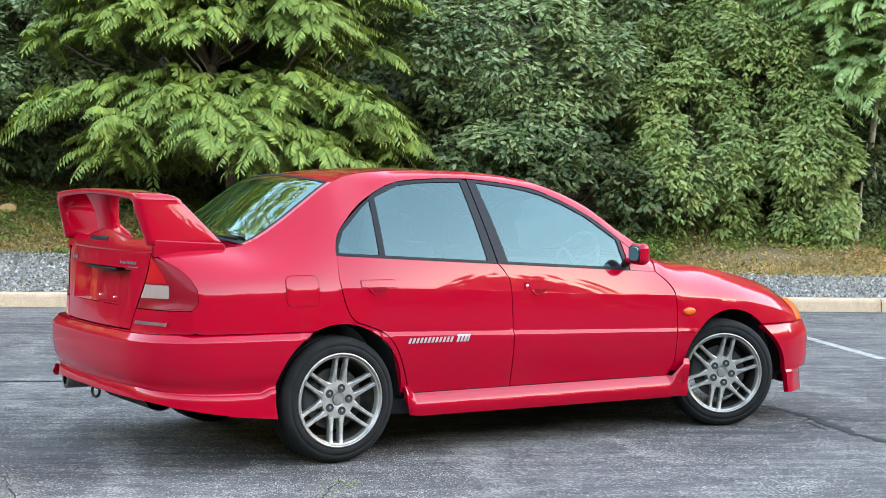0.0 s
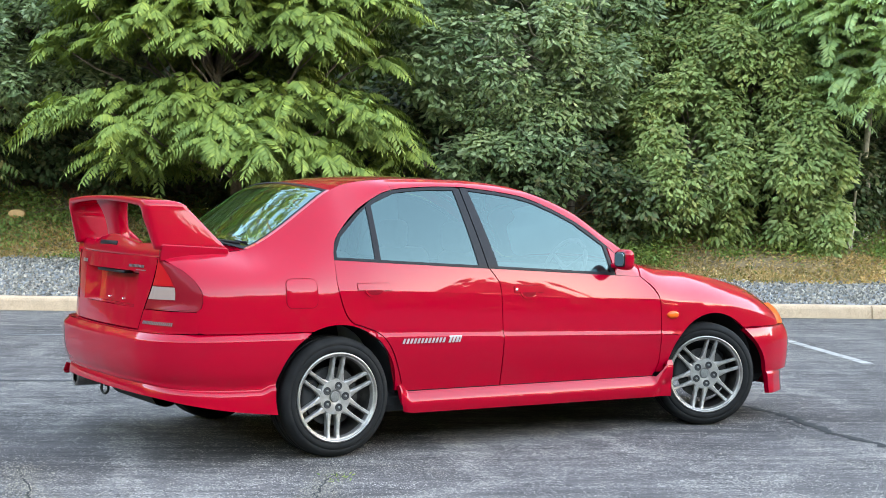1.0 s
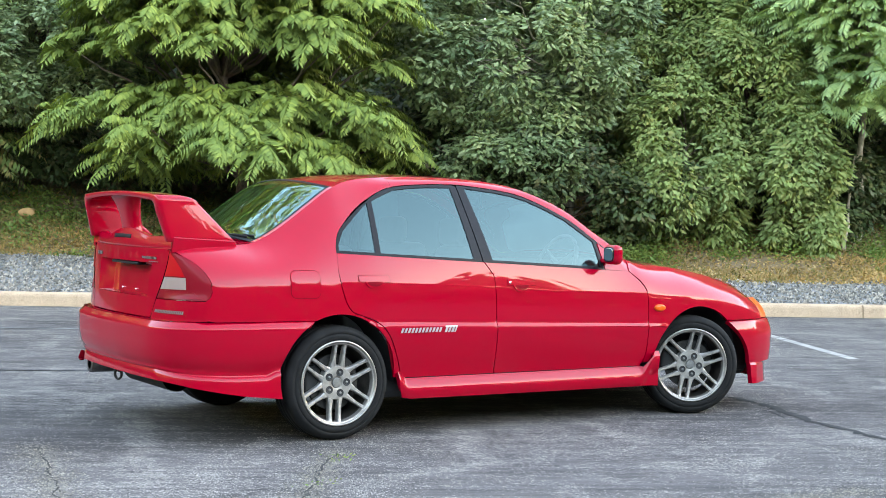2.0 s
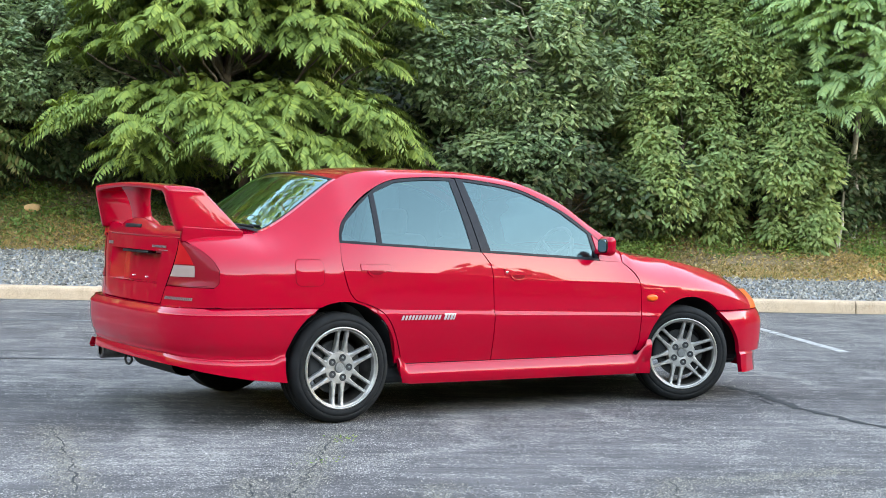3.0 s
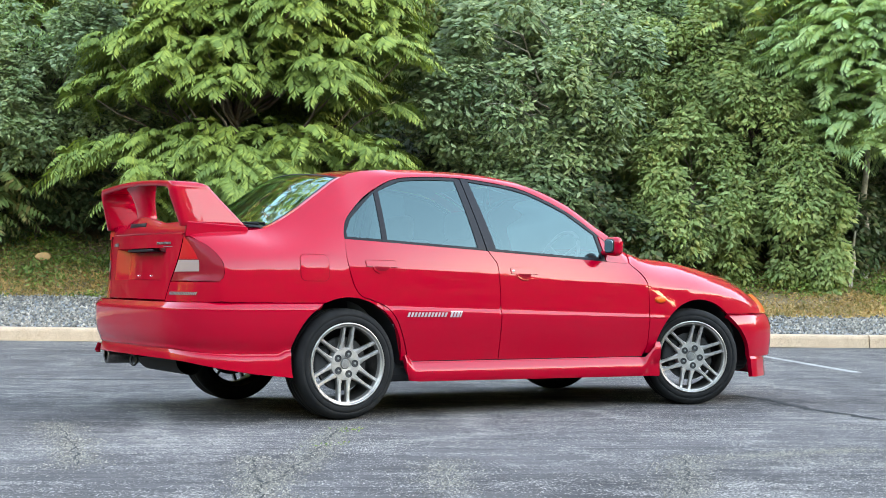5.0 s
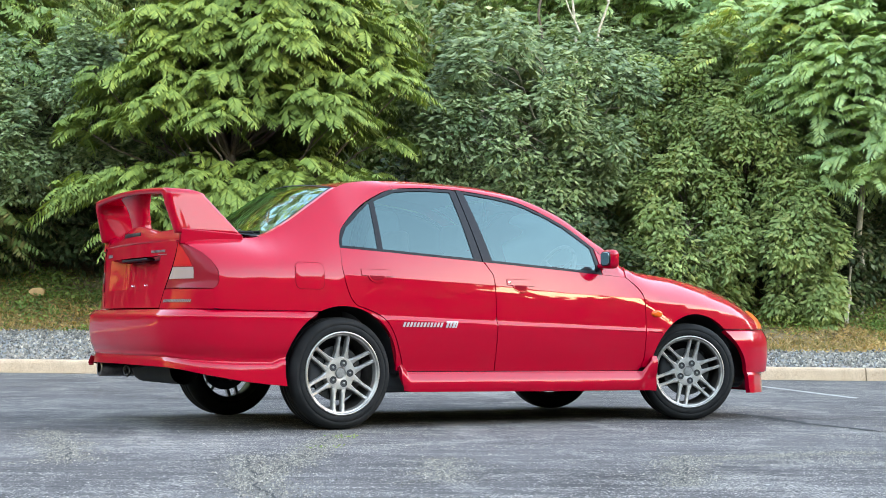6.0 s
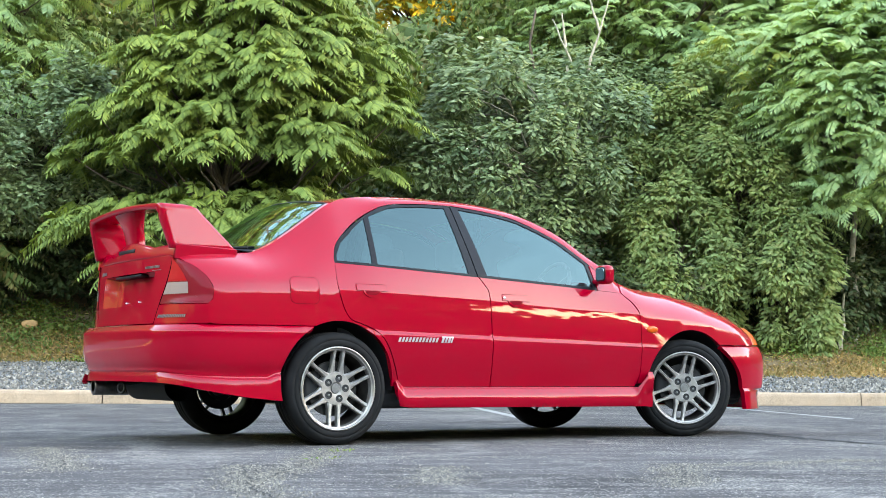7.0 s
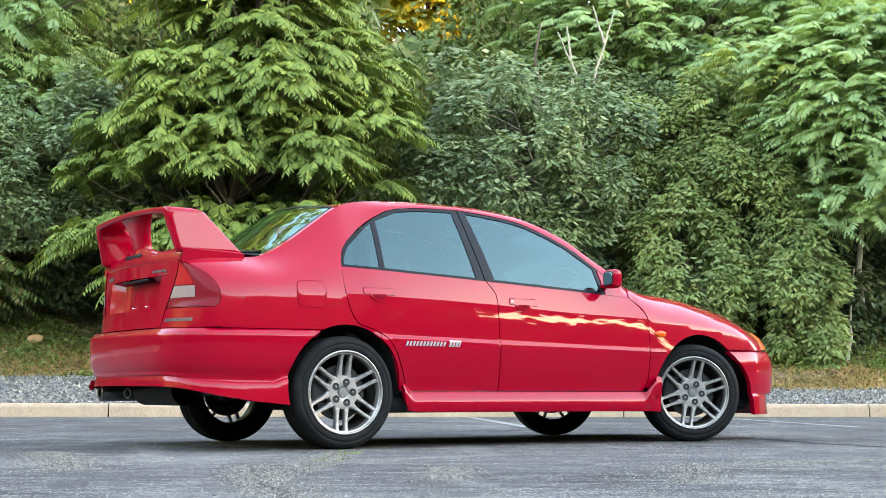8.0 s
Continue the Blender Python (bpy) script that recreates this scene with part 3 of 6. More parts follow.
def off_line(pts, d):
    """The line pushed sideways by d (to the left of its way)."""
    out = []
    for i, p in enumerate(pts):
        a, b = pts[max(0, i - 1)], pts[min(len(pts) - 1, i + 1)]
        l = math.hypot(b[0] - a[0], b[1] - a[1]) or 1
        out.append((p[0] - (b[1] - a[1]) / l * d, p[1] + (b[0] - a[0]) / l * d))
    return out


def side_fn(off=0.0):
    return lambda x, z: Vector((x, half(x, z) + off, z))


def frange(a, b, n):
    return [a + (b - a) * i / n for i in range(n + 1)]


def rounded_box(bm, size, at=(0, 0, 0), r=0.01, seg=2, m=None):
    made = bmesh.ops.create_cube(bm, size=1)["verts"]
    for v in made:
        v.co = Vector((v.co.x * size[0], v.co.y * size[1], v.co.z * size[2]))
    edges = list({e for v in made for e in v.link_edges})
    res = bmesh.ops.bevel(bm, geom=edges, offset=r, segments=seg, affect='EDGES', profile=0.5)
    vs = {v for f in res["faces"] for v in f.verts} | {v for v in made if v.is_valid}
    for v in vs:
        v.co = (m @ v.co if m else v.co) + Vector(at)
    return vs


def lathe(bm, prof, seg=48, axis='Y'):
    """Turn rows of (radius, offset) round the y axis."""
    rings = []
    for r, o in prof:
        rings.append([bm.verts.new((r * math.cos(2 * math.pi * k / seg), o, r * math.sin(2 * math.pi * k / seg))) for k in range(seg)])
    for a, b in zip(rings, rings[1:]):
        for k in range(seg):
            bm.faces.new((a[k], b[k], b[(k + 1) % seg], a[(k + 1) % seg]))
    return rings


car = tagged(new("sedan_car"), "glossy red four-door sedan with tall rear wing on asphalt", "car")

# outlines on the body side, in (x, z)
G_REAR = smooth_line([(-1.246, 0.985), (-1.256, 0.873), (-1.227, 0.749), (-1.182, 0.681), (-1.112, 0.655), (-1.020, 0.617), (-0.948, 0.536), (-0.886, 0.401), (-0.858, 0.314)], 5)
G_MID = smooth_line([(-0.327, 0.940), (-0.290, 0.893), (-0.268, 0.845), (-0.258, 0.654), (-0.250, 0.389), (-0.248, 0.310)], 5)
G_FRONT = smooth_line([(0.742, 0.886), (0.824, 0.809), (0.850, 0.722), (0.851, 0.511), (0.853, 0.380), (0.823, 0.310)], 5)
ARCH_R, ARCH_F = (-1.253, 0.322, 0.348), (1.262, 0.322, 0.346)
SILL_Z = 0.312
GAP = 0.0028
DLO_REAR = smooth_line([(-1.246, 0.994), (-1.238, 1.035), (-1.199, 1.110), (-1.073, 1.220), (-0.938, 1.301), (-0.809, 1.350), (-0.571, 1.371), (-0.368, 1.374)], 6)
DLO_FRONT = smooth_line([(-0.362, 1.374), (-0.331, 1.372), (-0.090, 1.349), (0.107, 1.309), (0.361, 1.193), (0.530, 1.067), (0.640, 0.975), (0.700, 0.905)], 6)


def belt(x0, x1, n=14, d=0.0):
    return [(x, belt_z(x) + d) for x in frange(x0, x1, n)]


def dlo_top(x):
    """Height of the upper edge of the side windows."""
    for p, q in zip(DLO_REAR + DLO_FRONT, (DLO_REAR + DLO_FRONT)[1:]):
        if p[0] <= x <= q[0] and q[0] > p[0]:
            return p[1] + (q[1] - p[1]) * (x - p[0]) / (q[0] - p[0])
    return 1.374


def rail(x, s):
    """Roof rail above the doors, from the windows' edge to the roof."""
    z0 = dlo_top(x) + 0.005
    y0, y1, z1 = half(x, z0), EDGE_Y(x), max(EDGE_Z(x), z0 + 0.012)
    L = math.hypot(y0 - y1, z1 - z0)
    return Vector((x, hermite(y0, -0.45 * L, y1, -0.8 * L, s), hermite(z0, 0.9 * L, z1, 0.35 * L, s)))


def pillar(x, s):
    """The quarter's upper surface, which turns into the roof rail towards the front."""
    p = upper(x, s)
    if x <= -1.20:
        return p
    w = min(1.0, (x + 1.20) / 0.39)
    w = w * w * (3 - 2 * w)
    sd = upper_s(x, dlo_top(x) + 0.005)
    return p.lerp(rail(x, max(-0.3, (s - sd) / max(0.02, 1 - sd))), w)


CREASE_ROWS = [[(x, crease_z(x) + d) for x in frange(-1.2, 1.1, 70)] for d in (0.006, 0.0006, -0.004, -0.0105, -0.017, -LEDGE - 0.0006, -LEDGE - 0.007)]
CREASE_ROWS += [[(x, SHOULDER(x) + d) for x in frange(-1.24, 0.86, 66)] for d in (-0.016, -0.0025, 0.0025, 0.016)]
for sg in (-1, 1):
    # rear door
    shape = off_line(G_REAR, GAP) + [(x, SILL_Z + 0.002) for x in frange(-0.852, -0.251, 8)] + list(reversed(off_line(G_MID, -GAP))) + list(reversed(belt(-1.243, -0.332, 14, -0.004)))
    rear_door = Shell().panel(side_fn(), shape, sg, rows=CREASE_ROWS).make("rear_door", M_PAINT, car)
    shape = off_line(G_MID, GAP) + [(x, SILL_Z + 0.002) for x in frange(-0.244, 0.820, 12)] + list(reversed(off_line(G_FRONT, -GAP))) + list(reversed(belt(-0.325, 0.738, 16, -0.004)))
    front_door = Shell().panel(side_fn(), shape, sg, rows=CREASE_ROWS).make("front_door", M_PAINT, car)
    # dark jamb behind the shut lines
    Shell().panel(side_fn(-0.016), [(-1.30, 0.70), (-1.0, 0.63), (-0.90, 0.33), (0.90, 0.33), (0.90, 0.80), (0.75, 0.875)] + list(reversed(belt(-1.27, 0.70, 12, -0.03))), sg, 0.08, 0.004).make("door_jamb", M_JAMB, car)
    # quarter: side below the shoulder, then the surface that climbs into the window pillar
    a0 = math.degrees(math.asin((0.318 - ARCH_R[1]) / ARCH_R[2]))
    ax = ARCH_R[0] - math.sqrt(ARCH_R[2] ** 2 - (0.640 - ARCH_R[1]) ** 2)
    ang1 = math.degrees(math.atan2(0.640 - ARCH_R[1], ax - ARCH_R[0]))
    rear_line = [(-1.985, 0.648), (-1.99, 0.745), (-1.966, 0.765), (-1.958, 0.79), (-1.960, 0.815)]
    sh_line = [(x, SHOULDER(x)) for x in frange(-1.960, -1.252, 20)]
    sh_line[0] = (-1.960, SHOULDER(-1.960))
    front_part = [p for p in off_line(G_REAR, -GAP) if p[1] < SHOULDER(p[0]) - 0.004]
    shape = front_part + [(-0.872, 0.318)] + arc(*ARCH_R, a0, ang1, 30) + [(x, 0.640) for x in frange(ax - 0.04, -1.95, 12)] + rear_line[:-1] + sh_line
    fuel = [(-1.537, 0.895), (-1.535, 0.765), (-1.515, 0.757), (-1.390, 0.757), (-1.376, 0.770), (-1.372, 0.895)]
    quarter = Shell().panel(side_fn(), shape, sg, 0.035, open_edge=lambda p: abs(p.y - SHOULDER(p.x)) < 0.003)
    front_up = [p for p in off_line(G_REAR, -GAP) if p[1] >= SHOULDER(p[0])]
    dlo_up = [p for p in off_line(DLO_REAR, 0.004) if p[0] < -0.81]
    up_line = [(p[0], upper_s(p[0], p[1])) for p in list(reversed(front_up)) + dlo_up + [(-0.811, 1.3535)]]
    lamp_edge = [(-1.958, 0.0), (-1.966, upper_s(-1.966, 0.855)), (-1.988, upper_s(-1.988, 0.895)), (-2.022, upper_s(-2.022, 0.935)), (-2.066, upper_s(-2.066, 0.968)), (-2.115, 1.0)]
    shape = up_line + [(-0.81, 1.0)] + [(x, 1.0) for x in frange(-0.84, -2.10, 40)] + list(reversed(lamp_edge)) + [(x, 0.0) for x in frange(-1.94, -1.26, 14)]
    shape = [(x, -0.02 if t == 0.0 else t) for x, t in shape]
    quarter.panel(pillar, shape, sg, 0.045, open_edge=lambda p: p.y < 0, sink=lambda p: Vector((0, 0.3 * min(0.0, p.y), 0)))
    # rail above the doors, down the windscreen pillar
    quarter.grid(rail, frange(-0.81, 0.695, 50), frange(0, 1, 6), sg)
    quarter.make("body_side", M_PAINT, car)
    # fuel flap: a shallow line round a flap, on the right side only
    if sg < 0:
        def soft(cx, cz, w, h, r, n=6):
            return [(cx + sx * (w / 2 - r) + r * math.cos(radians(a)), cz + sz * (h / 2 - r) + r * math.sin(radians(a))) for sx, sz, b in ((1, 1, 0), (-1, 1, 90), (-1, -1, 180), (1, -1, 270)) for a in frange(b, b + 90, n)]
        def quarter_at(x, z):
            return (upper(x, upper_s(x, z)) if z > SHOULDER(x) else Vector((x, half(x, z), z)))
        flap_line = lambda d: (lambda x, z: quarter_at(x, z) + Vector((0, d, 0)))
        Shell().panel(flap_line(0.0010), soft(-1.456, 0.829, 0.172, 0.148, 0.034), sg, 0.03, 0.002).make("fuel_flap_gap", M_JAMB, car)
        Shell().panel(flap_line(0.0026), soft(-1.456, 0.829, 0.165, 0.141, 0.031), sg, 0.03, 0.002).make("fuel_flap", M_PAINT, car)
    # wing over the front wheel
    f0 = [p for p in off_line(G_FRONT, GAP) if p[1] < SHOULDER(p[0]) and p[1] > 0.345]
    fx = ARCH_F[0] + math.sqrt(ARCH_F[2] ** 2 - (0.578 - ARCH_F[1]) ** 2)
    fa = math.degrees(math.atan2(0.578 - ARCH_F[1], fx - ARCH_F[0]))
    sx = ARCH_F[0] - math.sqrt(ARCH_F[2] ** 2 - (0.405 - ARCH_F[1]) ** 2)
    sa = math.degrees(math.atan2(0.405 - ARCH_F[1], sx - ARCH_F[0]))
    shape = f0 + [(0.850, 0.335), (0.915, 0.335)] + arc(*ARCH_F, sa, fa, 26) + [(x, 0.578) for x in frange(fx + 0.03, 1.845, 6)] + [(1.85, SHOULDER(1.85))] + [(x, SHOULDER(x)) for x in reversed(frange(0.846, 1.83, 20))]
    wing = Shell().panel(side_fn(), shape, sg, 0.035, rows=CREASE_ROWS, open_edge=lambda p: abs(p.y - SHOULDER(p.x)) < 0.003)
    shape = [(0.848, 0.0)] + [(x, 0.0) for x in frange(0.88, 1.85, 20)] + [(1.862, 0.5), (1.875, 1.0)] + [(x, 1.0) for x in reversed(frange(0.80, 1.85, 24))] + [(0.76, 0.93), (0.762, 0.8)] + [(p[0], upper_s(p[0], p[1])) for p in off_line(G_FRONT, GAP) if p[1] >= SHOULDER(p[0]) + 0.004]
    shape = [(x, -0.03 if t == 0.0 else t) for x, t in shape]
    wing.panel(upper, shape, sg, 0.045, open_edge=lambda p: p.y < 0, sink=lambda p: Vector((0, 0.3 * min(0.0, p.y), 0)))
    wing.make("front_wing", M_PAINT, car)
    # foot of the windscreen pillar, between door and bonnet
    foot_fn = lambda x, t: upper(x, upper_s(x, 0.872) * (1 - t) + t) - Vector((0, 0.005, 0.003))
    Shell().grid(foot_fn, frange(0.66, 0.835, 12), frange(0, 1, 8), sg).make("pillar_foot", M_PAINT, car)
    # sill skirt with its two flared ends
    SKIRT = pc([(0.17, 0.030), (0.20, 0.042), (0.245, 0.046), (0.256, 0.044), (0.30, 0.016), (0.312, 0.004), (0.40, 0.006)])
    def skirt_rise(x):
        """How far the ledge climbs at the two ends."""
        return 0.105 * max(0.0, min(1.0, (x - 0.815) / 0.075)) + 0.05 * max(0.0, min(1.0, (-0.835 - x) / 0.05))
    def skirt_fn(x, z):
        return Vector((x, PLAN(x) - TUCK(z) + SKIRT(max(0.17, z - skirt_rise(x))), z))
    shape = [(-0.862, 0.206), (-0.80, 0.199)] + [(x, 0.199 - 0.007 * (x + 0.8) / 1.7) for x in frange(-0.7, 0.9, 16)] + [(0.955, 0.188), (0.950, 0.25), (0.935, 0.34), (0.938, 0.404), (0.908, 0.404), (0.868, 0.350), (0.832, SILL_Z - 0.002)] + [(x, SILL_Z - 0.002) for x in frange(0.80, -0.83, 20)] + [(-0.868, 0.350), (-0.892, 0.348), (-0.885, 0.27)]
    Shell().panel(skirt_fn, shape, sg, 0.03, 0.03, rows=[[(x, z + skirt_rise(x)) for x in frange(-0.9, 0.95, 75)] for z in (0.236, 0.246, 0.254, 0.262, 0.28, 0.296, 0.304)]).make("side_skirt", M_PAINT, car)


# ---- rear end ----
class Sweep:
    """A plan curve from the side of the car to its centre line, with outward normals."""

    def __init__(self, rows, length):
        self.x, self.y, self.k = pc([(r[0], r[1]) for r in rows]), pc([(r[0], r[2]) for r in rows]), length

    def at(self, a, d):
        t = a / self.k
        e = 2e-3
        p = Vector((self.x(t), self.y(t), 0))
        w = Vector((self.x(min(1, t + e)) - self.x(max(0, t - e)), self.y(min(1, t + e)) - self.y(max(0, t - e)), 0)).normalized()
        n = Vector((-w.y, w.x, 0))
        if n.dot(p - Vector((p.x * 0.6, 0, 0))) < 0:
            n = -n
        return p + n * d

    def a_of_x(self, x):
        lo, hi = 0.0, 1.0
        up = self.x(1) > self.x(0)
        for _ in range(30):
            mid = (lo + hi) / 2
            lo, hi = (mid, hi) if (self.x(mid) < x) == up else (lo, mid)
        return lo * self.k


BACK = Sweep([(0, -1.30, 0.836), (0.15, -1.55, 0.828), (0.3, -1.80, 0.806), (0.42, -1.98, 0.768), (0.52, -2.085, 0.712), (0.62, -2.150, 0.63), (0.72, -2.185, 0.52), (0.85, -2.205, 0.30), (0.94, -2.2115, 0.12), (1.0, -2.212, 0.0)], 1.75)
BACK_D = pc([(0.22, 0.029), (0.25, 0.027), (0.29, 0.0235), (0.345, 0.016), (0.352, 0.012), (0.360, 0.000), (0.372, -0.002), (0.43, 0.016), (0.50, 0.026), (0.598, 0.029), (0.608, 0.0275), (0.614, 0.0235), (0.636, 0.001), (0.642, -0.004)])


def crease_back(a):
    """How far the bumper's lip line lies above its place at the rear wheel."""
    return 0.030 * max(0, min(1, (a - 0.6) / 0.6)) + 0.022 * max(0, min(1, (0.385 - a) / 0.05))


def back_fn(a, z):
    zz = z - crease_back(a) * max(0, min(1, (0.52 - z) / 0.12))
    k = max(0, min(1, (a - 0.6) / 0.7))
    tuck = max(0, min(1, (0.37 - zz) / 0.02)) * k * k * (3 - 2 * k)
    p = BACK.at(a, BACK_D(zz) - 0.026 * tuck)
    return Vector((p.x, p.y, z))


bumper = Shell()
for sg in (-1, 1):
    edge = [(BACK.a_of_x(ARCH_R[0] - math.sqrt(max(0, ARCH_R[2] ** 2 - (z - ARCH_R[1]) ** 2))), z) for z in frange(0.636, 0.240, 14)]
    low = [(BACK.a_of_x(-1.80), 0.262), (BACK.a_of_x(-2.0), 0.298), (BACK.a_of_x(-2.12), 0.325), (1.25, 0.335), (1.75, 0.338)]
    top = [(a, 0.638) for a in frange(1.75, edge[0][0] + 0.02, 24)]
    bumper.panel(back_fn, edge + smooth_line(low, 5) + top, sg, 0.035, 0.03, rows=[[(a, z) for a in frange(0.2, 1.74, 90)] for z in (0.634, 0.625, 0.615, 0.609, 0.601)] + [[(a, z + crease_back(a)) for a in frange(0.2, 1.74, 90)] for z in (0.29, 0.31, 0.335, 0.348, 0.356, 0.362, 0.372, 0.39)])
    bumper.grid(lambda a, t: Vector((*BACK.at(a, 0.002 - 0.07 * t)[:2], 0.6405 + 0.003 * t)), frange(0.25, 1.75, 40), frange(0, 1, 2), sg, Vector((0, 0, 1)))
rear_bumper = bumper.make("rear_bumper", M_PAINT, car)


def face_x(y, z):
    """The tail's rear face."""
    return -2.178 + 0.13 * y * y + 0.10 * (z - 0.70)


LAMP_X = pc([(0.64, -1.985), (0.745, -1.985), (0.765, -1.966), (0.79, -1.958), (0.83, -1.959), (0.855, -1.966), (0.895, -1.988), (0.935, -2.022), (0.968, -2.066), (1.0, -2.114), (1.02, -2.125)])
LAMP_Y = pc([(0.64, 0.44), (0.74, 0.478), (0.866, 0.536), (0.95, 0.560), (1.0, 0.566), (1.02, 0.566)])


def corner_fn(a, z):
    """The rear corner between the body side (a=0) and the boot lid (a=1)."""
    x0 = LAMP_X(z)
    p0 = upper(x0, upper_s(x0, z)) if z > SHOULDER(x0) else Vector((x0, half(x0, z), z))
    y1 = LAMP_Y(z)
    p1 = Vector((face_x(y1, z), y1, z))
    L = (p1 - p0).length
    q = hermite(p0, Vector((-0.93, -0.36, 0)) * L * 1.05, p1, Vector((-0.13, -0.99, 0)) * L * 0.9, a)
    q.z = z
    return q


for sg in (-1, 1):
    Shell().grid(corner_fn, frange(0, 1, 14), frange(0.642, 0.744, 4), sg).make("rear_corner", M_PAINT, car)
    hole_top = 1.004
    lamp = Shell().grid(corner_fn, frange(0.01, 0.985, 18), frange(0.748, hole_top, 14), sg).make("tail_lamp", M_LENS_SMOKE, car, "red and clear tail lamp wrapping the corner")
    lift = lambda d: (lambda a, z: corner_fn(a, z) + Vector((-0.6, 0.8, 0)) * d)
    Shell().panel(lift(0.003), [(0.46, 0.866), (0.50, 0.905), (0.60, 0.955), (0.80, 0.992), (0.975, 0.995), (0.975, 0.866)], sg, 0.03, 0.003).make("red_lens", M_LENS_RED, lamp)
    Shell().panel(lift(0.003), [(0.42, 0.800), (0.44, 0.860), (0.975, 0.860), (0.975, 0.797)], sg, 0.03, 0.003).make("reversing_lens", M_LENS_CLEAR, lamp, "clear reversing lamp lens")
    Shell().panel(lift(0.003), [(0.12, 0.755), (0.30, 0.790), (0.975, 0.791), (0.975, 0.753)], sg, 0.03, 0.003).make("lower_lens", M_LENS_SMOKE, lamp, "dark maroon lower lens")

lid = Shell()
lid_fn = lambda y, z: Vector((face_x(y, z), y, z))
right_edge = [(LAMP_Y(z) - 0.006, z) for z in frange(0.6465, 1.0, 14)]
shape = right_edge + [(-y, z) for y, z in reversed(right_edge)]
recess = [(0.372, 0.748), (0.392, 0.926), (-0.392, 0.926), (-0.372, 0.748)]
lid.panel(lid_fn, shape, 1, 0.05, 0.012, [recess], Vector((-1, 0, 0)))


def deck_fn(x, s):
    k = 1 - s * s
    return Vector((x, EDGE_Y(x) * 0.985 * s, EDGE_Z(x) + 0.014 * k))


def lip_fn(y, t):
    """The rolled edge between rear face and deck."""
    w = 0.566 * y
    p0, p1 = Vector((face_x(w, 1.0), w, 1.0)), deck_fn(-2.06, y)
    return hermite(p0, Vector((0.01, 0, 0.05)), p1, Vector((0.06, 0, 0.004)), t)


lid.grid(lip_fn, frange(-1, 1, 24), frange(0, 1, 6), 1, Vector((-0.5, 0, 1)))
lid.grid(deck_fn, frange(-2.06, -1.655, 10), frange(-1, 1, 20), 1, Vector((0, 0, 1)))
boot_lid = lid.make("boot_lid", M_PAINT, car, "red boot lid with a recess for the plate")
# recess walls, floor and a black bar standing in for the shade above
pan = Shell()
pan_fn = lambda y, z: Vector((face_x(y, z) + 0.062, y, z))
pan.panel(pan_fn, [(0.290, 0.752), (0.298, 0.905), (-0.298, 0.905), (-0.290, 0.752)], 1, 0.06, 0.004, (), Vector((-1, 0, 0)))
outer, inner = recess, [(0.290, 0.752), (0.298, 0.905), (-0.298, 0.905), (-0.290, 0.752)]
for i in range(4):
    a, b, c, d = outer[i], outer[(i + 1) % 4], inner[(i + 1) % 4], inner[i]
    quad = [lid_fn(*a), lid_fn(*b), pan_fn(*c), pan_fn(*d)]
    n = (quad[1] - quad[0]).cross(quad[3] - quad[0]).normalized()
    mid = sum(quad, Vector()) / 4
    if n.dot(Vector((-2.2, 0, 0.84)) - mid) < 0:
        n = -n
    pan.add(quad, [n] * 4, [(0, 1, 2, 3)], 1, hint=n)
pan.make("plate_recess", M_PAINT, boot_lid)
bm = bmesh.new()
rounded_box(bm, (0.05, 0.40, 0.014), (-2.126, -0.02, 0.914), 0.005)
bm_ob("boot_grip", bm, M_TRIM, boot_lid, True, "dark bar standing in for the shade along the recess top")
for y in (-0.10, 0.10):
    bm = bmesh.new()
    lathe(bm, [(0.0005, -0.010), (0.0045, -0.009), (0.006, -0.004), (0.006, 0.01)], 12)
    ob = bm_ob("plate_screw", bm, M_CHROME, boot_lid, True)
    ob.matrix_local = pose(-2.108, y, 0.772, 0, 0, -90)


def badge(name, fn, spans, z0, z1, slant, mat, sg, lift, parent, label):
    """Plain slanted bars, one for each letter of a badge; spans along the surface."""
    for a, b in spans:
        Shell().panel(lambda u, v: fn(u, v) + lift, [(a, z0), (b, z0), (b + slant, z1), (a + slant, z1)], sg, 0.02, 0.002, (), lift).make(name, mat, parent, label)


def letter_spans(start, end, count, fill=0.78):
    w = (end - start) / count
    return [(start + i * w, start + (i + fill) * w) for i in range(count)]


badge("boot_badge", lid_fn, letter_spans(-0.275, -0.445, 12, 0.55), 0.945, 0.958, 0.0, M_BADGE, 1, Vector((-0.004, 0, 0)), boot_lid, "plain chrome badge bar")
badge("boot_badge", lid_fn, [(-0.36, -0.46)], 0.931, 0.934, 0.0, M_BADGE, 1, Vector((-0.004, 0, 0)), boot_lid, "thin chrome badge line")
badge("boot_badge", lid_fn, letter_spans(0.47, 0.36, 3, 0.7), 0.942, 0.960, 0.0, M_BADGE, 1, Vector((-0.004, 0, 0)), boot_lid, "plain chrome badge bar")
badge("corner_badge", corner_fn, [(a, b) for a, b in letter_spans(0.93, 0.34, 18, 0.55)], 0.675, 0.691, -0.01, M_BADGE, -1, Vector((-0.003, 0.003, 0)), car, "plain chrome badge bar")
badge("door_decal", side_fn(0.0035), letter_spans(-0.892, -0.628, 12, 0.56), 0.562, 0.588, 0.010, M_DECAL, -1, Vector((0, 0.001, 0)), car, "silver slanted decal bar")
badge("door_decal", side_fn(0.0035), [(-0.612, -0.598), (-0.590, -0.578), (-0.570, -0.555), (-0.549, -0.540)], 0.560, 0.592, 0.012, M_DECAL, -1, Vector((0, 0.001, 0)), car, "silver slanted decal bar")
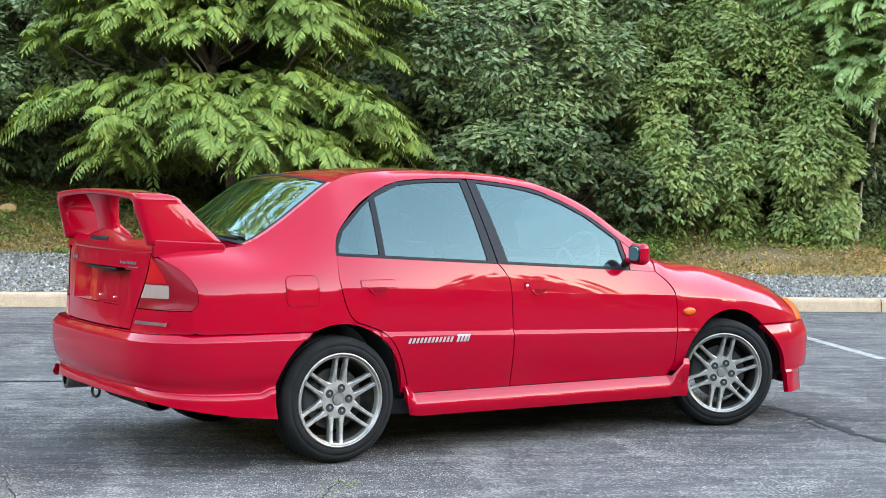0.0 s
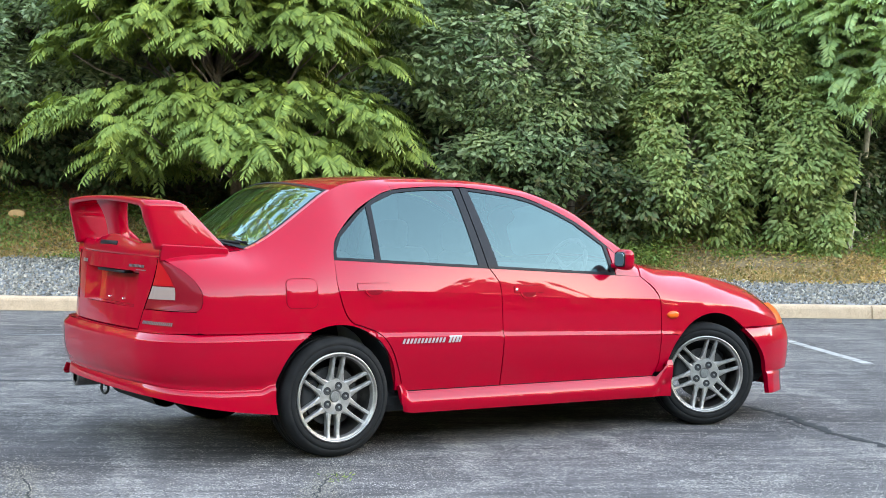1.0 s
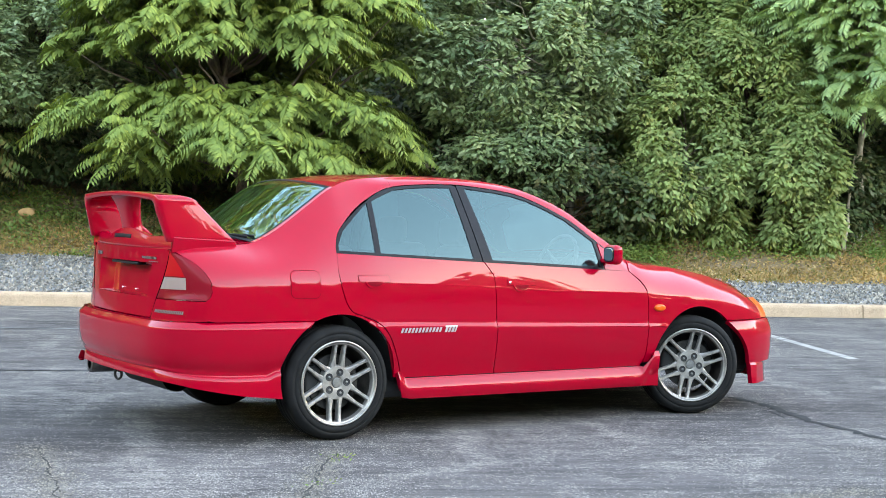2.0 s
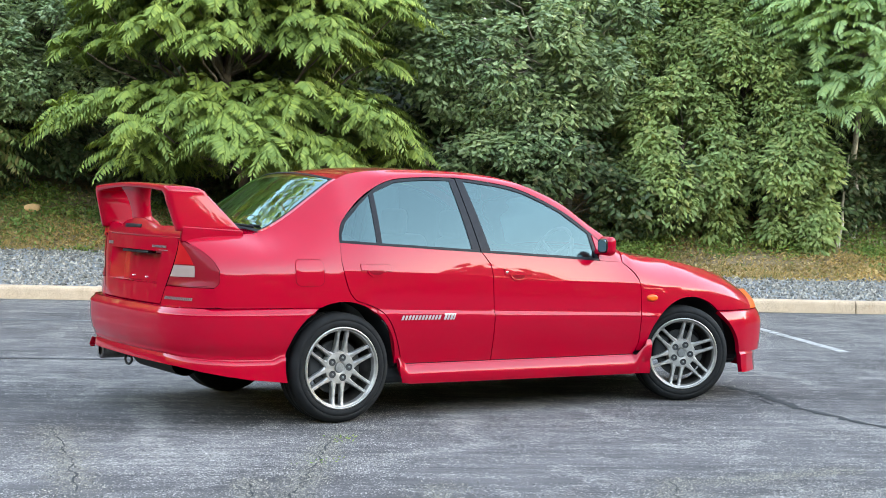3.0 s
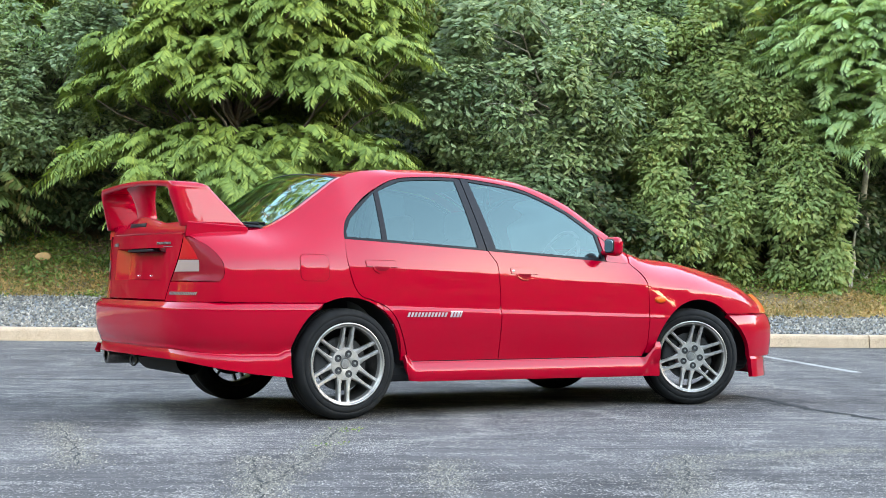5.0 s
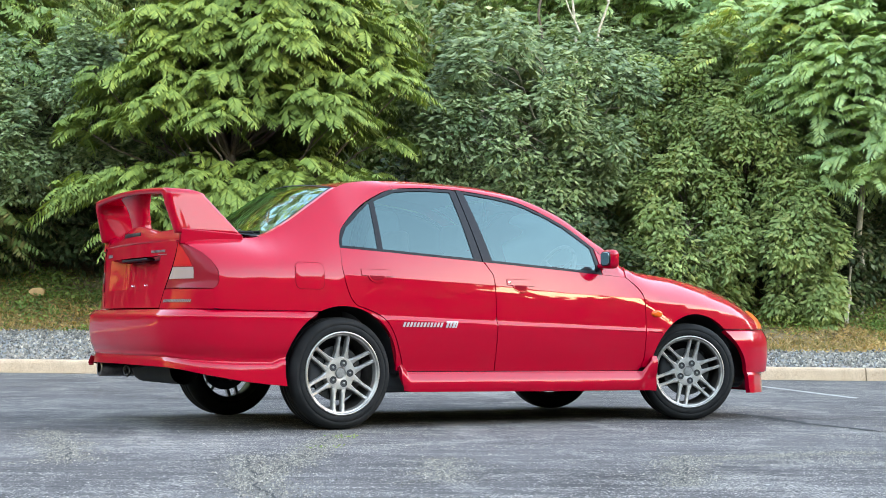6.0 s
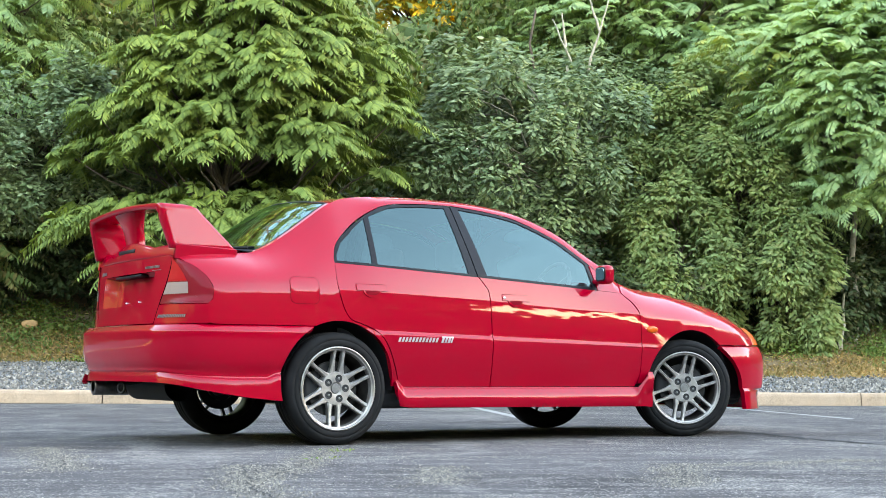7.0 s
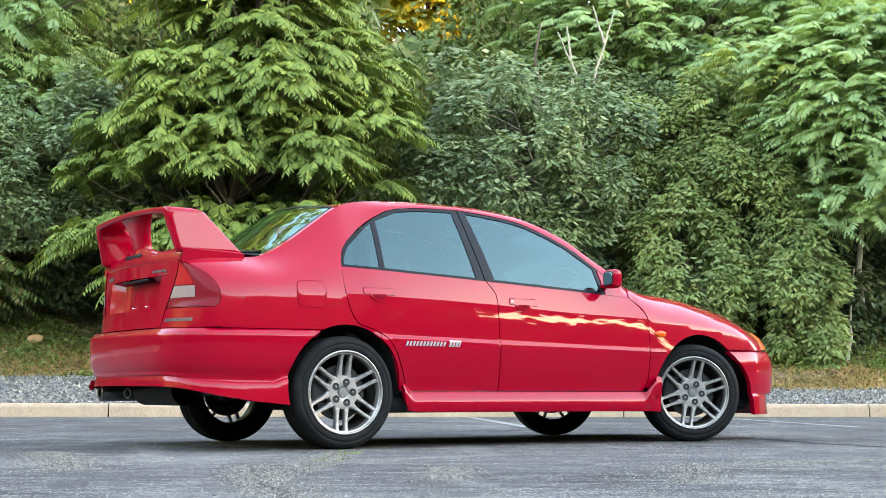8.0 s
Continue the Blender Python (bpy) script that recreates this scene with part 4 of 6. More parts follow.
badge("door_decal", side_fn(0.0035), [(-0.608, -0.530)], 0.589, 0.596, 0.003, M_DECAL, -1, Vector((0, 0.001, 0)), car, "silver decal bar")

# ---- rear wing ----
wing_root = new("rear_wing")
wing_root.parent = car
wing_root["label"] = "tall red rear wing on two end plates"


def flat_normals(ob):
    """Keeps large faces flat and lets the rounded edges between them run smoothly."""
    me = ob.data
    total = [Vector() for _ in me.vertices]
    for poly in me.polygons:
        for i in poly.vertices:
            total[i] += poly.normal * poly.area ** 1.5
    me.normals_split_custom_set_from_vertices([tuple(n.normalized()) for n in total])


def wing_section(k):
    """Section of the wing at station k: 0 at a plate's foot, 1 at the corner, 2 on the centre line. Returns outer and inner (y, z) and rear and front x."""
    if k <= 0.8:
        t = k / 0.8
        z = 1.040 + 0.206 * t
        y = 0.603 - 0.119 * (z - 1.04)
        return (y, z), (y - 0.045 - 0.004 * t * t, 1.040 + 0.150 * t), -2.132 - 0.050 * t, -1.752 - 0.205 * t
    if k <= 1.2:
        t = (k - 0.8) / 0.4
        a = radians(90 * t)
        return (0.5485 + 0.030 * math.cos(a), 1.246 + 0.034 * math.sin(a)), (0.470 + 0.0605 * math.cos(a), 1.190 + 0.062 * math.sin(a)), -2.182 - 0.010 * t, -1.957 - 0.075 * t * t * (3 - 2 * t)
    t = (k - 1.2) / 0.8
    y0, y1 = 0.5485 * (1 - t), 0.470 * (1 - t)
    bow = 0.020 * (1 - (1 - t) ** 2)
    return (y0, 1.280 + bow), (y1, 1.252 + bow), -2.192 - 0.010 * t, -2.032 - 0.006 * t


def wing_piece(name, stations, sg, closed=(False, False)):
    bm = bmesh.new()
    rings = []
    for k in stations:
        side = sg
        if k > 2:
            k, side = 4 - k, -sg
        (yo, zo), (yi, zi), xr, xf = wing_section(k)
        ym, zm = (yo + yi) / 2, (zo + zi) / 2
        mix = lambda f: (yo + (yi - yo) * f, zo + (zi - zo) * f)
        row = [(xr + 0.030, mix(0)), (xr + 0.008, mix(0.02)), (xr + 0.001, mix(0.22)), (xr, mix(0.5)), (xr + 0.001, mix(0.78)), (xr + 0.008, mix(0.98)), (xr + 0.030, mix(1)),
               (xf - 0.030, mix(1)), (xf - 0.008, mix(0.95)), (xf, mix(0.5)), (xf - 0.008, mix(0.05)), (xf - 0.030, mix(0))]
        rings.append([bm.verts.new((x, y * side, z)) for x, (y, z) in row])
    for p, q in zip(rings, rings[1:]):
        for i in range(12):
            bm.faces.new((p[i], p[(i + 1) % 12], q[(i + 1) % 12], q[i]))
    for end, ring in zip(closed, (rings[0], rings[-1])):
        if end:
            bm.faces.new(ring)
    bmesh.ops.recalc_face_normals(bm, faces=bm.faces)
    return bm_ob(name, bm, M_PAINT, wing_root, True)


def plate_part(sg):
    """End plate: raked, leaning in at the top, a few centimetres thick, with a base foot."""
    wing_piece("end_plate", frange(0, 0.8, 8) + frange(0.84, 1.2, 9), sg, (True, False))
    # foot that carries the plate on the deck
    bm = bmesh.new()
    q = [(-2.116, 0.600), (-1.752, 0.612), (-1.79, 0.50), (-2.09, 0.50)]
    lo = [bm.verts.new((x, y * sg, EDGE_Z(x) - 0.016)) for x, y in q]
    hi = [bm.verts.new((x + (0.01 if x < -2 else -0.01), (y + 0.006) * sg, z)) for (x, y), z in zip(q, (1.066, 1.048, 1.052, 1.068))]
    bm.faces.new(lo[::-1])
    bm.faces.new(hi)
    for k in range(4):
        bm.faces.new((lo[k], lo[(k + 1) % 4], hi[(k + 1) % 4], hi[k]))
    bmesh.ops.recalc_face_normals(bm, faces=bm.faces)
    bmesh.ops.bevel(bm, geom=list(bm.edges), offset=0.005, segments=2, affect='EDGES')
    flat_normals(bm_ob("foot", bm, M_PAINT, wing_root, True))


for sg in (-1, 1):
    plate_part(sg)


wing_piece("blade", frange(1.2, 2.8, 40), 1)


def strut_fn(a, t):
    """Centre strut, flaring smoothly into the blade above and the base below."""
    right = -0.012 - 0.070 * t ** 3 - 0.03 * (1 - t) ** 4
    left = 0.125 + 0.140 * t ** 3 + 0.05 * (1 - t) ** 4
    c, k = math.cos(a), math.sin(a)
    rx, ry = 0.042 + 0.016 * t ** 4, (left - right) / 2
    return Vector((-2.070 - 0.042 * t + rx * math.copysign(abs(c) ** 0.6, c), (left + right) / 2 + ry * math.copysign(abs(k) ** 0.6, k), 1.045 + 0.238 * t))


bm = bmesh.new()
rings = [[bm.verts.new(strut_fn(2 * math.pi * (i + 0.5) / 40, j / 14)) for i in range(40)] for j in range(15)]
for p, q in zip(rings, rings[1:]):
    for i in range(40):
        bm.faces.new((p[i], p[(i + 1) % 40], q[(i + 1) % 40], q[i]))
bmesh.ops.recalc_face_normals(bm, faces=bm.faces)
bm_ob("centre_strut", bm, M_PAINT, wing_root, True)


def base_z(y):
    return 1.052 + 0.052 * max(0, 1 - (abs(y) / 0.30) ** 1.3) + 0.018 * (abs(y) / 0.55)


bm = bmesh.new()
ys = frange(-0.56, 0.56, 32)
rings = []
for y in ys:
    zt = base_z(y)
    xo = 0.05 * (y / 0.56) ** 2
    rings.append([bm.verts.new(p) for p in ((-2.128 + xo, y, 1.000), (-2.151 + xo, y, 1.004), (-2.152 + xo, y, 1.012), (-2.136 + xo, y, zt - 0.006), (-2.126 + xo, y, zt), (-2.112 + xo, y, zt + 0.002), (-2.04, y, 1.040), (-1.99, y, 1.034), (-1.99, y, 1.02))])
for a, b in zip(rings, rings[1:]):
    for j in range(8):
        bm.faces.new((a[j], b[j], b[j + 1], a[j + 1]))
bmesh.ops.recalc_face_normals(bm, faces=bm.faces)
bm_ob("base_blade", bm, M_PAINT, wing_root, True)
bm = bmesh.new()
rounded_box(bm, (0.014, 0.25, 0.022), (-2.1390, 0.03, 1.056), 0.004, 2, Matrix.Rotation(radians(11), 4, 'Y'))
bm_ob("brake_light", bm, M_TRIM, wing_root, True, "dark high brake light slot")

# ---- glass, roof, bonnet ----
def between(crown, push=0.0, drop=0.0, inset=1.0):
    return lambda x, s: Vector((x + push * (1 - s * s), EDGE_Y(x) * inset * s, EDGE_Z(x) + crown * (1 - s * s) - drop))


Shell().grid(between(0.020), frange(-1.165, 0.11, 30), frange(-1, 1, 24), 1, Vector((0, 0, 1))).make("roof", M_PAINT, car)
# strip where the pillars fold round to the rear window
rw = between(0.045, -0.06, 0.004)
Shell().grid(rw, frange(-1.66, -1.165, 16), frange(-0.965, 0.965, 26), 1, Vector((-1, 0, 1))).make("rear_window", M_GLASS_REAR, car, "tinted rear window reflecting trees and sky").visible_shadow = False
for s0, s1 in ((-1.0, -0.962), (0.962, 1.0)):
    Shell().grid(between(0.045, -0.06, 0.0), frange(-1.66, -1.165, 16), frange(s0, s1, 2), 1, Vector((-1, 0, 1))).make("window_pillar_return", M_PAINT, car)
band = Shell()
rw2 = between(0.045, -0.06, 0.002)
for xs, ss in ((frange(-1.66, -1.165, 16), (-0.962, -0.93)), (frange(-1.66, -1.165, 16), (0.93, 0.962)), (frange(-1.180, -1.165, 2), (-0.93, 0.93)), (frange(-1.66, -1.635, 2), (-0.93, 0.93))):
    band.grid(rw2, xs, frange(*ss, 20 if ss[1] - ss[0] > 1 else 2), 1, Vector((-1, 0, 1)))
band.make("window_band", M_SEAL, car)
Shell().grid(between(0.015, 0.07), frange(0.11, 0.79, 20), frange(-0.97, 0.97, 20), 1, Vector((1, 0, 1))).make("windscreen", M_GLASS, car).visible_shadow = False
hood = Shell()
hood.grid(lambda x, s: Vector((x, EDGE_Y(x) * s, EDGE_Z(x) + 0.035 * (1 - s * s) * (1 if x < 1.9 else (2.12 - x) / 0.22))), frange(0.82, 2.11, 30), frange(-1, 1, 22), 1, Vector((0.3, 0, 1)))
hood.make("bonnet", M_PAINT, car)

for sg in (-1, 1):
    shape = belt(-1.243, -0.339, 14, -0.003) + smooth_line([(-0.339, 0.955), (-0.352, 1.10), (-0.362, 1.215), (-0.372, 1.368)], 4) + list(reversed(DLO_REAR[1:-1]))
    g_quarter = [(-1.227, 1.004), (-1.018, 0.993), (-0.994, 1.262), (-1.064, 1.209), (-1.182, 1.106), (-1.222, 1.036)]
    g_rear = [(-0.986, 0.991), (-0.392, 0.960), (-0.414, 1.359), (-0.58, 1.357), (-0.69, 1.350), (-0.80, 1.337), (-0.925, 1.290), (-0.962, 1.272)]
    frame_r = Shell().panel(side_fn(-0.001), shape, sg, 0.04, 0.02, [g_quarter, g_rear]).make("rear_window_frame", M_TRIM, car)
    grow = lambda loop, d: [(x + (d if x > sum(p[0] for p in loop) / len(loop) else -d), z + (d if z > sum(p[1] for p in loop) / len(loop) else -d)) for x, z in loop]
    Shell().panel(side_fn(-0.006), grow(g_quarter, 0.008), sg, 0.05, 0.003).make("quarter_glass", M_GLASS, frame_r).visible_shadow = False
    Shell().panel(side_fn(-0.006), grow(g_rear, 0.006), sg, 0.05, 0.003).make("rear_door_glass", M_GLASS, frame_r).visible_shadow = False
    front_line = [p for p in DLO_FRONT if p[0] <= 0.53]
    shape = belt(-0.331, 0.548, 16, -0.003) + [(0.545, 0.93), (0.538, 1.056)] + list(reversed(front_line)) + list(reversed(smooth_line([(-0.331, 0.955), (-0.345, 1.10), (-0.355, 1.215), (-0.364, 1.366)], 4)))
    g_front = [(-0.266, 0.954), (0.520, 0.912), (0.516, 1.060), (0.350, 1.184), (0.235, 1.242), (0.10, 1.296), (0.01, 1.318), (-0.09, 1.335), (-0.316, 1.358)]
    frame_f = Shell().panel(side_fn(-0.001), shape, sg, 0.04, 0.02, [g_front]).make("front_window_frame", M_TRIM, car)
    Shell().panel(side_fn(-0.006), grow(g_front, 0.005), sg, 0.05, 0.003).make("front_door_glass", M_GLASS, frame_f).visible_shadow = False
    sail = [(0.552, 0.897), (0.736, 0.886), (0.700, 0.912), (0.640, 0.972), (0.547, 1.052)]
    Shell().panel(side_fn(0.001), sail, sg, 0.04, 0.01).make("mirror_base", M_PAINT, car)
    # door mirror
    bm = bmesh.new()
    rounded_box(bm, (0.086, 0.134, 0.124), (0, 0, 0), 0.036, 6)
    for v in bm.verts:
        v.co.y *= 1 - 1.6 * max(0, v.co.x)
        v.co.z *= 1 - 1.8 * max(0, v.co.x)
    rounded_box(bm, (0.055, 0.10, 0.030), (0.012, 0.085, -0.042), 0.012, 3)
    mir = bm_ob("door_mirror", bm, M_PAINT, car, True)
    mir.matrix_local = pose(0.545, sg * 0.870, 0.988) @ Matrix.Diagonal((0.9, -sg * 0.9, 0.94, 1))

    def mirror_slab(a, b, x0, x1):
        """A soft-cornered slab that faces back."""
        slab = bmesh.new()
        loops = []
        for x, k in ((x1, 1.0), (x0, 1.0), (x0 - 0.002, 0.94)):
            loops.append([slab.verts.new((x, a * k * math.copysign(abs(math.cos(t)) ** 0.5, math.cos(t)), 0.002 + b * k * math.copysign(abs(math.sin(t)) ** 0.5, math.sin(t)))) for t in frange(math.pi / 36, 2 * math.pi - math.pi / 36, 35)])
        for p, q in zip(loops, loops[1:]):
            for i in range(36):
                slab.faces.new((p[i], p[(i + 1) % 36], q[(i + 1) % 36], q[i]))
        slab.faces.new(loops[-1])
        bmesh.ops.recalc_face_normals(slab, faces=slab.faces)
        return slab
    bm_ob("mirror_rim", mirror_slab(0.050, 0.046, -0.0435, -0.030), M_TRIM, mir, False, "black mirror rim")
    bm_ob("mirror_glass", mirror_slab(0.045, 0.041, -0.0445, -0.036), M_MIRROR, mir, False, "dark mirror glass facing back")
    # door handles: a flush plate with a half-round pull below it
    for hx, hz in ((-1.048, 0.840), (-0.085, 0.812)):
        plate = [(hx - 0.092, hz + 0.034), (hx - 0.096, hz + 0.028), (hx - 0.094, hz + 0.002), (hx + 0.096, hz - 0.002), (hx + 0.092, hz + 0.024), (hx + 0.082, hz + 0.034)]
        mx, mz = hx, hz + 0.016
        Shell().panel(side_fn(0.0016), [(mx + (x - mx) * 1.035, mz + (z - mz) * 1.17) for x, z in plate], sg, 0.03, 0.002).make("handle_gap", M_JAMB, car)
        Shell().panel(side_fn(0.0045), plate, sg, 0.03, 0.006).make("door_handle", M_PAINT, car)
        cup = [(hx + 0.058 * math.cos(radians(a)), hz + 0.004 + 0.042 * math.sin(radians(a))) for a in frange(180, 360, 14)]
        Shell().panel(side_fn(0.0065), cup, sg, 0.03, 0.008).make("handle_pull", M_PAINT, car)
        # dark red sheet laid on the pull, the cup's shade in its colour
        cup = [(hx + 0.046 * math.cos(radians(a)), hz + 0.001 + 0.026 * math.sin(radians(a))) for a in frange(180, 360, 12)]
        Shell().panel(side_fn(0.0075), cup, sg, 0.03, 0.002).make("handle_recess", M_JAMB, car)
    if sg < 0:
        bm = bmesh.new()
        lathe(bm, [(0.0005, -0.003), (0.007, -0.0025), (0.0085, 0.0), (0.0085, 0.004)], 14)
        bm_ob("door_lock", bm, M_CHROME, car, True).matrix_local = pose(-0.165, -half(-0.165, 0.83) - 0.004, 0.828)
    # side repeater
    bm = bmesh.new()
    lathe(bm, [(0.0005, -0.0130), (0.45, -0.0125), (0.75, -0.0105), (0.93, -0.007), (1.0, -0.002), (1.0, 0.006)], 28)
    for v in bm.verts:
        v.co.x *= 0.043
        v.co.z *= 0.0215
    bm_ob("side_repeater", bm, M_LENS_AMBER, car, True, "amber side repeater lamp").matrix_local = pose(0.938, sg * (half(0.938, 0.665) + 0.002), 0.665, 0, 0, sg * 0)
    # corner lamp and headlamp
    HX = pc([(0.57, 1.848), (0.70, 1.862)])

    def head_fn(a, z):
        x0 = HX(z)
        s = upper_s(x0, z) if z > SHOULDER(x0) else 0
        p0 = upper(x0, s) if z > SHOULDER(x0) else Vector((x0, half(x0, z), z))
        p1 = Vector((2.125 - 0.35 * (z - 0.57), 0.32, z))
        L = (p1 - p0).length
        q = hermite(p0, Vector((1.05, -0.35, 0)) * L, p1, Vector((0.2, -0.95, 0)) * L, a)
        q.z = z
        return q
    Shell().grid(head_fn, frange(0.0, 0.26, 6), frange(0.583, 0.700, 6), sg).make("corner_lamp", M_LENS_AMBER, car, "amber corner lamp")
    Shell().grid(head_fn, frange(0.27, 1.0, 8), frange(0.583, 0.690, 6), sg).make("headlamp", M_LENS_CLEAR, car)

# front bumper
NOSE = Sweep([(0, 1.45, 0.830), (0.2, 1.68, 0.812), (0.38, 1.84, 0.765), (0.52, 1.965, 0.700), (0.66, 2.055, 0.590), (0.82, 2.125, 0.36), (0.94, 2.1495, 0.12), (1.0, 2.150, 0.0)], 1.25)
NOSE_D = pc([(0.15, 0.040), (0.17, 0.038), (0.22, 0.032), (0.282, 0.030), (0.288, 0.028), (0.300, 0.017), (0.306, 0.018), (0.40, 0.028), (0.475, 0.030), (0.505, 0.026), (0.545, 0.012), (0.565, 0.002), (0.58, -0.010)])


def nose_fn(a, z):
    # the lip stands proud at the sides and draws back across the front
    tuck = max(0, min(1, (0.302 - z) / 0.012)) * max(0, min(1, (a - 0.35) / 0.3))
    p = NOSE.at(a, NOSE_D(z) - 0.042 * tuck)
    return Vector((p.x, p.y, z))


nose = Shell()
for sg in (-1, 1):
    back_edge = [(NOSE.a_of_x(x), z) for x, z in smooth_line([(1.510, 0.574), (1.582, 0.50), (1.648, 0.42), (1.685, 0.34), (1.700, 0.25), (1.705, 0.170)], 5)]
    nose.panel(nose_fn, back_edge + [(a, 0.168) for a in frange(back_edge[-1][0] + 0.03, 1.25, 16)] + [(a, 0.574) for a in frange(1.25, back_edge[0][0] + 0.03, 20)], sg, 0.035, 0.03, rows=[[(a, z) for a in frange(0.05, 1.24, 40)] for z in (0.215, 0.275, 0.284, 0.290, 0.297, 0.303, 0.32, 0.49, 0.52, 0.545, 0.56)])
nose.make("front_bumper", M_PAINT, car)

# ---- wheels ----
def make_wheel():
    bm = bmesh.new()
    lathe(bm, [(0.224, -0.090), (0.2285, -0.099), (0.2265, -0.1045), (0.2215, -0.106), (0.2175, -0.1035), (0.2155, -0.0965), (0.2130, -0.0955), (0.2085, -0.0955), (0.2065, -0.0935), (0.2035, -0.084), (0.2005, -0.070)], 64)
    bmesh.ops.recalc_face_normals(bm, faces=bm.faces)
    wheel = bm_ob("wheel", bm, M_RIM_LIP, car, True, "silver alloy wheel with twelve thin spokes")
    flat_normals(wheel)
    bm = bmesh.new()
    lathe(bm, [(0.2005, -0.070), (0.197, -0.045), (0.190, 0.0), (0.190, 0.07), (0.218, 0.092)], 64)
    bmesh.ops.recalc_face_normals(bm, faces=bm.faces)
    bm_ob("barrel", bm, M_BARREL, wheel, True, "dusty dark inside of the wheel")
    bm = bmesh.new()
    lathe(bm, [(0.212, 0.085), (0.226, 0.098), (0.252, 0.104), (0.280, 0.099), (0.2965, 0.086), (0.303, 0.070), (0.3045, 0.042), (0.2985, 0.040), (0.2985, 0.032), (0.305, 0.030), (0.3055, 0.006), (0.2995, 0.004), (0.2995, -0.004), (0.3055, -0.006), (0.305, -0.030), (0.2985, -0.032), (0.2985, -0.040), (0.3045, -0.042), (0.303, -0.070), (0.2965, -0.086), (0.280, -0.099), (0.266, -0.1035), (0.2645, -0.1015), (0.2615, -0.1015), (0.2600, -0.1040), (0.248, -0.1055), (0.238, -0.1045), (0.231, -0.101), (0.2265, -0.095)], 72)
    bmesh.ops.recalc_face_normals(bm, faces=bm.faces)
    bm_ob("tyre", bm, M_TYRE, wheel, True, "black low-profile tyre")
    bm = bmesh.new()
    lathe(bm, [(0.0005, -0.066), (0.034, -0.067), (0.036, -0.0745), (0.060, -0.0755), (0.086, -0.0752), (0.0875, -0.0742), (0.092, -0.066), (0.094, -0.052), (0.094, 0.02)], 48)
    bmesh.ops.recalc_face_normals(bm, faces=bm.faces)
    flat_normals(bm_ob("hub", bm, M_RIM, wheel, True))
    bm = bmesh.new()
    lathe(bm, [(0.0005, -0.0755), (0.012, -0.0755), (0.013, -0.0745), (0.024, -0.0745), (0.0262, -0.0735), (0.0275, -0.070), (0.0275, -0.06)], 28)
    bmesh.ops.recalc_face_normals(bm, faces=bm.faces)
    flat_normals(bm_ob("centre_cap", bm, M_CAP, wheel, True))
    # one spoke, then eleven more on the same mesh
    bm = bmesh.new()
    rows = [(0.070, 0.0200, -0.0725, -0.040), (0.092, 0.0155, -0.0750, -0.042), (0.112, 0.0110, -0.0772, -0.044), (0.155, 0.0088, -0.0815, -0.048), (0.192, 0.0092, -0.0870, -0.055), (0.2070, 0.0120, -0.0925, -0.060)]
    rings = []
    for r, w, o0, o1 in rows:
        rings.append([bm.verts.new(p) for p in ((-w, o1, r), (-w, o0 + 0.005, r), (-w * 0.55, o0, r), (w * 0.55, o0, r), (w, o0 + 0.005, r), (w, o1, r))])
    for a, b in zip(rings, rings[1:]):
        for j in range(5):
            bm.faces.new((a[j], a[j + 1], b[j + 1], b[j]))
    bmesh.ops.recalc_face_normals(bm, faces=bm.faces)
    spoke = bm_ob("spoke", bm, M_RIM, wheel, False)
    spoke_mesh = spoke.data
    bpy.data.objects.remove(spoke)
    for i in range(6):
        for dx in (-0.0272, 0.0272):
            s = new("spoke", spoke_mesh)
            s.parent = wheel
            s.matrix_local = pose(0, 0, 0, 0, 60 * i + 4, 0) @ Matrix.Translation((dx, 0, 0))
    bm = bmesh.new()
    lathe(bm, [(0.0005, -0.0800), (0.0060, -0.0795), (0.0078, -0.078), (0.0078, -0.066)], 6)
    bm_nut = bm_ob("wheel_nut", bm, M_CAP, wheel, True)
    # black disc on the hub face, coloured like the shade inside a nut hole
    bm = bmesh.new()
    lathe(bm, [(0.0005, -0.0762), (0.0190, -0.0766), (0.0205, -0.0775), (0.0210, -0.073)], 20)
    bm_cup = bm_ob("nut_recess", bm, M_UNDER, wheel, True)
    nut_mesh, cup_mesh = bm_nut.data, bm_cup.data
    bpy.data.objects.remove(bm_nut)
    bpy.data.objects.remove(bm_cup)
    for i in range(5):
        for nm, data in (("wheel_nut", nut_mesh), ("nut_recess", cup_mesh)):
            s = new(nm, data)
            s.parent = wheel
            s.matrix_local = pose(0, 0, 0, 0, 72 * i + 16, 0) @ Matrix.Translation((0, 0, 0.0572))
    bm = bmesh.new()
    lathe(bm, [(0.07, -0.03), (0.148, -0.03), (0.148, -0.006), (0.07, -0.006)], 48)
    bm_ob("brake_disc", bm, M_DISC, wheel, False)
    bm = bmesh.new()
    rounded_box(bm, (0.10, 0.07, 0.15), (-0.130, -0.012, 0.02), 0.02, 2)
    bm_ob("brake_caliper", bm, M_UNDER, wheel, True)
    return wheel


def place(wheel, x, sg, steer=0.0, spin=0.0):
    wheel.matrix_local = pose(x, sg * 0.735, 0.3045, 0, 0, (180 if sg > 0 else 0) + steer) @ pose(0, 0, 0, 0, spin, 0)


first = make_wheel()
for x, sg, steer, spin in ((1.255, -1, -24, 8), (-1.255, 1, 0, 20), (1.255, 1, -24, 33)):
    made = {}
    for o in (first, *first.children_recursive):
        made[o] = o.copy()
        scene.collection.objects.link(made[o])
        made[o].parent = made.get(o.parent, o.parent)
    place(made[first], x, sg, steer, spin)
place(first, -1.255, -1, 0, 0)

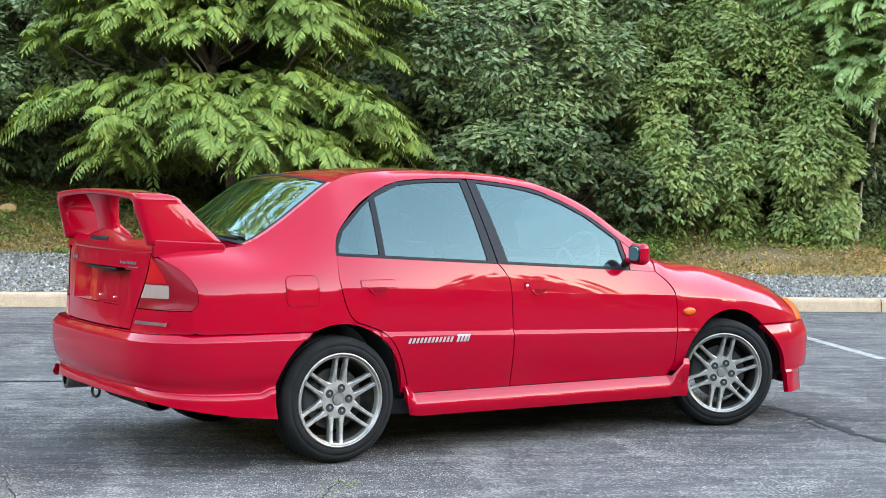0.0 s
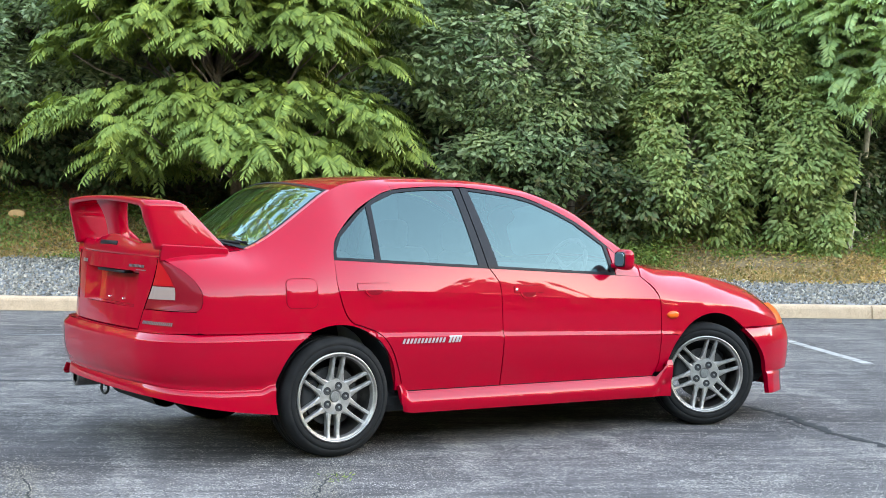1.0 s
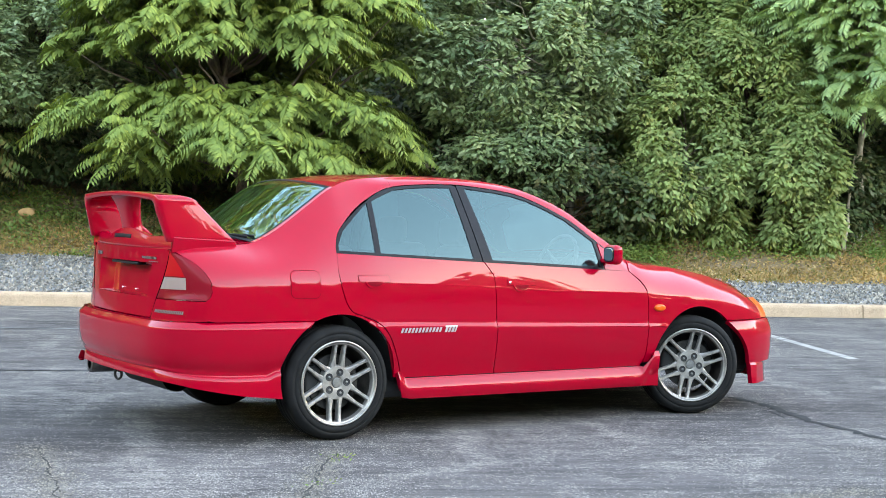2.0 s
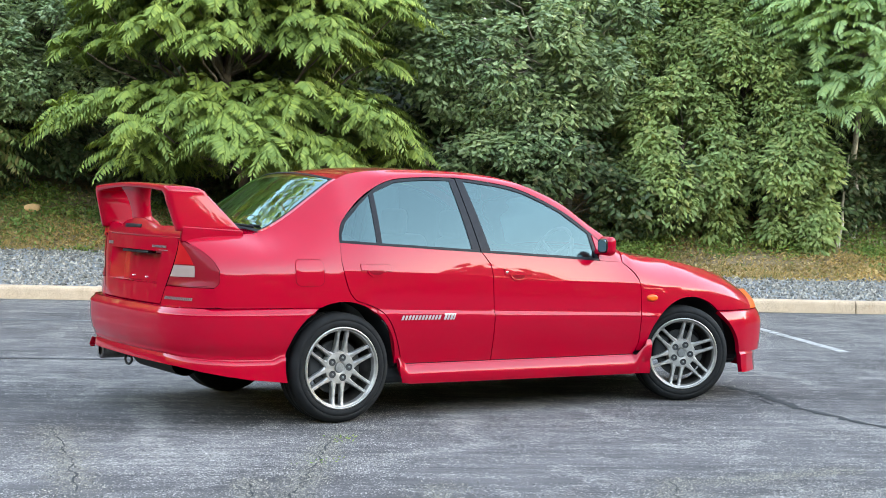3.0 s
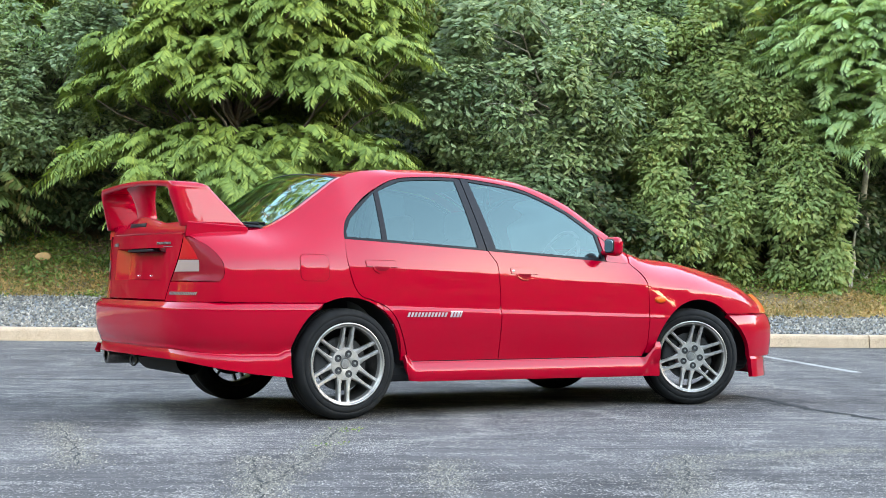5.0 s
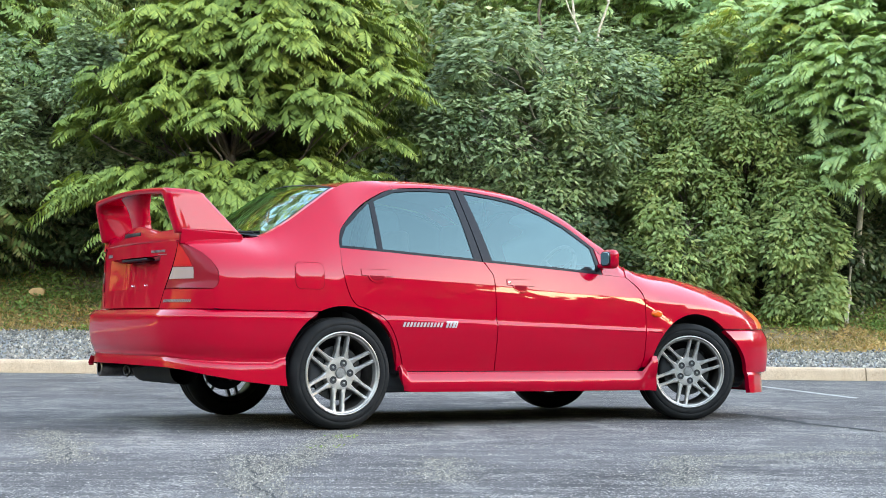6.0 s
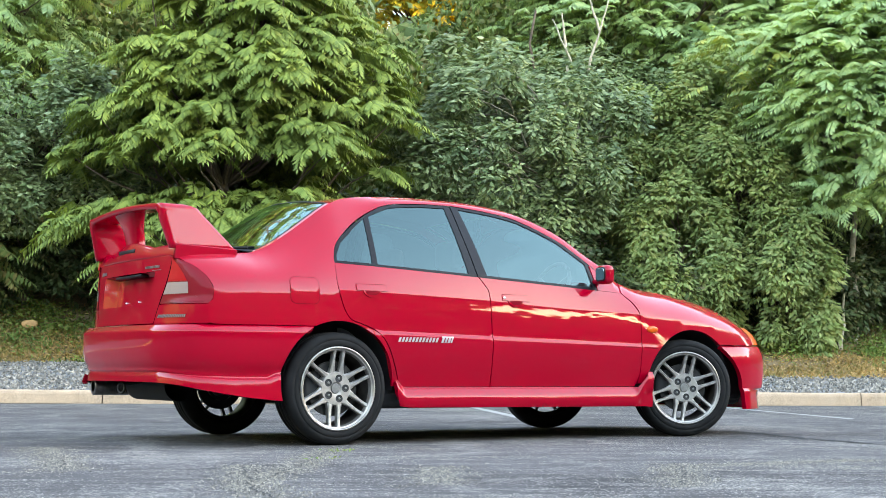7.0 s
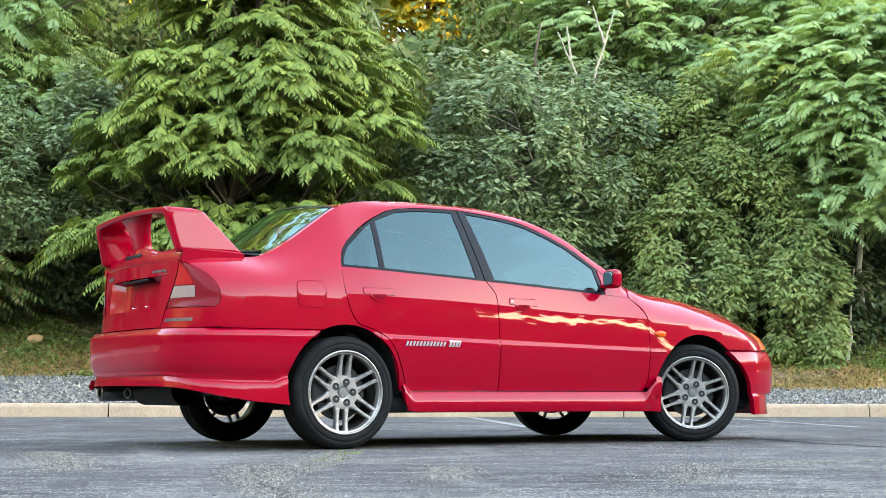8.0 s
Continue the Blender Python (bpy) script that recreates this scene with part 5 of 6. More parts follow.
# ---- underside ----
bm = bmesh.new()
rounded_box(bm, (2.05, 1.46, 0.12), (0.0, 0, 0.252), 0.04, 2)
rounded_box(bm, (0.62, 1.00, 0.10), (-1.25, 0, 0.33), 0.04, 2)
rounded_box(bm, (0.62, 1.00, 0.12), (1.25, 0, 0.29), 0.04, 2)
rounded_box(bm, (0.36, 1.30, 0.10), (-1.88, 0, 0.42), 0.04, 2)
rounded_box(bm, (0.30, 1.10, 0.12), (1.80, 0, 0.25), 0.04, 2)
rounded_box(bm, (0.20, 1.24, 0.36), (1.80, 0, 0.40), 0.04, 2)
bm_ob("underbody", bm, M_UNDER, car, False)
for ax, az, ar in (ARCH_R, ARCH_F):
    for sg in (-1, 1):
        bm = bmesh.new()
        outer = [(ax + (ar + 0.012) * math.cos(radians(a)), az + (ar + 0.012) * math.sin(radians(a))) for a in frange(-4, 184, 28)]
        rows = [[bm.verts.new((x, sg * y, z)) for x, z in outer] for y in (0.785, 0.62, 0.50)]
        for a, b in zip(rows, rows[1:]):
            for j in range(len(outer) - 1):
                bm.faces.new((a[j], a[j + 1], b[j + 1], b[j]))
        bm.faces.new(rows[-1])
        bm_ob("wheel_arch_liner", bm, M_UNDER, car, True)
bm = bmesh.new()
tube(bm, [(-1.95, -0.30, 0.315), (-1.95, -0.27, 0.315), (-1.95, 0.27, 0.315), (-1.95, 0.30, 0.315)], 0.085, 0.085, 20)
bm_ob("muffler", bm, M_UNDER, car, True)
bm = bmesh.new()
lathe(bm, [(0.030, -0.16), (0.048, -0.16), (0.050, -0.155), (0.050, 0.12), (0.044, 0.12), (0.044, -0.15), (0.0005, -0.02)], 28)
ob = bm_ob("exhaust_tip", bm, M_CHROME_DARK, car, True, "dark round exhaust tip")
ob.matrix_local = pose(-1.975, 0.57, 0.300, 0, 0, -90)
bm = bmesh.new()
tube(bm, [(-2.00, 0.05, 0.34), (-2.08, 0.05, 0.325), (-2.14, 0.05, 0.318), (-2.15, 0.05, 0.317)], 0.010, 0.010, 10)
tube(bm, [(-2.15 - 0.010 * math.sin(q), 0.05 + 0.024 * math.sin(q), 0.298 + 0.027 * math.cos(q)) for q in frange(0, 2 * math.pi, 28)], 0.0075, 0.0075, 8)
bm_ob("tow_hook", bm, M_STEEL, car, True, "dark steel towing ring")
bm = bmesh.new()
rounded_box(bm, (0.034, 0.012, 0.052), (-2.150, 0.660, 0.345), 0.006, 2, Matrix.Rotation(radians(20), 4, 'Y'))
rounded_box(bm, (0.022, 0.035, 0.010), (-2.156, 0.652, 0.320), 0.004, 2)
bm_ob("exhaust_bracket", bm, M_JAMB, car, True, "dark red bracket beside the exhaust")

# ---- cabin, seen through the glass ----
def seat(x, y, wide=0.48):
    root_bm = bmesh.new()
    rounded_box(root_bm, (0.50, wide, 0.16), (0, 0, 0.42), 0.06, 3)
    base = bm_ob("seat", root_bm, M_CABIN, car, True)
    base.matrix_local = pose(x, y, 0)
    bm = bmesh.new()
    rounded_box(bm, (0.14, wide, 0.58), (-0.26, 0, 0.74), 0.06, 3, Matrix.Rotation(radians(-12), 4, 'Y'))
    bm_ob("backrest", bm, M_CABIN, base, True)
    bm = bmesh.new()
    rounded_box(bm, (0.09, 0.25, 0.17), (-0.37, 0, 1.10), 0.04, 3)
    bm_ob("headrest", bm, M_CABIN, base, True)


for x, y in ((0.12, -0.36), (0.12, 0.36)):
    seat(x, y)
seat(-0.78, -0.30, 0.56)
seat(-0.78, 0.30, 0.56)
bm = bmesh.new()
rounded_box(bm, (0.45, 1.35, 0.22), (0.80, 0, 0.80), 0.07, 3)
rounded_box(bm, (0.26, 0.40, 0.10), (0.72, -0.36, 0.90), 0.04, 3)
bm_ob("dashboard", bm, M_CABIN, car, True)
bm = bmesh.new()
rounded_box(bm, (0.55, 1.15, 0.04), (-1.40, 0, 0.98), 0.015, 2)
bm_ob("parcel_shelf", bm, M_CABIN, car, True)
bm = bmesh.new()
wheel_ring = [Vector((0.185 * math.cos(2 * math.pi * i / 28), 0.185 * math.sin(2 * math.pi * i / 28), 0)) for i in range(29)]
tube(bm, wheel_ring, 0.013, 0.013, 8)
for a in (90, 210, 330):
    tube(bm, [(0, 0, -0.02), (0.18 * math.cos(radians(a)), 0.18 * math.sin(radians(a)), 0)], 0.016, 0.010, 8)
bm_ob("steering_wheel", bm, M_WHEEL_GRIP, car, True).matrix_local = pose(0.50, -0.36, 0.915, 0, -66, 0) @ pose(0, 0, 0, 0, 0, 90)
# rear wiper lying across the foot of the window
bm = bmesh.new()
tube(bm, [(-1.675, 0.02, 1.062), (-1.69, -0.12, 1.072), (-1.672, -0.40, 1.075), (-1.65, -0.50, 1.068)], 0.011, 0.007, 8)
tube(bm, [(-1.655, -0.05, 1.078), (-1.645, -0.30, 1.082), (-1.625, -0.53, 1.072)], 0.007, 0.006, 6)
rounded_box(bm, (0.05, 0.05, 0.03), (-1.675, 0.02, 1.058), 0.01, 2)
bm_ob("rear_wiper", bm, M_SEAL, car, True)

# ---- plants ----


def unit(a):
    return a / np.maximum(np.linalg.norm(a, axis=-1, keepdims=True), 1e-9)


def leaf_mesh(name, base, along, face, length, width, mat, parent=None, fold=0.25):
    """One mesh of many leaves: each a pointed blade folded along its midrib."""
    base, along, face = np.asarray(base), unit(np.asarray(along)), np.asarray(face)
    side = unit(np.cross(along, face))
    up = np.cross(side, along)
    n = len(base)
    L, W = np.broadcast_to(length, n)[:, None], np.broadcast_to(width, n)[:, None]
    p = np.empty((n, 4, 3))
    p[:, 0] = base
    p[:, 1] = base + along * L * 0.42 + side * W * 0.5 - up * W * fold
    p[:, 2] = base + along * L - up * L * 0.10
    p[:, 3] = base + along * L * 0.42 - side * W * 0.5 - up * W * fold
    idx = np.arange(n)[:, None] * 4
    tri = np.concatenate([idx + [0, 1, 2], idx + [0, 2, 3]], 1).reshape(-1)
    me = bpy.data.meshes.new(name)
    me.vertices.add(n * 4)
    me.vertices.foreach_set("co", p.reshape(-1))
    me.loops.add(n * 6)
    me.loops.foreach_set("vertex_index", tri.astype(np.int32))
    me.polygons.add(n * 2)
    me.polygons.foreach_set("loop_start", np.arange(0, n * 6, 3, dtype=np.int32))
    me.polygons.foreach_set("loop_total", np.full(n * 2, 3, dtype=np.int32))
    me.update(calc_edges=True)
    me.materials.append(mat)
    ob = new(name, me)
    ob.parent = parent
    return ob


def fronds(tips, outward, length, pairs, rng, droop=0.5, leaflet=0.2, hang=0.5):
    """Leaflets of feather-shaped leaves: arrays for leaf_mesh from the leaf stalks' starts and ways."""
    n = len(tips)
    out = unit(outward)
    Ls = length * rng.uniform(0.7, 1.2, n)
    up = np.array([0, 0, 1.0])
    side = unit(np.cross(out, up) + 1e-6)
    roll = rng.normal(0, 0.35, n)[:, None]
    nrm = unit(np.cross(side, out))
    side = unit(side * np.cos(roll) + nrm * np.sin(roll))
    B, A, F, LL, WW = [], [], [], [], []
    for i in range(pairs + 1):
        s = 0.22 + 0.78 * i / pairs
        p = tips + out * (Ls * s)[:, None] - up * (droop * Ls * s * s)[:, None]
        way = unit(out - up * (2 * droop * s))
        size = leaflet * (0.55 + 0.75 * math.sin(math.pi * (0.2 + 0.72 * s)))
        for sg in ((-1, 1) if i < pairs else (0,)):
            jit = rng.normal(0, 0.08, (n, 3))
            a = unit(way * (0.42 if sg else 1) + side * sg * 0.85 + jit - up * hang)
            B.append(p), A.append(a), F.append(unit(np.cross(side, way) + rng.normal(0, 0.14, (n, 3))))
            LL.append(Ls / length * size * rng.uniform(0.85, 1.1, n)), WW.append(Ls / length * size * 0.27)
    return np.concatenate(B), np.concatenate(A), np.concatenate(F), np.concatenate(LL), np.concatenate(WW)


def bent(a, b, rng, n=6, sag=0.0, wob=0.06):
    a, b = Vector(a), Vector(b)
    L = (b - a).length
    return [a.lerp(b, i / n) + Vector(rng.normal(0, wob * L * (0.2 if i in (0, n) else 1) / 2, 3)) + Vector((0, 0, sag * L * math.sin(math.pi * i / n))) for i in range(n + 1)]


def lobes(center, radii, count, rng, low=-0.9):
    """Clump centres spread over an uneven crown."""
    d = unit(rng.normal(0, 1, (count * 3, 3)))
    d = d[d[:, 2] > low][:count]
    r = rng.uniform(0.55, 1.0, len(d))[:, None] ** 0.6
    bulge = np.sin(d @ np.array([5.1, 2.3, 3.7]) + center[0]) * np.sin(d @ np.array([-2.9, 4.1, 6.3]) + 2 * center[2])
    r = r * (1 + 0.22 * bulge[:, None])
    c = np.array(center) + d * np.array(radii) * r
    return c, d


def kframe(c):
    """Turn (u, v, z) rows into world places."""
    c = np.asarray(c, float)
    return np.array(K0)[None] + c[:, :1] * np.array(KU)[None] + c[:, 1:2] * np.array(KV)[None] + np.array([0, 0, 1.0]) * c[:, 2:3]


def kdir(d):
    d = np.asarray(d, float)
    return d[:, :1] * np.array(KU)[None] + d[:, 1:2] * np.array(KV)[None] + np.array([0, 0, 1.0]) * d[:, 2:3]


def plant(name, label, category, u, v, trunk_mat, trunk_r, trunk_top, limbs, rng, lean=(0, 0), group=""):
    """A plant at (u, v): trunk and limbs that reach the given places (u, v, z). Returns its Empty."""
    z0 = bank_z(u, v)
    root = new(name)
    root.location = lot(u, v, z0 - 0.05)
    tagged(root, label, category, group)
    bm = bmesh.new()
    top = lot(u + lean[0], v + lean[1], trunk_top)
    spine = bent(lot(u, v, z0 - 0.1), top, rng, 8, wob=0.03)
    tube(bm, spine, trunk_r, trunk_r * 0.35, 9)
    for (lu, lv, lz) in limbs:
        s = spine[min(7, max(1, int(8 * (0.15 + 0.75 * max(0, min(1, (lz - z0) / max(0.5, trunk_top - z0) - 0.15))))))]
        tube(bm, bent(s, lot(lu, lv, lz), rng, 5, 0.06), trunk_r * 0.35, trunk_r * 0.08, 5)
    bm.transform(Matrix.Translation(-root.location))
    bm_ob("trunk", bm, trunk_mat, root, True)
    return root


def crown(root, arrays, mat, name="crown", fold=0.25):
    B, A, F, L, W = arrays
    return leaf_mesh(name, B - np.array(root.location)[None], A, F, L, W, mat, root, fold)


def sumac(name, label, u, v, top, center, radii, clumps, per, mat, rng, length=0.62, pairs=9, leaflet=0.16, tr=0.09, bark=None, low=-0.95, lean=(0, 0), group="", clear=0.35):
    """A tree with feather leaves in rosettes at its twig ends."""
    c, d = lobes(center, radii, clumps, rng, low)
    floor = np.array([bank_z(a, b) + clear for a, b, _ in c])
    c[:, 2] = np.maximum(c[:, 2], floor)
    root = plant(name, label, "tree", u, v, bark or M_BARK, tr, top, [tuple(p) for p in c[:: max(1, clumps // 26)]], rng, lean, group)
    tips = np.repeat(c, per, 0) + rng.normal(0, 0.10, (len(c) * per, 3))
    out = unit(np.repeat(d * [1, 1.0, 0.3], per, 0) * 0.5 + rng.normal(0, 0.62, (len(c) * per, 3)) * [1, 1, 0.3] + [0, -0.12, 0.22])
    crown(root, fronds(kframe(tips), kdir(out), length, pairs, rng, 0.42, leaflet), mat)
    return root


def bough_tree(name, label, u, v, top, boughs, per, mat, rng, length=0.5, pairs=9, leaflet=0.115, tr=0.09, bark=None):
    """A feather-leaved tree whose rosettes sit along spreading boughs, in tiers with gaps between.
    boughs: rows of (count, lowest z, highest z, reach at the bottom, reach at the top, fall of the tip)."""
    pts, ways, tips = [], [], []
    for count, z0, z1, r0, r1, fall in boughs:
        for i in range(count):
            f = (i + rng.uniform(0, 1)) / count
            a = 2.4 * i + rng.uniform(-0.5, 0.5)
            reach = (r0 + (r1 - r0) * f) * rng.uniform(0.72, 1.10)
            d = np.array([math.cos(a), 0.62 * math.sin(a), 0.0])
            side = np.array([-d[1], d[0], 0.0])
            z = z0 + (z1 - z0) * f
            tips.append((u + d[0] * reach, v + d[1] * reach, z - fall * reach))
            n = max(3, int(reach / 0.17))
            for k in range(n):
                s = 0.14 + 0.86 * (k + 0.5) / n
                w = 0.42 * (1.15 - s) * reach * (1 if k % 2 else -1) * rng.uniform(0.2, 1.0)
                pts.append((u + d[0] * reach * s + side[0] * w, v + d[1] * reach * s + side[1] * w, z - fall * reach * s * s - 0.15 * abs(w) + rng.normal(0, 0.05)))
                ways.append(d + side * (0.8 if w > 0 else -0.8) * (1 - s))
    root = plant(name, label, "tree", u, v, bark or M_BARK, tr, top, tips, rng)
    c, d = np.repeat(np.array(pts), per, 0), np.repeat(np.array(ways), per, 0)
    c[:, 2] = np.maximum(c[:, 2], np.array([bank_z(a, b) + 0.8 for a, b, _ in c]))
    out = unit(d * 0.55 + rng.normal(0, 0.60, d.shape) * [1, 1, 0.25] + [0, 0, 0.26])
    crown(root, fronds(kframe(c + rng.normal(0, 0.05, c.shape)), kdir(out), length, pairs, rng, 0.62, leaflet), mat)
    return root


def leafy(name, label, category, u, v, top, center, radii, clumps, per, mat, rng, size=0.085, ratio=0.42, droop=0.5, spread=0.22, tr=0.06, bark=None, low=-0.9, lean=(0, 0), group="", clear=0.15, plume=1.0):
    """A tree or shrub with plain leaves in hanging whorls, on lobes with gaps between them."""
    c, d = lobes(center, radii, max(8, clumps // 4), rng, low)
    floor = np.array([bank_z(a, b) + clear for a, b, _ in c])
    c[:, 2] = np.maximum(c[:, 2], floor)
    root = plant(name, label, category, u, v, bark or M_BARK, tr, top, [tuple(p) for p in c], rng, lean, group)
    # leaves hang in whorls from nodes on the outside of the lobes
    n = clumps * per // 5
    pick = rng.integers(0, len(c), n)
    swell = 1.15 * sum(radii) / 3 * math.sqrt(3.4 / len(c)) * rng.uniform(0.6, 1.3, len(c))
    q = unit(rng.normal(0, 1, (n, 3)) + np.array([0, -0.35, 0.35]) + 0.5 * d[pick])
    node = c[pick] + q * (swell[pick] * rng.uniform(0.35, 1.1, n) ** 0.5)[:, None] * [1, 0.85, plume]
    node[:, 2] -= 0.3 * spread * (q[:, 0] ** 2 + q[:, 1] ** 2)
    m = n * 6
    turn = rng.uniform(0, 2 * math.pi, m)
    hor = np.stack([np.cos(turn), np.sin(turn), np.zeros(m)], 1)
    along = unit(hor * 0.75 + np.repeat(q, 6, 0) * 0.35 + rng.normal(0, 0.2, (m, 3)) - np.array([0, 0, droop]))
    face = unit(hor * 0.25 + rng.normal(0, 0.35, (m, 3)) + [0, -0.6, 0.75])
    pos = np.repeat(node, 6, 0) + rng.normal(0, 0.03, (m, 3)) + hor * 0.015
    L = size * rng.uniform(0.6, 1.3, m)
    crown(root, (kframe(pos), kdir(along), kdir(face), L, L * ratio), mat)
    return root


# the large feather-leaved tree behind the car
r = np.random.default_rng(11)
bough_tree("sumac_tree", "tall tree with bright green feather-shaped leaves on the bank", 2.4, 3.0, 12.6,
           [(22, 2.0, 3.0, 2.35, 2.55, 0.20), (46, 3.5, 5.2, 2.5, 1.9, 0.13), (36, 5.2, 8.2, 1.65, 1.3, 0.06), (14, 8.2, 12.2, 1.9, 0.9, 0.0)], 7, M_LEAF_SUMAC, r, 0.54, 12, 0.125, 0.085)
r = np.random.default_rng(13)
sumac("sumac_tree", "feather-leaved tree leaning over the end of the bank", 11.5, 3.9, 6.2, (11.5, 3.4, 4.5), (1.35, 0.9, 1.75), 330, 7, M_LEAF_PALE, r, 0.68, 14, 0.12, 0.055, M_BARK_PALE, lean=(0.1, 0.1), clear=1.3)
r = np.random.default_rng(14)
sumac("sumac_sapling", "slender sapling with yellowing feather leaves", 10.3, 4.0, 5.2, (10.05, 3.6, 4.95), (0.7, 0.4, 0.55), 16, 5, M_LEAF_TURNING, r, 0.5, 8, 0.13, 0.02, M_BARK_PALE)
r = np.random.default_rng(15)
sumac("sumac_tree", "feather-leaved shrub at the foot of the bank", -2.3, 4.6, 2.9, (-2.1, 4.4, 2.5), (1.2, 0.7, 0.85), 46, 7, M_LEAF_DARK, r, 0.62, 9, 0.15, 0.04)
r = np.random.default_rng(16)
bough_tree("sumac_tree", "tall feather-leaved tree deep in the thicket", -2.0, 5.2, 16.5,
           [(46, 3.4, 8.0, 2.3, 2.4, 0.08), (12, 8.0, 15.5, 2.6, 1.5, 0.0)], 7, M_LEAF_PALE, r, 0.56, 9, 0.125, 0.09)
r = np.random.default_rng(20)
bough_tree("sumac_tree", "tall feather-leaved tree standing over the bank", -4.9, 5.6, 18.5,
           [(14, 4.5, 8.0, 2.0, 2.6, 0.05), (17, 8.0, 18.0, 3.2, 1.6, 0.0)], 5, M_LEAF_PALE, r, 0.70, 8, 0.17, 0.12)
r = np.random.default_rng(25)
leafy("broadleaf_tree", "grey-green small-leaved tree beside the feather-leaved tree", "tree", -0.9, 4.9, 4.6, (-0.4, 3.4, 3.5), (1.3, 0.5, 1.1), 150, 80, M_LEAF_GREY, r, 0.10, 0.46, 0.35, 0.22, 0.05)
r = np.random.default_rng(17)
sumac("sumac_tree", "tall feather-leaved tree deep in the thicket", 9.6, 7.3, 8.0, (9.6, 6.8, 6.4), (2.8, 1.2, 1.7), 240, 7, M_LEAF_PALE, r, 0.64, 13, 0.12, 0.07)
r = np.random.default_rng(18)
sumac("sumac_tree", "feather-leaved tree beyond the thicket", 13.0, 6.4, 7.5, (12.6, 5.9, 6.2), (2.0, 1.0, 1.7), 150, 7, M_LEAF_PALE, r, 0.66, 11, 0.15, 0.06)
r = np.random.default_rng(19)
sumac("sumac_tree", "pale feather-leaved tree among the bushes on the bank", 11.2, 5.9, 6.0, (11.0, 5.5, 4.7), (1.5, 0.8, 1.6), 150, 7, M_LEAF_PALE, r, 0.64, 13, 0.12, 0.05, M_BARK_PALE)
# grey-green tree in the middle
r = np.random.default_rng(21)
leafy("broadleaf_tree", "grey-green broadleaf tree in the middle of the thicket", "tree", 7.3, 4.9, 5.2, (6.2, 3.6, 3.75), (1.6, 1.15, 1.5), 270, 80, M_LEAF_GREY, r, 0.128, 0.42, 0.42, 0.26, 0.06, M_BARK_PALE)
r = np.random.default_rng(22)
leafy("broadleaf_tree", "grey-green broadleaf tree in the thicket", "tree", 6.9, 5.5, 6.2, (7.6, 5.4, 4.4), (1.6, 0.9, 1.0), 170, 70, M_LEAF_GREY, r, 0.12, 0.44, 0.35, 0.24, 0.05)
# light bush with narrow hanging leaves
r = np.random.default_rng(23)
leafy("shrub", "large light green bush with narrow hanging leaves", "bush", 8.8, 3.9, 2.6, (8.62, 3.6, 2.0), (0.86, 0.7, 1.08), 100, 125, M_LEAF_LIGHT, r, 0.112, 0.40, 0.6, 0.25, 0.035, clear=0.45, plume=1.35)
r = np.random.default_rng(43)
leafy("shrub", "rounded light green bush beside a dark hollow", "bush", 10.3, 3.9, 2.1, (10.4, 3.5, 1.6), (0.58, 0.5, 0.98), 70, 120, M_LEAF_LIGHT, r, 0.112, 0.40, 0.6, 0.24, 0.03, clear=0.4, plume=1.35)
r = np.random.default_rng(44)
leafy("shrub", "tall light green bush rising behind the lower ones", "bush", 9.9, 4.4, 3.7, (9.85, 3.95, 3.2), (1.15, 0.7, 0.95), 135, 115, M_LEAF_LIGHT, r, 0.115, 0.40, 0.55, 0.25, 0.035, clear=0.4, plume=1.35)
r = np.random.default_rng(24)
leafy("shrub", "light green bush with narrow hanging leaves", "bush", 8.5, 4.8, 3.4, (8.6, 4.5, 3.05), (0.85, 0.6, 0.95), 85, 110, M_LEAF_LIGHT, r, 0.112, 0.40, 0.6, 0.22, 0.03, plume=1.35)
# lower sprays of the grey-green tree, and climbers on the bank between the trees
r = np.random.default_rng(26)
leafy("shrub", "grey-green shrub under the broadleaf tree", "bush", 6.3, 3.6, 2.2, (6.1, 3.2, 2.0), (0.95, 0.5, 0.42), 70, 70, M_LEAF_GREY, r, 0.13, 0.42, 0.45, 0.24, 0.03)
r = np.random.default_rng(27)
leafy("climber", "light green climber covering the bank between the trees", "climber", 9.6, 5.4, 5.0, (9.5, 4.5, 4.3), (1.4, 0.4, 1.1), 150, 80, M_LEAF_LIGHT, r, 0.11, 0.55, 0.5, 0.22, 0.03)
# fills the hollow with leaves as dark as its shade
r = np.random.default_rng(28)
leafy("shrub", "shrub in the hollow between two trees, its shade in the leaf colour", "bush", 4.9, 4.6, 2.6, (4.9, 4.3, 2.0), (0.9, 0.6, 0.8), 80, 60, M_LEAF_SHADED, r, 0.115, 0.5, 0.5, 0.24, 0.03)
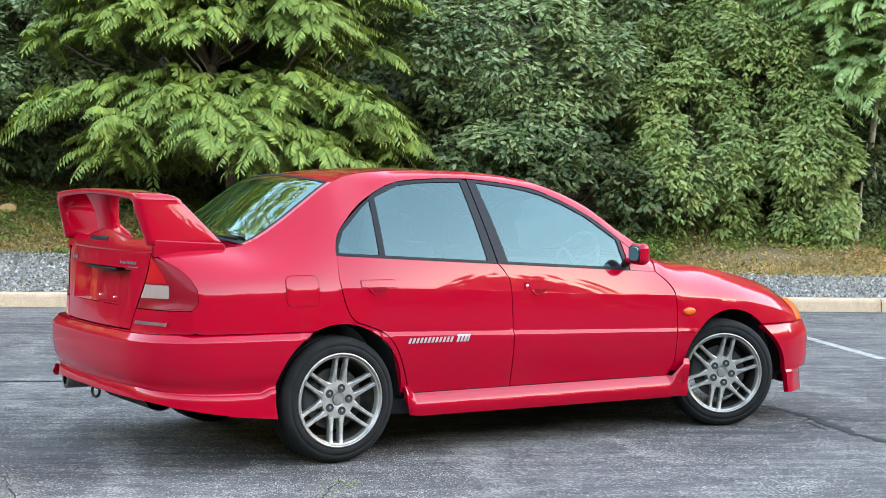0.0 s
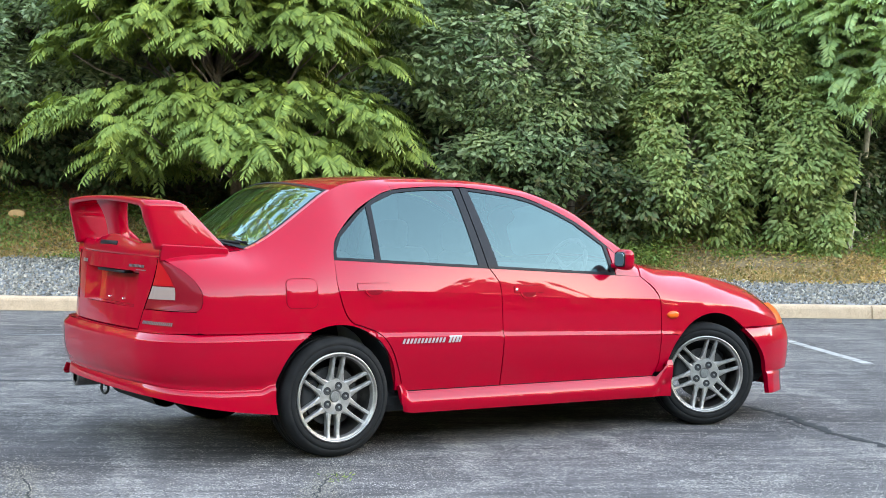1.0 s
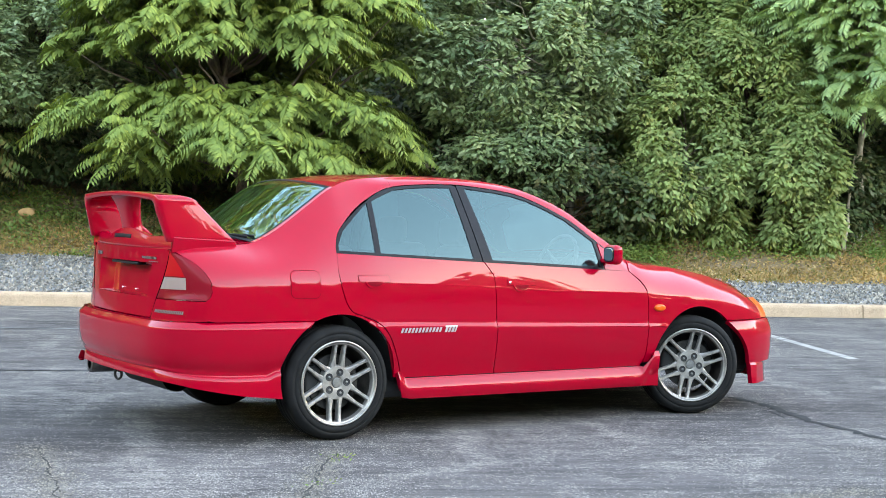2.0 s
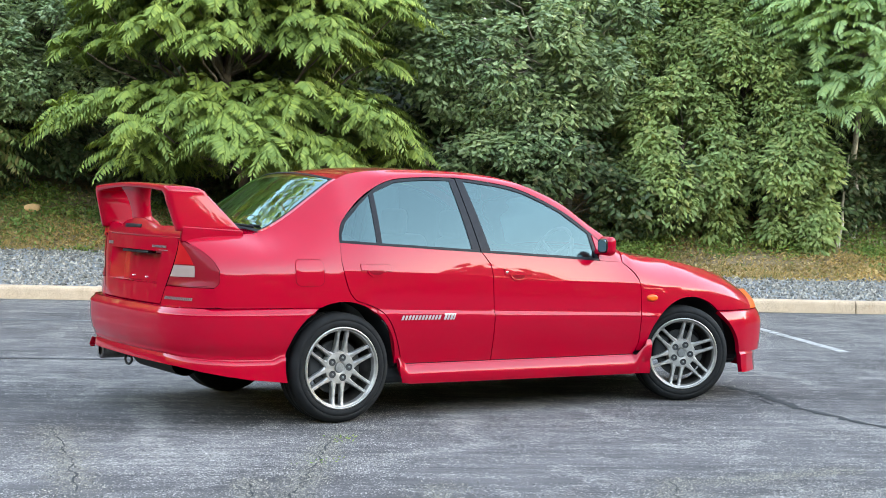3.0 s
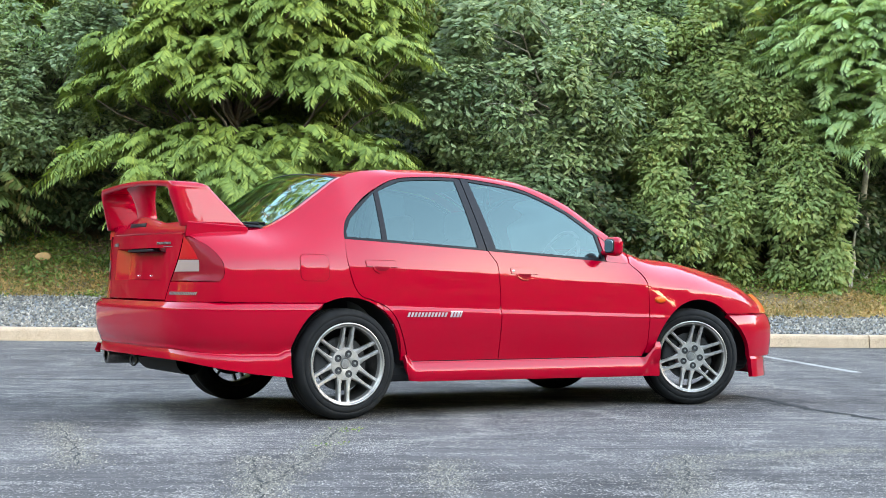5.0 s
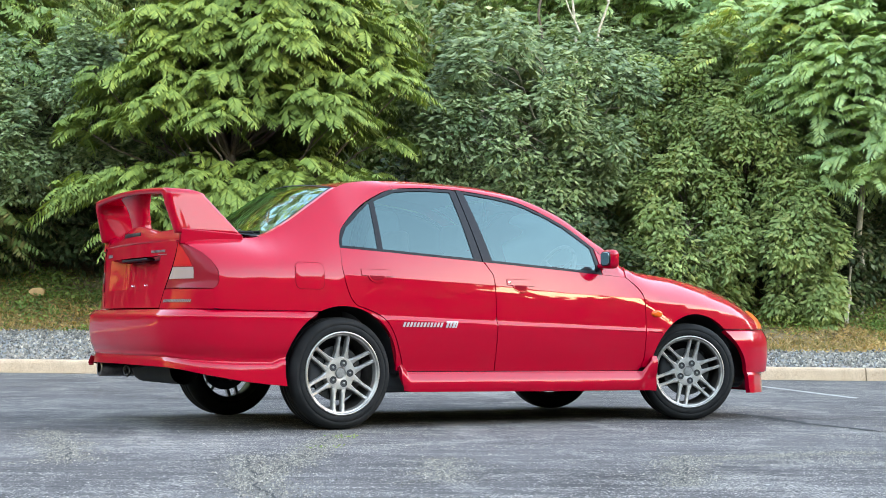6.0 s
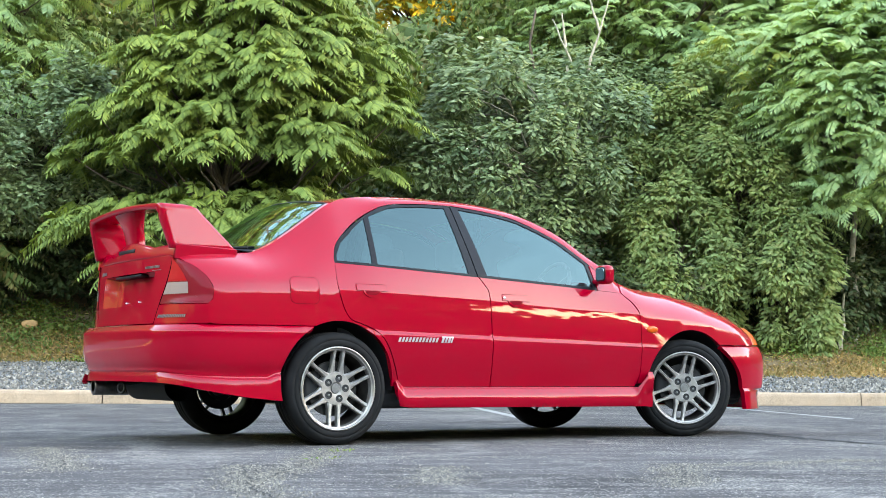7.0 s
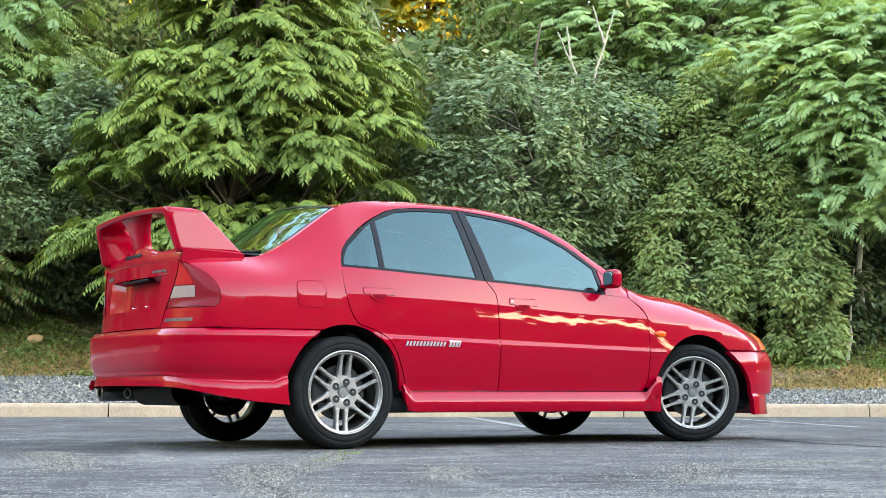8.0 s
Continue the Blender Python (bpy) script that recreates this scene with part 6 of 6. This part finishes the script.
# undergrowth; from the second on, hollow shade is put into the leaf colour
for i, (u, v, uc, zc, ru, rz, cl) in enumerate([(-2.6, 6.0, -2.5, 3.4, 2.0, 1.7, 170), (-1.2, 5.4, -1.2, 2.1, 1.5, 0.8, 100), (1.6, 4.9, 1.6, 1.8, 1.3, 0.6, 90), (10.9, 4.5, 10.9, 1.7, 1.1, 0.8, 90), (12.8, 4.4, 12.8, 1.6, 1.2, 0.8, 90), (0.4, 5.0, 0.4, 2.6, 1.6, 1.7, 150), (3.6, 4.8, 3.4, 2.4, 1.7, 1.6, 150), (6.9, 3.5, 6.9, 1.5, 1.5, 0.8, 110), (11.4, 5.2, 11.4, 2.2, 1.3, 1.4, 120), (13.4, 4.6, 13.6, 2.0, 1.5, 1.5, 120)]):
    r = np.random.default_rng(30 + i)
    leafy("shrub", "grey-green shrub high on the bank" if i == 0 else "shrub under the thicket, its leaves coloured as dark as the shade", "bush", u, v, zc + 0.8, (uc, v, zc), (ru, 0.8, rz), cl, 60, M_LEAF_GREY if i == 0 else M_LEAF_SHADED, r, 0.115, 0.5, 0.5, 0.24, 0.04, group="undergrowth shrubs")
# yellow tree that the last sun reaches
r = np.random.default_rng(41)
sumac("sumac_tree", "yellow tree top beyond the thicket in the last sun", 6.3, 22.0, 12.5, (6.2, 22.0, 12.0), (2.2, 1.5, 2.7), 340, 8, M_LEAF_YELLOW, r, 0.7, 9, 0.2, 0.12)
r = np.random.default_rng(42)
sumac("sumac_tree", "yellow tree top beyond the thicket in the last sun", -1.3, 22.0, 12.5, (-1.4, 22.0, 11.8), (1.1, 1.0, 1.9), 60, 8, M_LEAF_YELLOW, r, 0.7, 9, 0.2, 0.12)


def thin_tops(c):
    """Leaves out the growth in two low gaps of the tree line."""
    u, v, z = c[:, 0], c[:, 1], c[:, 2]
    k = (v - 3) / 19
    wob = 0.15 * np.sin(z * 3) + 0.15 * np.sin(z * 7 + u)
    first = (u > 4.1 + 0.8 * k + wob) & (u < 5.45 + 2.1 * k + wob) & (z > 5.2 + 0.25 * (v - 3) + wob)
    second = (u > 0.85 - 2.6 * k + wob) & (u < 1.15 - 2.0 * k + wob) & (z > 5.45 + 0.26 * (v - 3) + wob)
    return ~(first | second)


def wood_mass():
    """The thicket's far foliage, too deep to tell apart."""
    r = np.random.default_rng(50)
    n = 2900
    u = r.uniform(-9, 20, n)
    v = r.uniform(6.6, 8.2, n) + 0.5 * np.sin(u * 1.3)
    top = 7.6 + 1.2 * np.sin(u * 0.9 + 1) + 0.8 * np.sin(u * 2.3)
    z = 1.2 + (top - 1.2) * r.uniform(0, 1, n) ** 0.85
    c = np.stack([u, v, z], 1)
    c = c[thin_tops(c)]
    per = 44
    m = len(c) * per
    pos = np.repeat(c, per, 0) + r.normal(0, 0.26, (m, 3))
    along = unit(r.normal(0, 0.7, (m, 3)) - [0, 0, 0.5])
    face = unit(r.normal(0, 0.5, (m, 3)) + [0, -0.6, 0.7])
    L = 0.13 * r.uniform(0.6, 1.4, m)
    ob = leaf_mesh("thicket", kframe(pos), kdir(along), kdir(face), L, L * 0.55, M_LEAF_DARK)
    tagged(ob, "deep thicket of dark leaves filling the wooded bank", "thicket", kind="stuff")


def wood_back():
    """Denser growth behind it that closes the view, running on along the lot to both sides."""
    r = np.random.default_rng(52)
    rows = []
    for n, u0, u1, v0, v1, top, size in ((84000, -16, 26, 9.2, 11.5, 15.5, 0.46), (46000, -75, -10, 6.0, 10.5, 14.5, 0.75), (16000, 20, 80, 6.0, 10.5, 12.5, 0.75)):
        u, v = r.uniform(u0, u1, n), r.uniform(v0, v1, n)
        t = top + 0.9 * np.sin(u * 0.8 + 2) + 0.5 * np.sin(u * 2.1)
        z = 0.3 + (t - 0.3) * r.uniform(0, 1, n)
        rows.append(np.stack([u, v, z, size * r.uniform(0.6, 1.4, n)], 1))
    c = np.concatenate(rows)
    c = c[thin_tops(c)]
    m = len(c)
    along = unit(r.normal(0, 0.7, (m, 3)) - [0, 0, 0.5])
    face = unit(r.normal(0, 0.6, (m, 3)) + [0, -0.7, 0.6])
    ob = leaf_mesh("far_thicket", kframe(c[:, :3]), kdir(along), kdir(face), c[:, 3], c[:, 3] * 0.7, M_LEAF_DARK)
    tagged(ob, "dense dark growth behind the thicket", "thicket", kind="stuff")
    # low growth added out of view so the boot lid mirrors something dark
    n = 24000
    u, v = r.uniform(-45, -6, n), r.uniform(2.8, 6.5, n)
    c = np.stack([u, v, 0.2 + (4.8 + 0.9 * np.sin(u * 0.8 + 2) + 0.5 * np.sin(u * 2.1)) * r.uniform(0, 1, n)], 1)
    L = 0.42 * r.uniform(0.6, 1.4, n)
    ob = leaf_mesh("undergrowth", kframe(c), kdir(unit(r.normal(0, 0.7, (n, 3)) - [0, 0, 0.5])), kdir(unit(r.normal(0, 0.6, (n, 3)) + [0, -0.7, 0.6])), L, L * 0.7, M_LEAF_SHADED)
    tagged(ob, "unseen dark growth by the kerb, added for the boot lid's reflection", "thicket", kind="stuff")


wood_mass()
wood_back()


def backing():
    """Dense dark growth at the back of the thicket and the far trees round the lot, uneven sheets of foliage clumps."""
    r = np.random.default_rng(51)
    # far trees all round, seen only as reflections and as what hides the low sun
    n = 62000
    ang = r.uniform(math.radians(-235), math.radians(75), n)
    dist = r.uniform(52, 66, n)
    h = 15.2 + 0.5 * np.sin(ang * 9) + 0.4 * np.sin(ang * 23 + 1)
    z = h * r.uniform(0, 1, n)
    # on one stretch the evening glow shows between low growth and the crowns above it
    way = (90 - np.degrees(ang)) % 360
    gap = np.clip((way - 134) / 3, 0, 1) * np.clip((152 - way) / 6, 0, 1)
    z[np.abs(z - 8.0 - 0.4 * np.sin(way * 1.7)) < 2.5 * gap] = 0.5
    pos = np.stack([dist * np.cos(ang), dist * np.sin(ang), z], 1)
    keep = ((pos[:, :2] - np.array(K0)[:2]) @ np.array(KV)[:2]) < 3
    pos = pos[keep]
    m = 5
    pos = np.repeat(pos, m, 0) + r.normal(0, 0.9, (len(pos) * m, 3))
    along = unit(r.normal(0, 1, pos.shape))
    face = unit(-pos * [1, 1, 0] + r.normal(0, 12, pos.shape))
    L = r.uniform(0.7, 1.5, len(pos))
    ob = leaf_mesh("far_trees", pos, along, face, L, L * 0.75, M_LEAF_DARK)
    tagged(ob, "distant dark trees round the far side of the lot", "trees", kind="stuff")


backing()


def grass_bank():
    r = np.random.default_rng(60)
    n = 70000
    u = r.uniform(-5, 16, n)
    start = np.array([gravel_end(a) for a in u])
    v = start + (5.2 - start) * r.beta(1.0, 1.5, n)
    keep = (np.sin(u * 2.1 + v) + np.sin(u * 0.8 - v * 3) + r.normal(0, 1.0, n)) > -1.0
    u, v = u[keep], v[keep]
    n = len(u)
    z = np.array([bank_z(a, b) for a, b in zip(u, v)])
    pos = np.stack([u, v, z], 1)
    along = unit(r.normal(0, 0.8, (n, 3)) * [1, 1, 0.2] + [0, -0.2, 0.55])
    face = unit(r.normal(0, 0.6, (n, 3)) + [0, -0.8, 0.5])
    L = r.uniform(0.03, 0.11, n)
    ob = leaf_mesh("grass", kframe(pos), kdir(along), kdir(face), L, 0.012 + 0.06 * L, M_GRASS, None, 0.1)
    tagged(ob, "dry yellow-green grass and weeds on the bank", "grass", kind="stuff")


grass_bank()


def bank_cover(name, label, category, mat, n, rows, size, ratio, tilt, seed):
    """Small leaves scattered over the bank in patches: rows of (u, v, spread u, spread v, height)."""
    r = np.random.default_rng(seed)
    rows = np.array(rows)
    pick = rows[r.integers(0, len(rows), n)]
    u, v = r.normal(pick[:, 0], pick[:, 2]), r.normal(pick[:, 1], pick[:, 3])
    keep = v > np.array([gravel_end(a) for a in u]) - 0.15
    u, v, h = u[keep], v[keep], pick[keep, 4]
    n = len(u)
    z = np.array([bank_z(a, b) for a, b in zip(u, v)]) + 0.008 + h * r.uniform(0, 1, n) ** 1.5
    along = unit(r.normal(0, 1, (n, 3)) * [1, 1, tilt])
    face = unit(r.normal(0, tilt, (n, 3)) + [0, -0.2, 1])
    L = size * r.uniform(0.5, 1.4, n)
    ob = leaf_mesh(name, kframe(np.stack([u, v, z], 1)), kdir(along), kdir(face), L, L * ratio, mat, None, 0.15)
    tagged(ob, label, category, kind="stuff")


PR = np.random.default_rng(62)
bank_cover("bank_weeds", "low yellow-green weeds at the edge of the hollow", "weeds", M_WEED, 46000,
           [(a, b + PR.normal(0, 0.3), 0.22, 0.16, 0.16) for a, b in zip(PR.uniform(-4, 7, 44), PR.uniform(4.1, 4.9, 44))] + [(a, 2.9 + PR.normal(0, 0.4), 0.16, 0.12, 0.10) for a in PR.uniform(-4, 14, 26)] + [(a, b, 0.25, 0.2, 0.08) for a, b in zip(PR.uniform(-4, 2.2, 40), PR.uniform(3.2, 4.6, 40))] + [(a, b, 0.22, 0.15, 0.22) for a, b in zip(PR.uniform(6.4, 8.2, 22), PR.uniform(2.7, 3.4, 22))] + [(a, b, 0.3, 0.2, 0.20) for a, b in zip(PR.uniform(7.5, 13.5, 36), PR.uniform(3.2, 4.3, 36))], 0.055, 0.5, 0.6, 63)
bank_cover("leaf_litter", "dry brown fallen leaves on the bank", "litter", M_LITTER, 22000,
           [(a, gravel_end(a) + b, 0.5, 0.3, 0.02) for a, b in zip(PR.uniform(-4.5, 15, 90), PR.uniform(0.1, 1.7, 90))], 0.05, 0.55, 0.3, 64)


def gravel_stones():
    r = np.random.default_rng(61)
    n = 34000
    u = r.uniform(-4, 15, n)
    v = 0.2 + r.beta(1.0, 1.05, n) * 2.8
    keep = v < np.array([gravel_end(a) for a in u]) + r.normal(0, 0.12, n)
    u, v = u[keep], v[keep]
    n = len(u)
    base = np.array([(1, 0, 0), (-1, 0, 0), (0, 1, 0), (0, -1, 0), (0, 0, 1), (0, 0, -1.0)])
    tri = np.array([(0, 2, 4), (2, 1, 4), (1, 3, 4), (3, 0, 4), (2, 0, 5), (1, 2, 5), (3, 1, 5), (0, 3, 5)])
    size = r.uniform(0.008, 0.026, n)
    z = np.array([bank_z(a, b) + 0.02 for a, b in zip(u, v)]) + size * 0.3
    c = kframe(np.stack([u, v, z], 1))
    p = base[None] * size[:, None, None] * r.uniform(0.6, 1.2, (n, 6, 1)) + r.normal(0, 0.25, (n, 6, 3)) * size[:, None, None] + c[:, None]
    f = (tri[None] + np.arange(n)[:, None, None] * 6).reshape(-1, 3)
    me = bpy.data.meshes.new("gravel")
    me.from_pydata(p.reshape(-1, 3).tolist(), [], f.tolist())
    me.materials.append(M_GRAVEL)
    tagged(new("gravel", me), "loose grey crushed stones along the kerb", "gravel", kind="stuff")


gravel_stones()


CRUMBLED = ((-2.73, -0.37, -2.91, -1.24), (-2.91, -1.24, -3.15, -2.1), (-2.43, -2.2, -2.83, -3.15), (-2.83, -3.15, -3.1, -4.0), (-2.18, -2.25, -2.75, -3.0),
            (-1.44, -1.14, -1.83, -1.71), (-1.83, -1.71, -2.18, -2.25), (-0.70, -2.95, -1.46, -3.85), (-1.72, -2.6, -2.2, -3.4), (-0.55, -3.05, 0.3, -3.1))


def grit():
    """Pale stones standing out of the worn asphalt, thick in patches and along old seams."""
    r = np.random.default_rng(66)
    n = 640000
    x, y = r.uniform(-6.6, 3.4, n), -5.6 + 6.2 * r.beta(1.0, 1.2, n)

    def field(a, b, turn=0.47):
        c, s = math.cos(turn), math.sin(turn)
        u, v = a * c - b * s, a * s + b * c
        f = 0.9 * noise.noise((u * 0.35, v * 0.9, 1.0)) + 0.8 * noise.noise((u * 1.1, v * 2.4, 5.0)) + 0.6 * noise.noise((u * 3.1, v * 6.5, 9.0))
        seam = abs(noise.noise((a * 0.9, b * 0.35, 3.0)))
        f += 0.5 * max(0.0, 1 - seam / 0.05) * (noise.noise((a, b, 7.0)) > -0.05)
        # crumbling joints that run out from under the car
        gap = min(near_line(a, b, *j) for j in CRUMBLED) + 0.07 * noise.noise((a * 5, b * 5, 2.0))
        return f + 1.3 * max(0.0, 1 - gap / 0.15) * (0.75 + 0.6 * noise.noise((a * 3, b * 3, 4.0)))

    def near_line(a, b, x0, y0, x1, y1):
        dx, dy = x1 - x0, y1 - y0
        k = min(1.0, max(0.0, ((a - x0) * dx + (b - y0) * dy) / (dx * dx + dy * dy)))
        return math.hypot(a - x0 - k * dx, b - y0 - k * dy)
    f = np.array([field(a, b) for a, b in zip(x, y)])
    keep = r.uniform(0, 1, n) < np.clip(0.03 + 0.70 * np.clip(f + 0.05, 0, 1.3) ** 1.4, 0, 0.95)
    x, y = x[keep], y[keep]
    n = len(x)
    base = np.array([(1, 0, 0), (-0.5, 0.87, 0), (-0.5, -0.87, 0), (0, 0, 1.0)])
    tri = np.array([(0, 1, 3), (1, 2, 3), (2, 0, 3)])
    size = r.uniform(0.0012, 0.0034, n) * (1 + 0.5 * (r.uniform(0, 1, n) > 0.93))
    turn = r.uniform(0, 6.3, n)
    p = base[None] * size[:, None, None] * r.uniform(0.7, 1.3, (n, 4, 1))
    q = p.copy()
    q[:, :, 0] = p[:, :, 0] * np.cos(turn)[:, None] - p[:, :, 1] * np.sin(turn)[:, None]
    q[:, :, 1] = p[:, :, 0] * np.sin(turn)[:, None] + p[:, :, 1] * np.cos(turn)[:, None]
    q[:, 3, :2] += r.normal(0, 0.3, (n, 2)) * size[:, None]
    q[:, 3, 2] *= 0.75
    q += np.stack([x, y, np.full(n, 0.0004)], 1)[:, None]
    f = (tri[None] + np.arange(n)[:, None, None] * 4).reshape(-1, 3)
    me = bpy.data.meshes.new("grit")
    me.vertices.add(n * 4)
    me.vertices.foreach_set("co", q.reshape(-1))
    me.loops.add(n * 9)
    me.loops.foreach_set("vertex_index", f.reshape(-1).astype(np.int32))
    me.polygons.add(n * 3)
    me.polygons.foreach_set("loop_start", np.arange(0, n * 9, 3, dtype=np.int32))
    me.polygons.foreach_set("loop_total", np.full(n * 3, 3, dtype=np.int32))
    me.update(calc_edges=True)
    me.materials.append(M_GRIT)
    tagged(new("grit", me), "pale stones standing out of worn asphalt", "grit", kind="stuff")


grit()


def crumbs():
    """Broken stones lying loose along the crumbling joints of the asphalt."""
    r = np.random.default_rng(67)
    P = []
    for x0, y0, x1, y1 in CRUMBLED:
        n = int(2300 * math.hypot(x1 - x0, y1 - y0))
        k = r.uniform(-0.05, 1.05, n)
        wide = 0.035 + 0.05 * np.abs(np.sin(k * 7 + x0 * 5)) * r.uniform(0.5, 1.5)
        P.append(np.stack([x0 + (x1 - x0) * k + r.normal(0, 1, n) * wide + 0.03 * np.sin(k * 17), y0 + (y1 - y0) * k + r.normal(0, 0.05, n), np.zeros(n)], 1))
    P = np.concatenate(P)
    n = len(P)
    base = np.array([(1, 0, 0), (-1, 0, 0), (0, 1, 0), (0, -1, 0), (0, 0, 1.0)])
    tri = np.array([(0, 2, 4), (2, 1, 4), (1, 3, 4), (3, 0, 4)])
    size = 0.0016 + 0.0045 * r.uniform(0, 1, n) ** 2.5
    q = (base[None] * r.uniform(0.6, 1.2, (n, 5, 1)) + r.normal(0, 0.25, (n, 5, 3)) * [1, 1, 0.3]) * size[:, None, None]
    q[:, :4, 2] = 0
    q += P[:, None] + [0, 0, 0.0006]
    me = bpy.data.meshes.new("crumbs")
    me.from_pydata(q.reshape(-1, 3).tolist(), [], (tri[None] + np.arange(n)[:, None, None] * 5).reshape(-1, 3).tolist())
    me.materials.append(M_CRUMBS)
    tagged(new("crumbs", me), "pale broken stones along crumbling asphalt joints", "grit", kind="stuff")


crumbs()
for i, (x0, y0, x1, y1) in enumerate(CRUMBLED[:8]):
    strip("crack", wander([(x0, y0), ((x0 + x1) / 2, (y0 + y1) / 2), (x1, y1)], 0.05, 0.022, 90 + i), 0.007, 0.003, M_CRACK, "thin broken crack in the asphalt", "crack", 1.0, 110 + i)

# cut log end, bare sticks and weeds
bm = bmesh.new()
lathe(bm, [(0.0005, -0.10), (0.10, -0.10), (0.112, -0.092), (0.118, 0.0), (0.115, 0.16), (0.0005, 0.16)], 20)
for v in bm.verts:
    v.co += Vector(noise.noise_vector(v.co * 9)) * 0.008
    v.co.z *= 0.55
stump = tagged(bm_ob("cut_log", bm, M_STUMP, None, True), "pale cut end of a log lying on the bank", "log")
stump.matrix_world = Matrix.Translation(lot(-0.69, 4.2, bank_z(-0.69, 4.2) + 0.065)) @ Matrix.Rotation(math.atan2(KV.y, KV.x) - math.pi / 2, 4, 'Z')


def bare_stick(u, v, points, r0, label, seed):
    rng = np.random.default_rng(seed)
    bm = bmesh.new()
    base = lot(u, v, bank_z(u, v) - 0.05)
    for k, (a, b) in enumerate(points):
        tube(bm, bent(lot(*a), lot(*b), rng, 7, 0.0, 0.022), r0 * (1 if k == 0 else 0.5), r0 * (0.45 if k == 0 else 0.2), 7)
    bm.transform(Matrix.Translation(-base))
    ob = bm_ob("bare_branch", bm, M_BARK_PALE, None, True)
    ob.location = base
    tagged(ob, label, "branch")


bare_stick(11.12, 3.5, [((11.12, 3.5, 0.70), (11.28, 3.6, 2.15)), ((11.10, 3.5, 0.75), (10.95, 3.5, 1.45)), ((11.0, 3.5, 0.75), (11.08, 3.45, 1.25))], 0.026, "pale bare stems at the foot of the bush", 71)
bare_stick(7.2, 4.3, [((7.20, 4.3, 0.9), (7.28, 3.3, 4.7)), ((7.27, 3.3, 4.6), (7.62, 3.2, 5.85)), ((7.25, 3.32, 4.5), (6.78, 3.2, 5.5)), ((7.48, 3.24, 5.35), (7.30, 3.2, 5.9)), ((6.98, 3.25, 5.1), (6.92, 3.2, 5.6))], 0.045, "pale forked bare branches above the thicket", 72)
bare_stick(10.4, 4.3, [((10.42, 4.3, 1.4), (10.35, 4.4, 4.3)), ((10.36, 4.4, 4.1), (9.95, 4.4, 5.1)), ((10.36, 4.4, 3.9), (10.65, 4.4, 5.3))], 0.022, "thin tan stems of a sapling", 73)


def weeds(places, label, seed):
    rng = np.random.default_rng(seed)
    for x, y, n, spread in places:
        p = np.stack([rng.normal(x, spread, n), rng.normal(y, spread * 0.6, n), np.full(n, 0.001)], 1)
        a = unit(rng.normal(0, 0.8, (n, 3)) * [1, 1, 0.2] + [0, 0, 0.5])
        f = unit(rng.normal(0, 0.5, (n, 3)) + [0, -0.6, 0.8])
        L = rng.uniform(0.008, 0.028, n)
        ob = leaf_mesh("weed", p - np.array([x, y, 0]), a, f, L, L * 0.3, M_WEED)
        ob.location = (x, y, 0)
        tagged(ob, label, "weed", kind="stuff")


weeds([(-1.49, -1.27, 26, 0.05), (-1.89, -1.86, 22, 0.06), (-1.55, -1.38, 10, 0.04)], "tiny green weeds growing from a crack in the asphalt", 74)
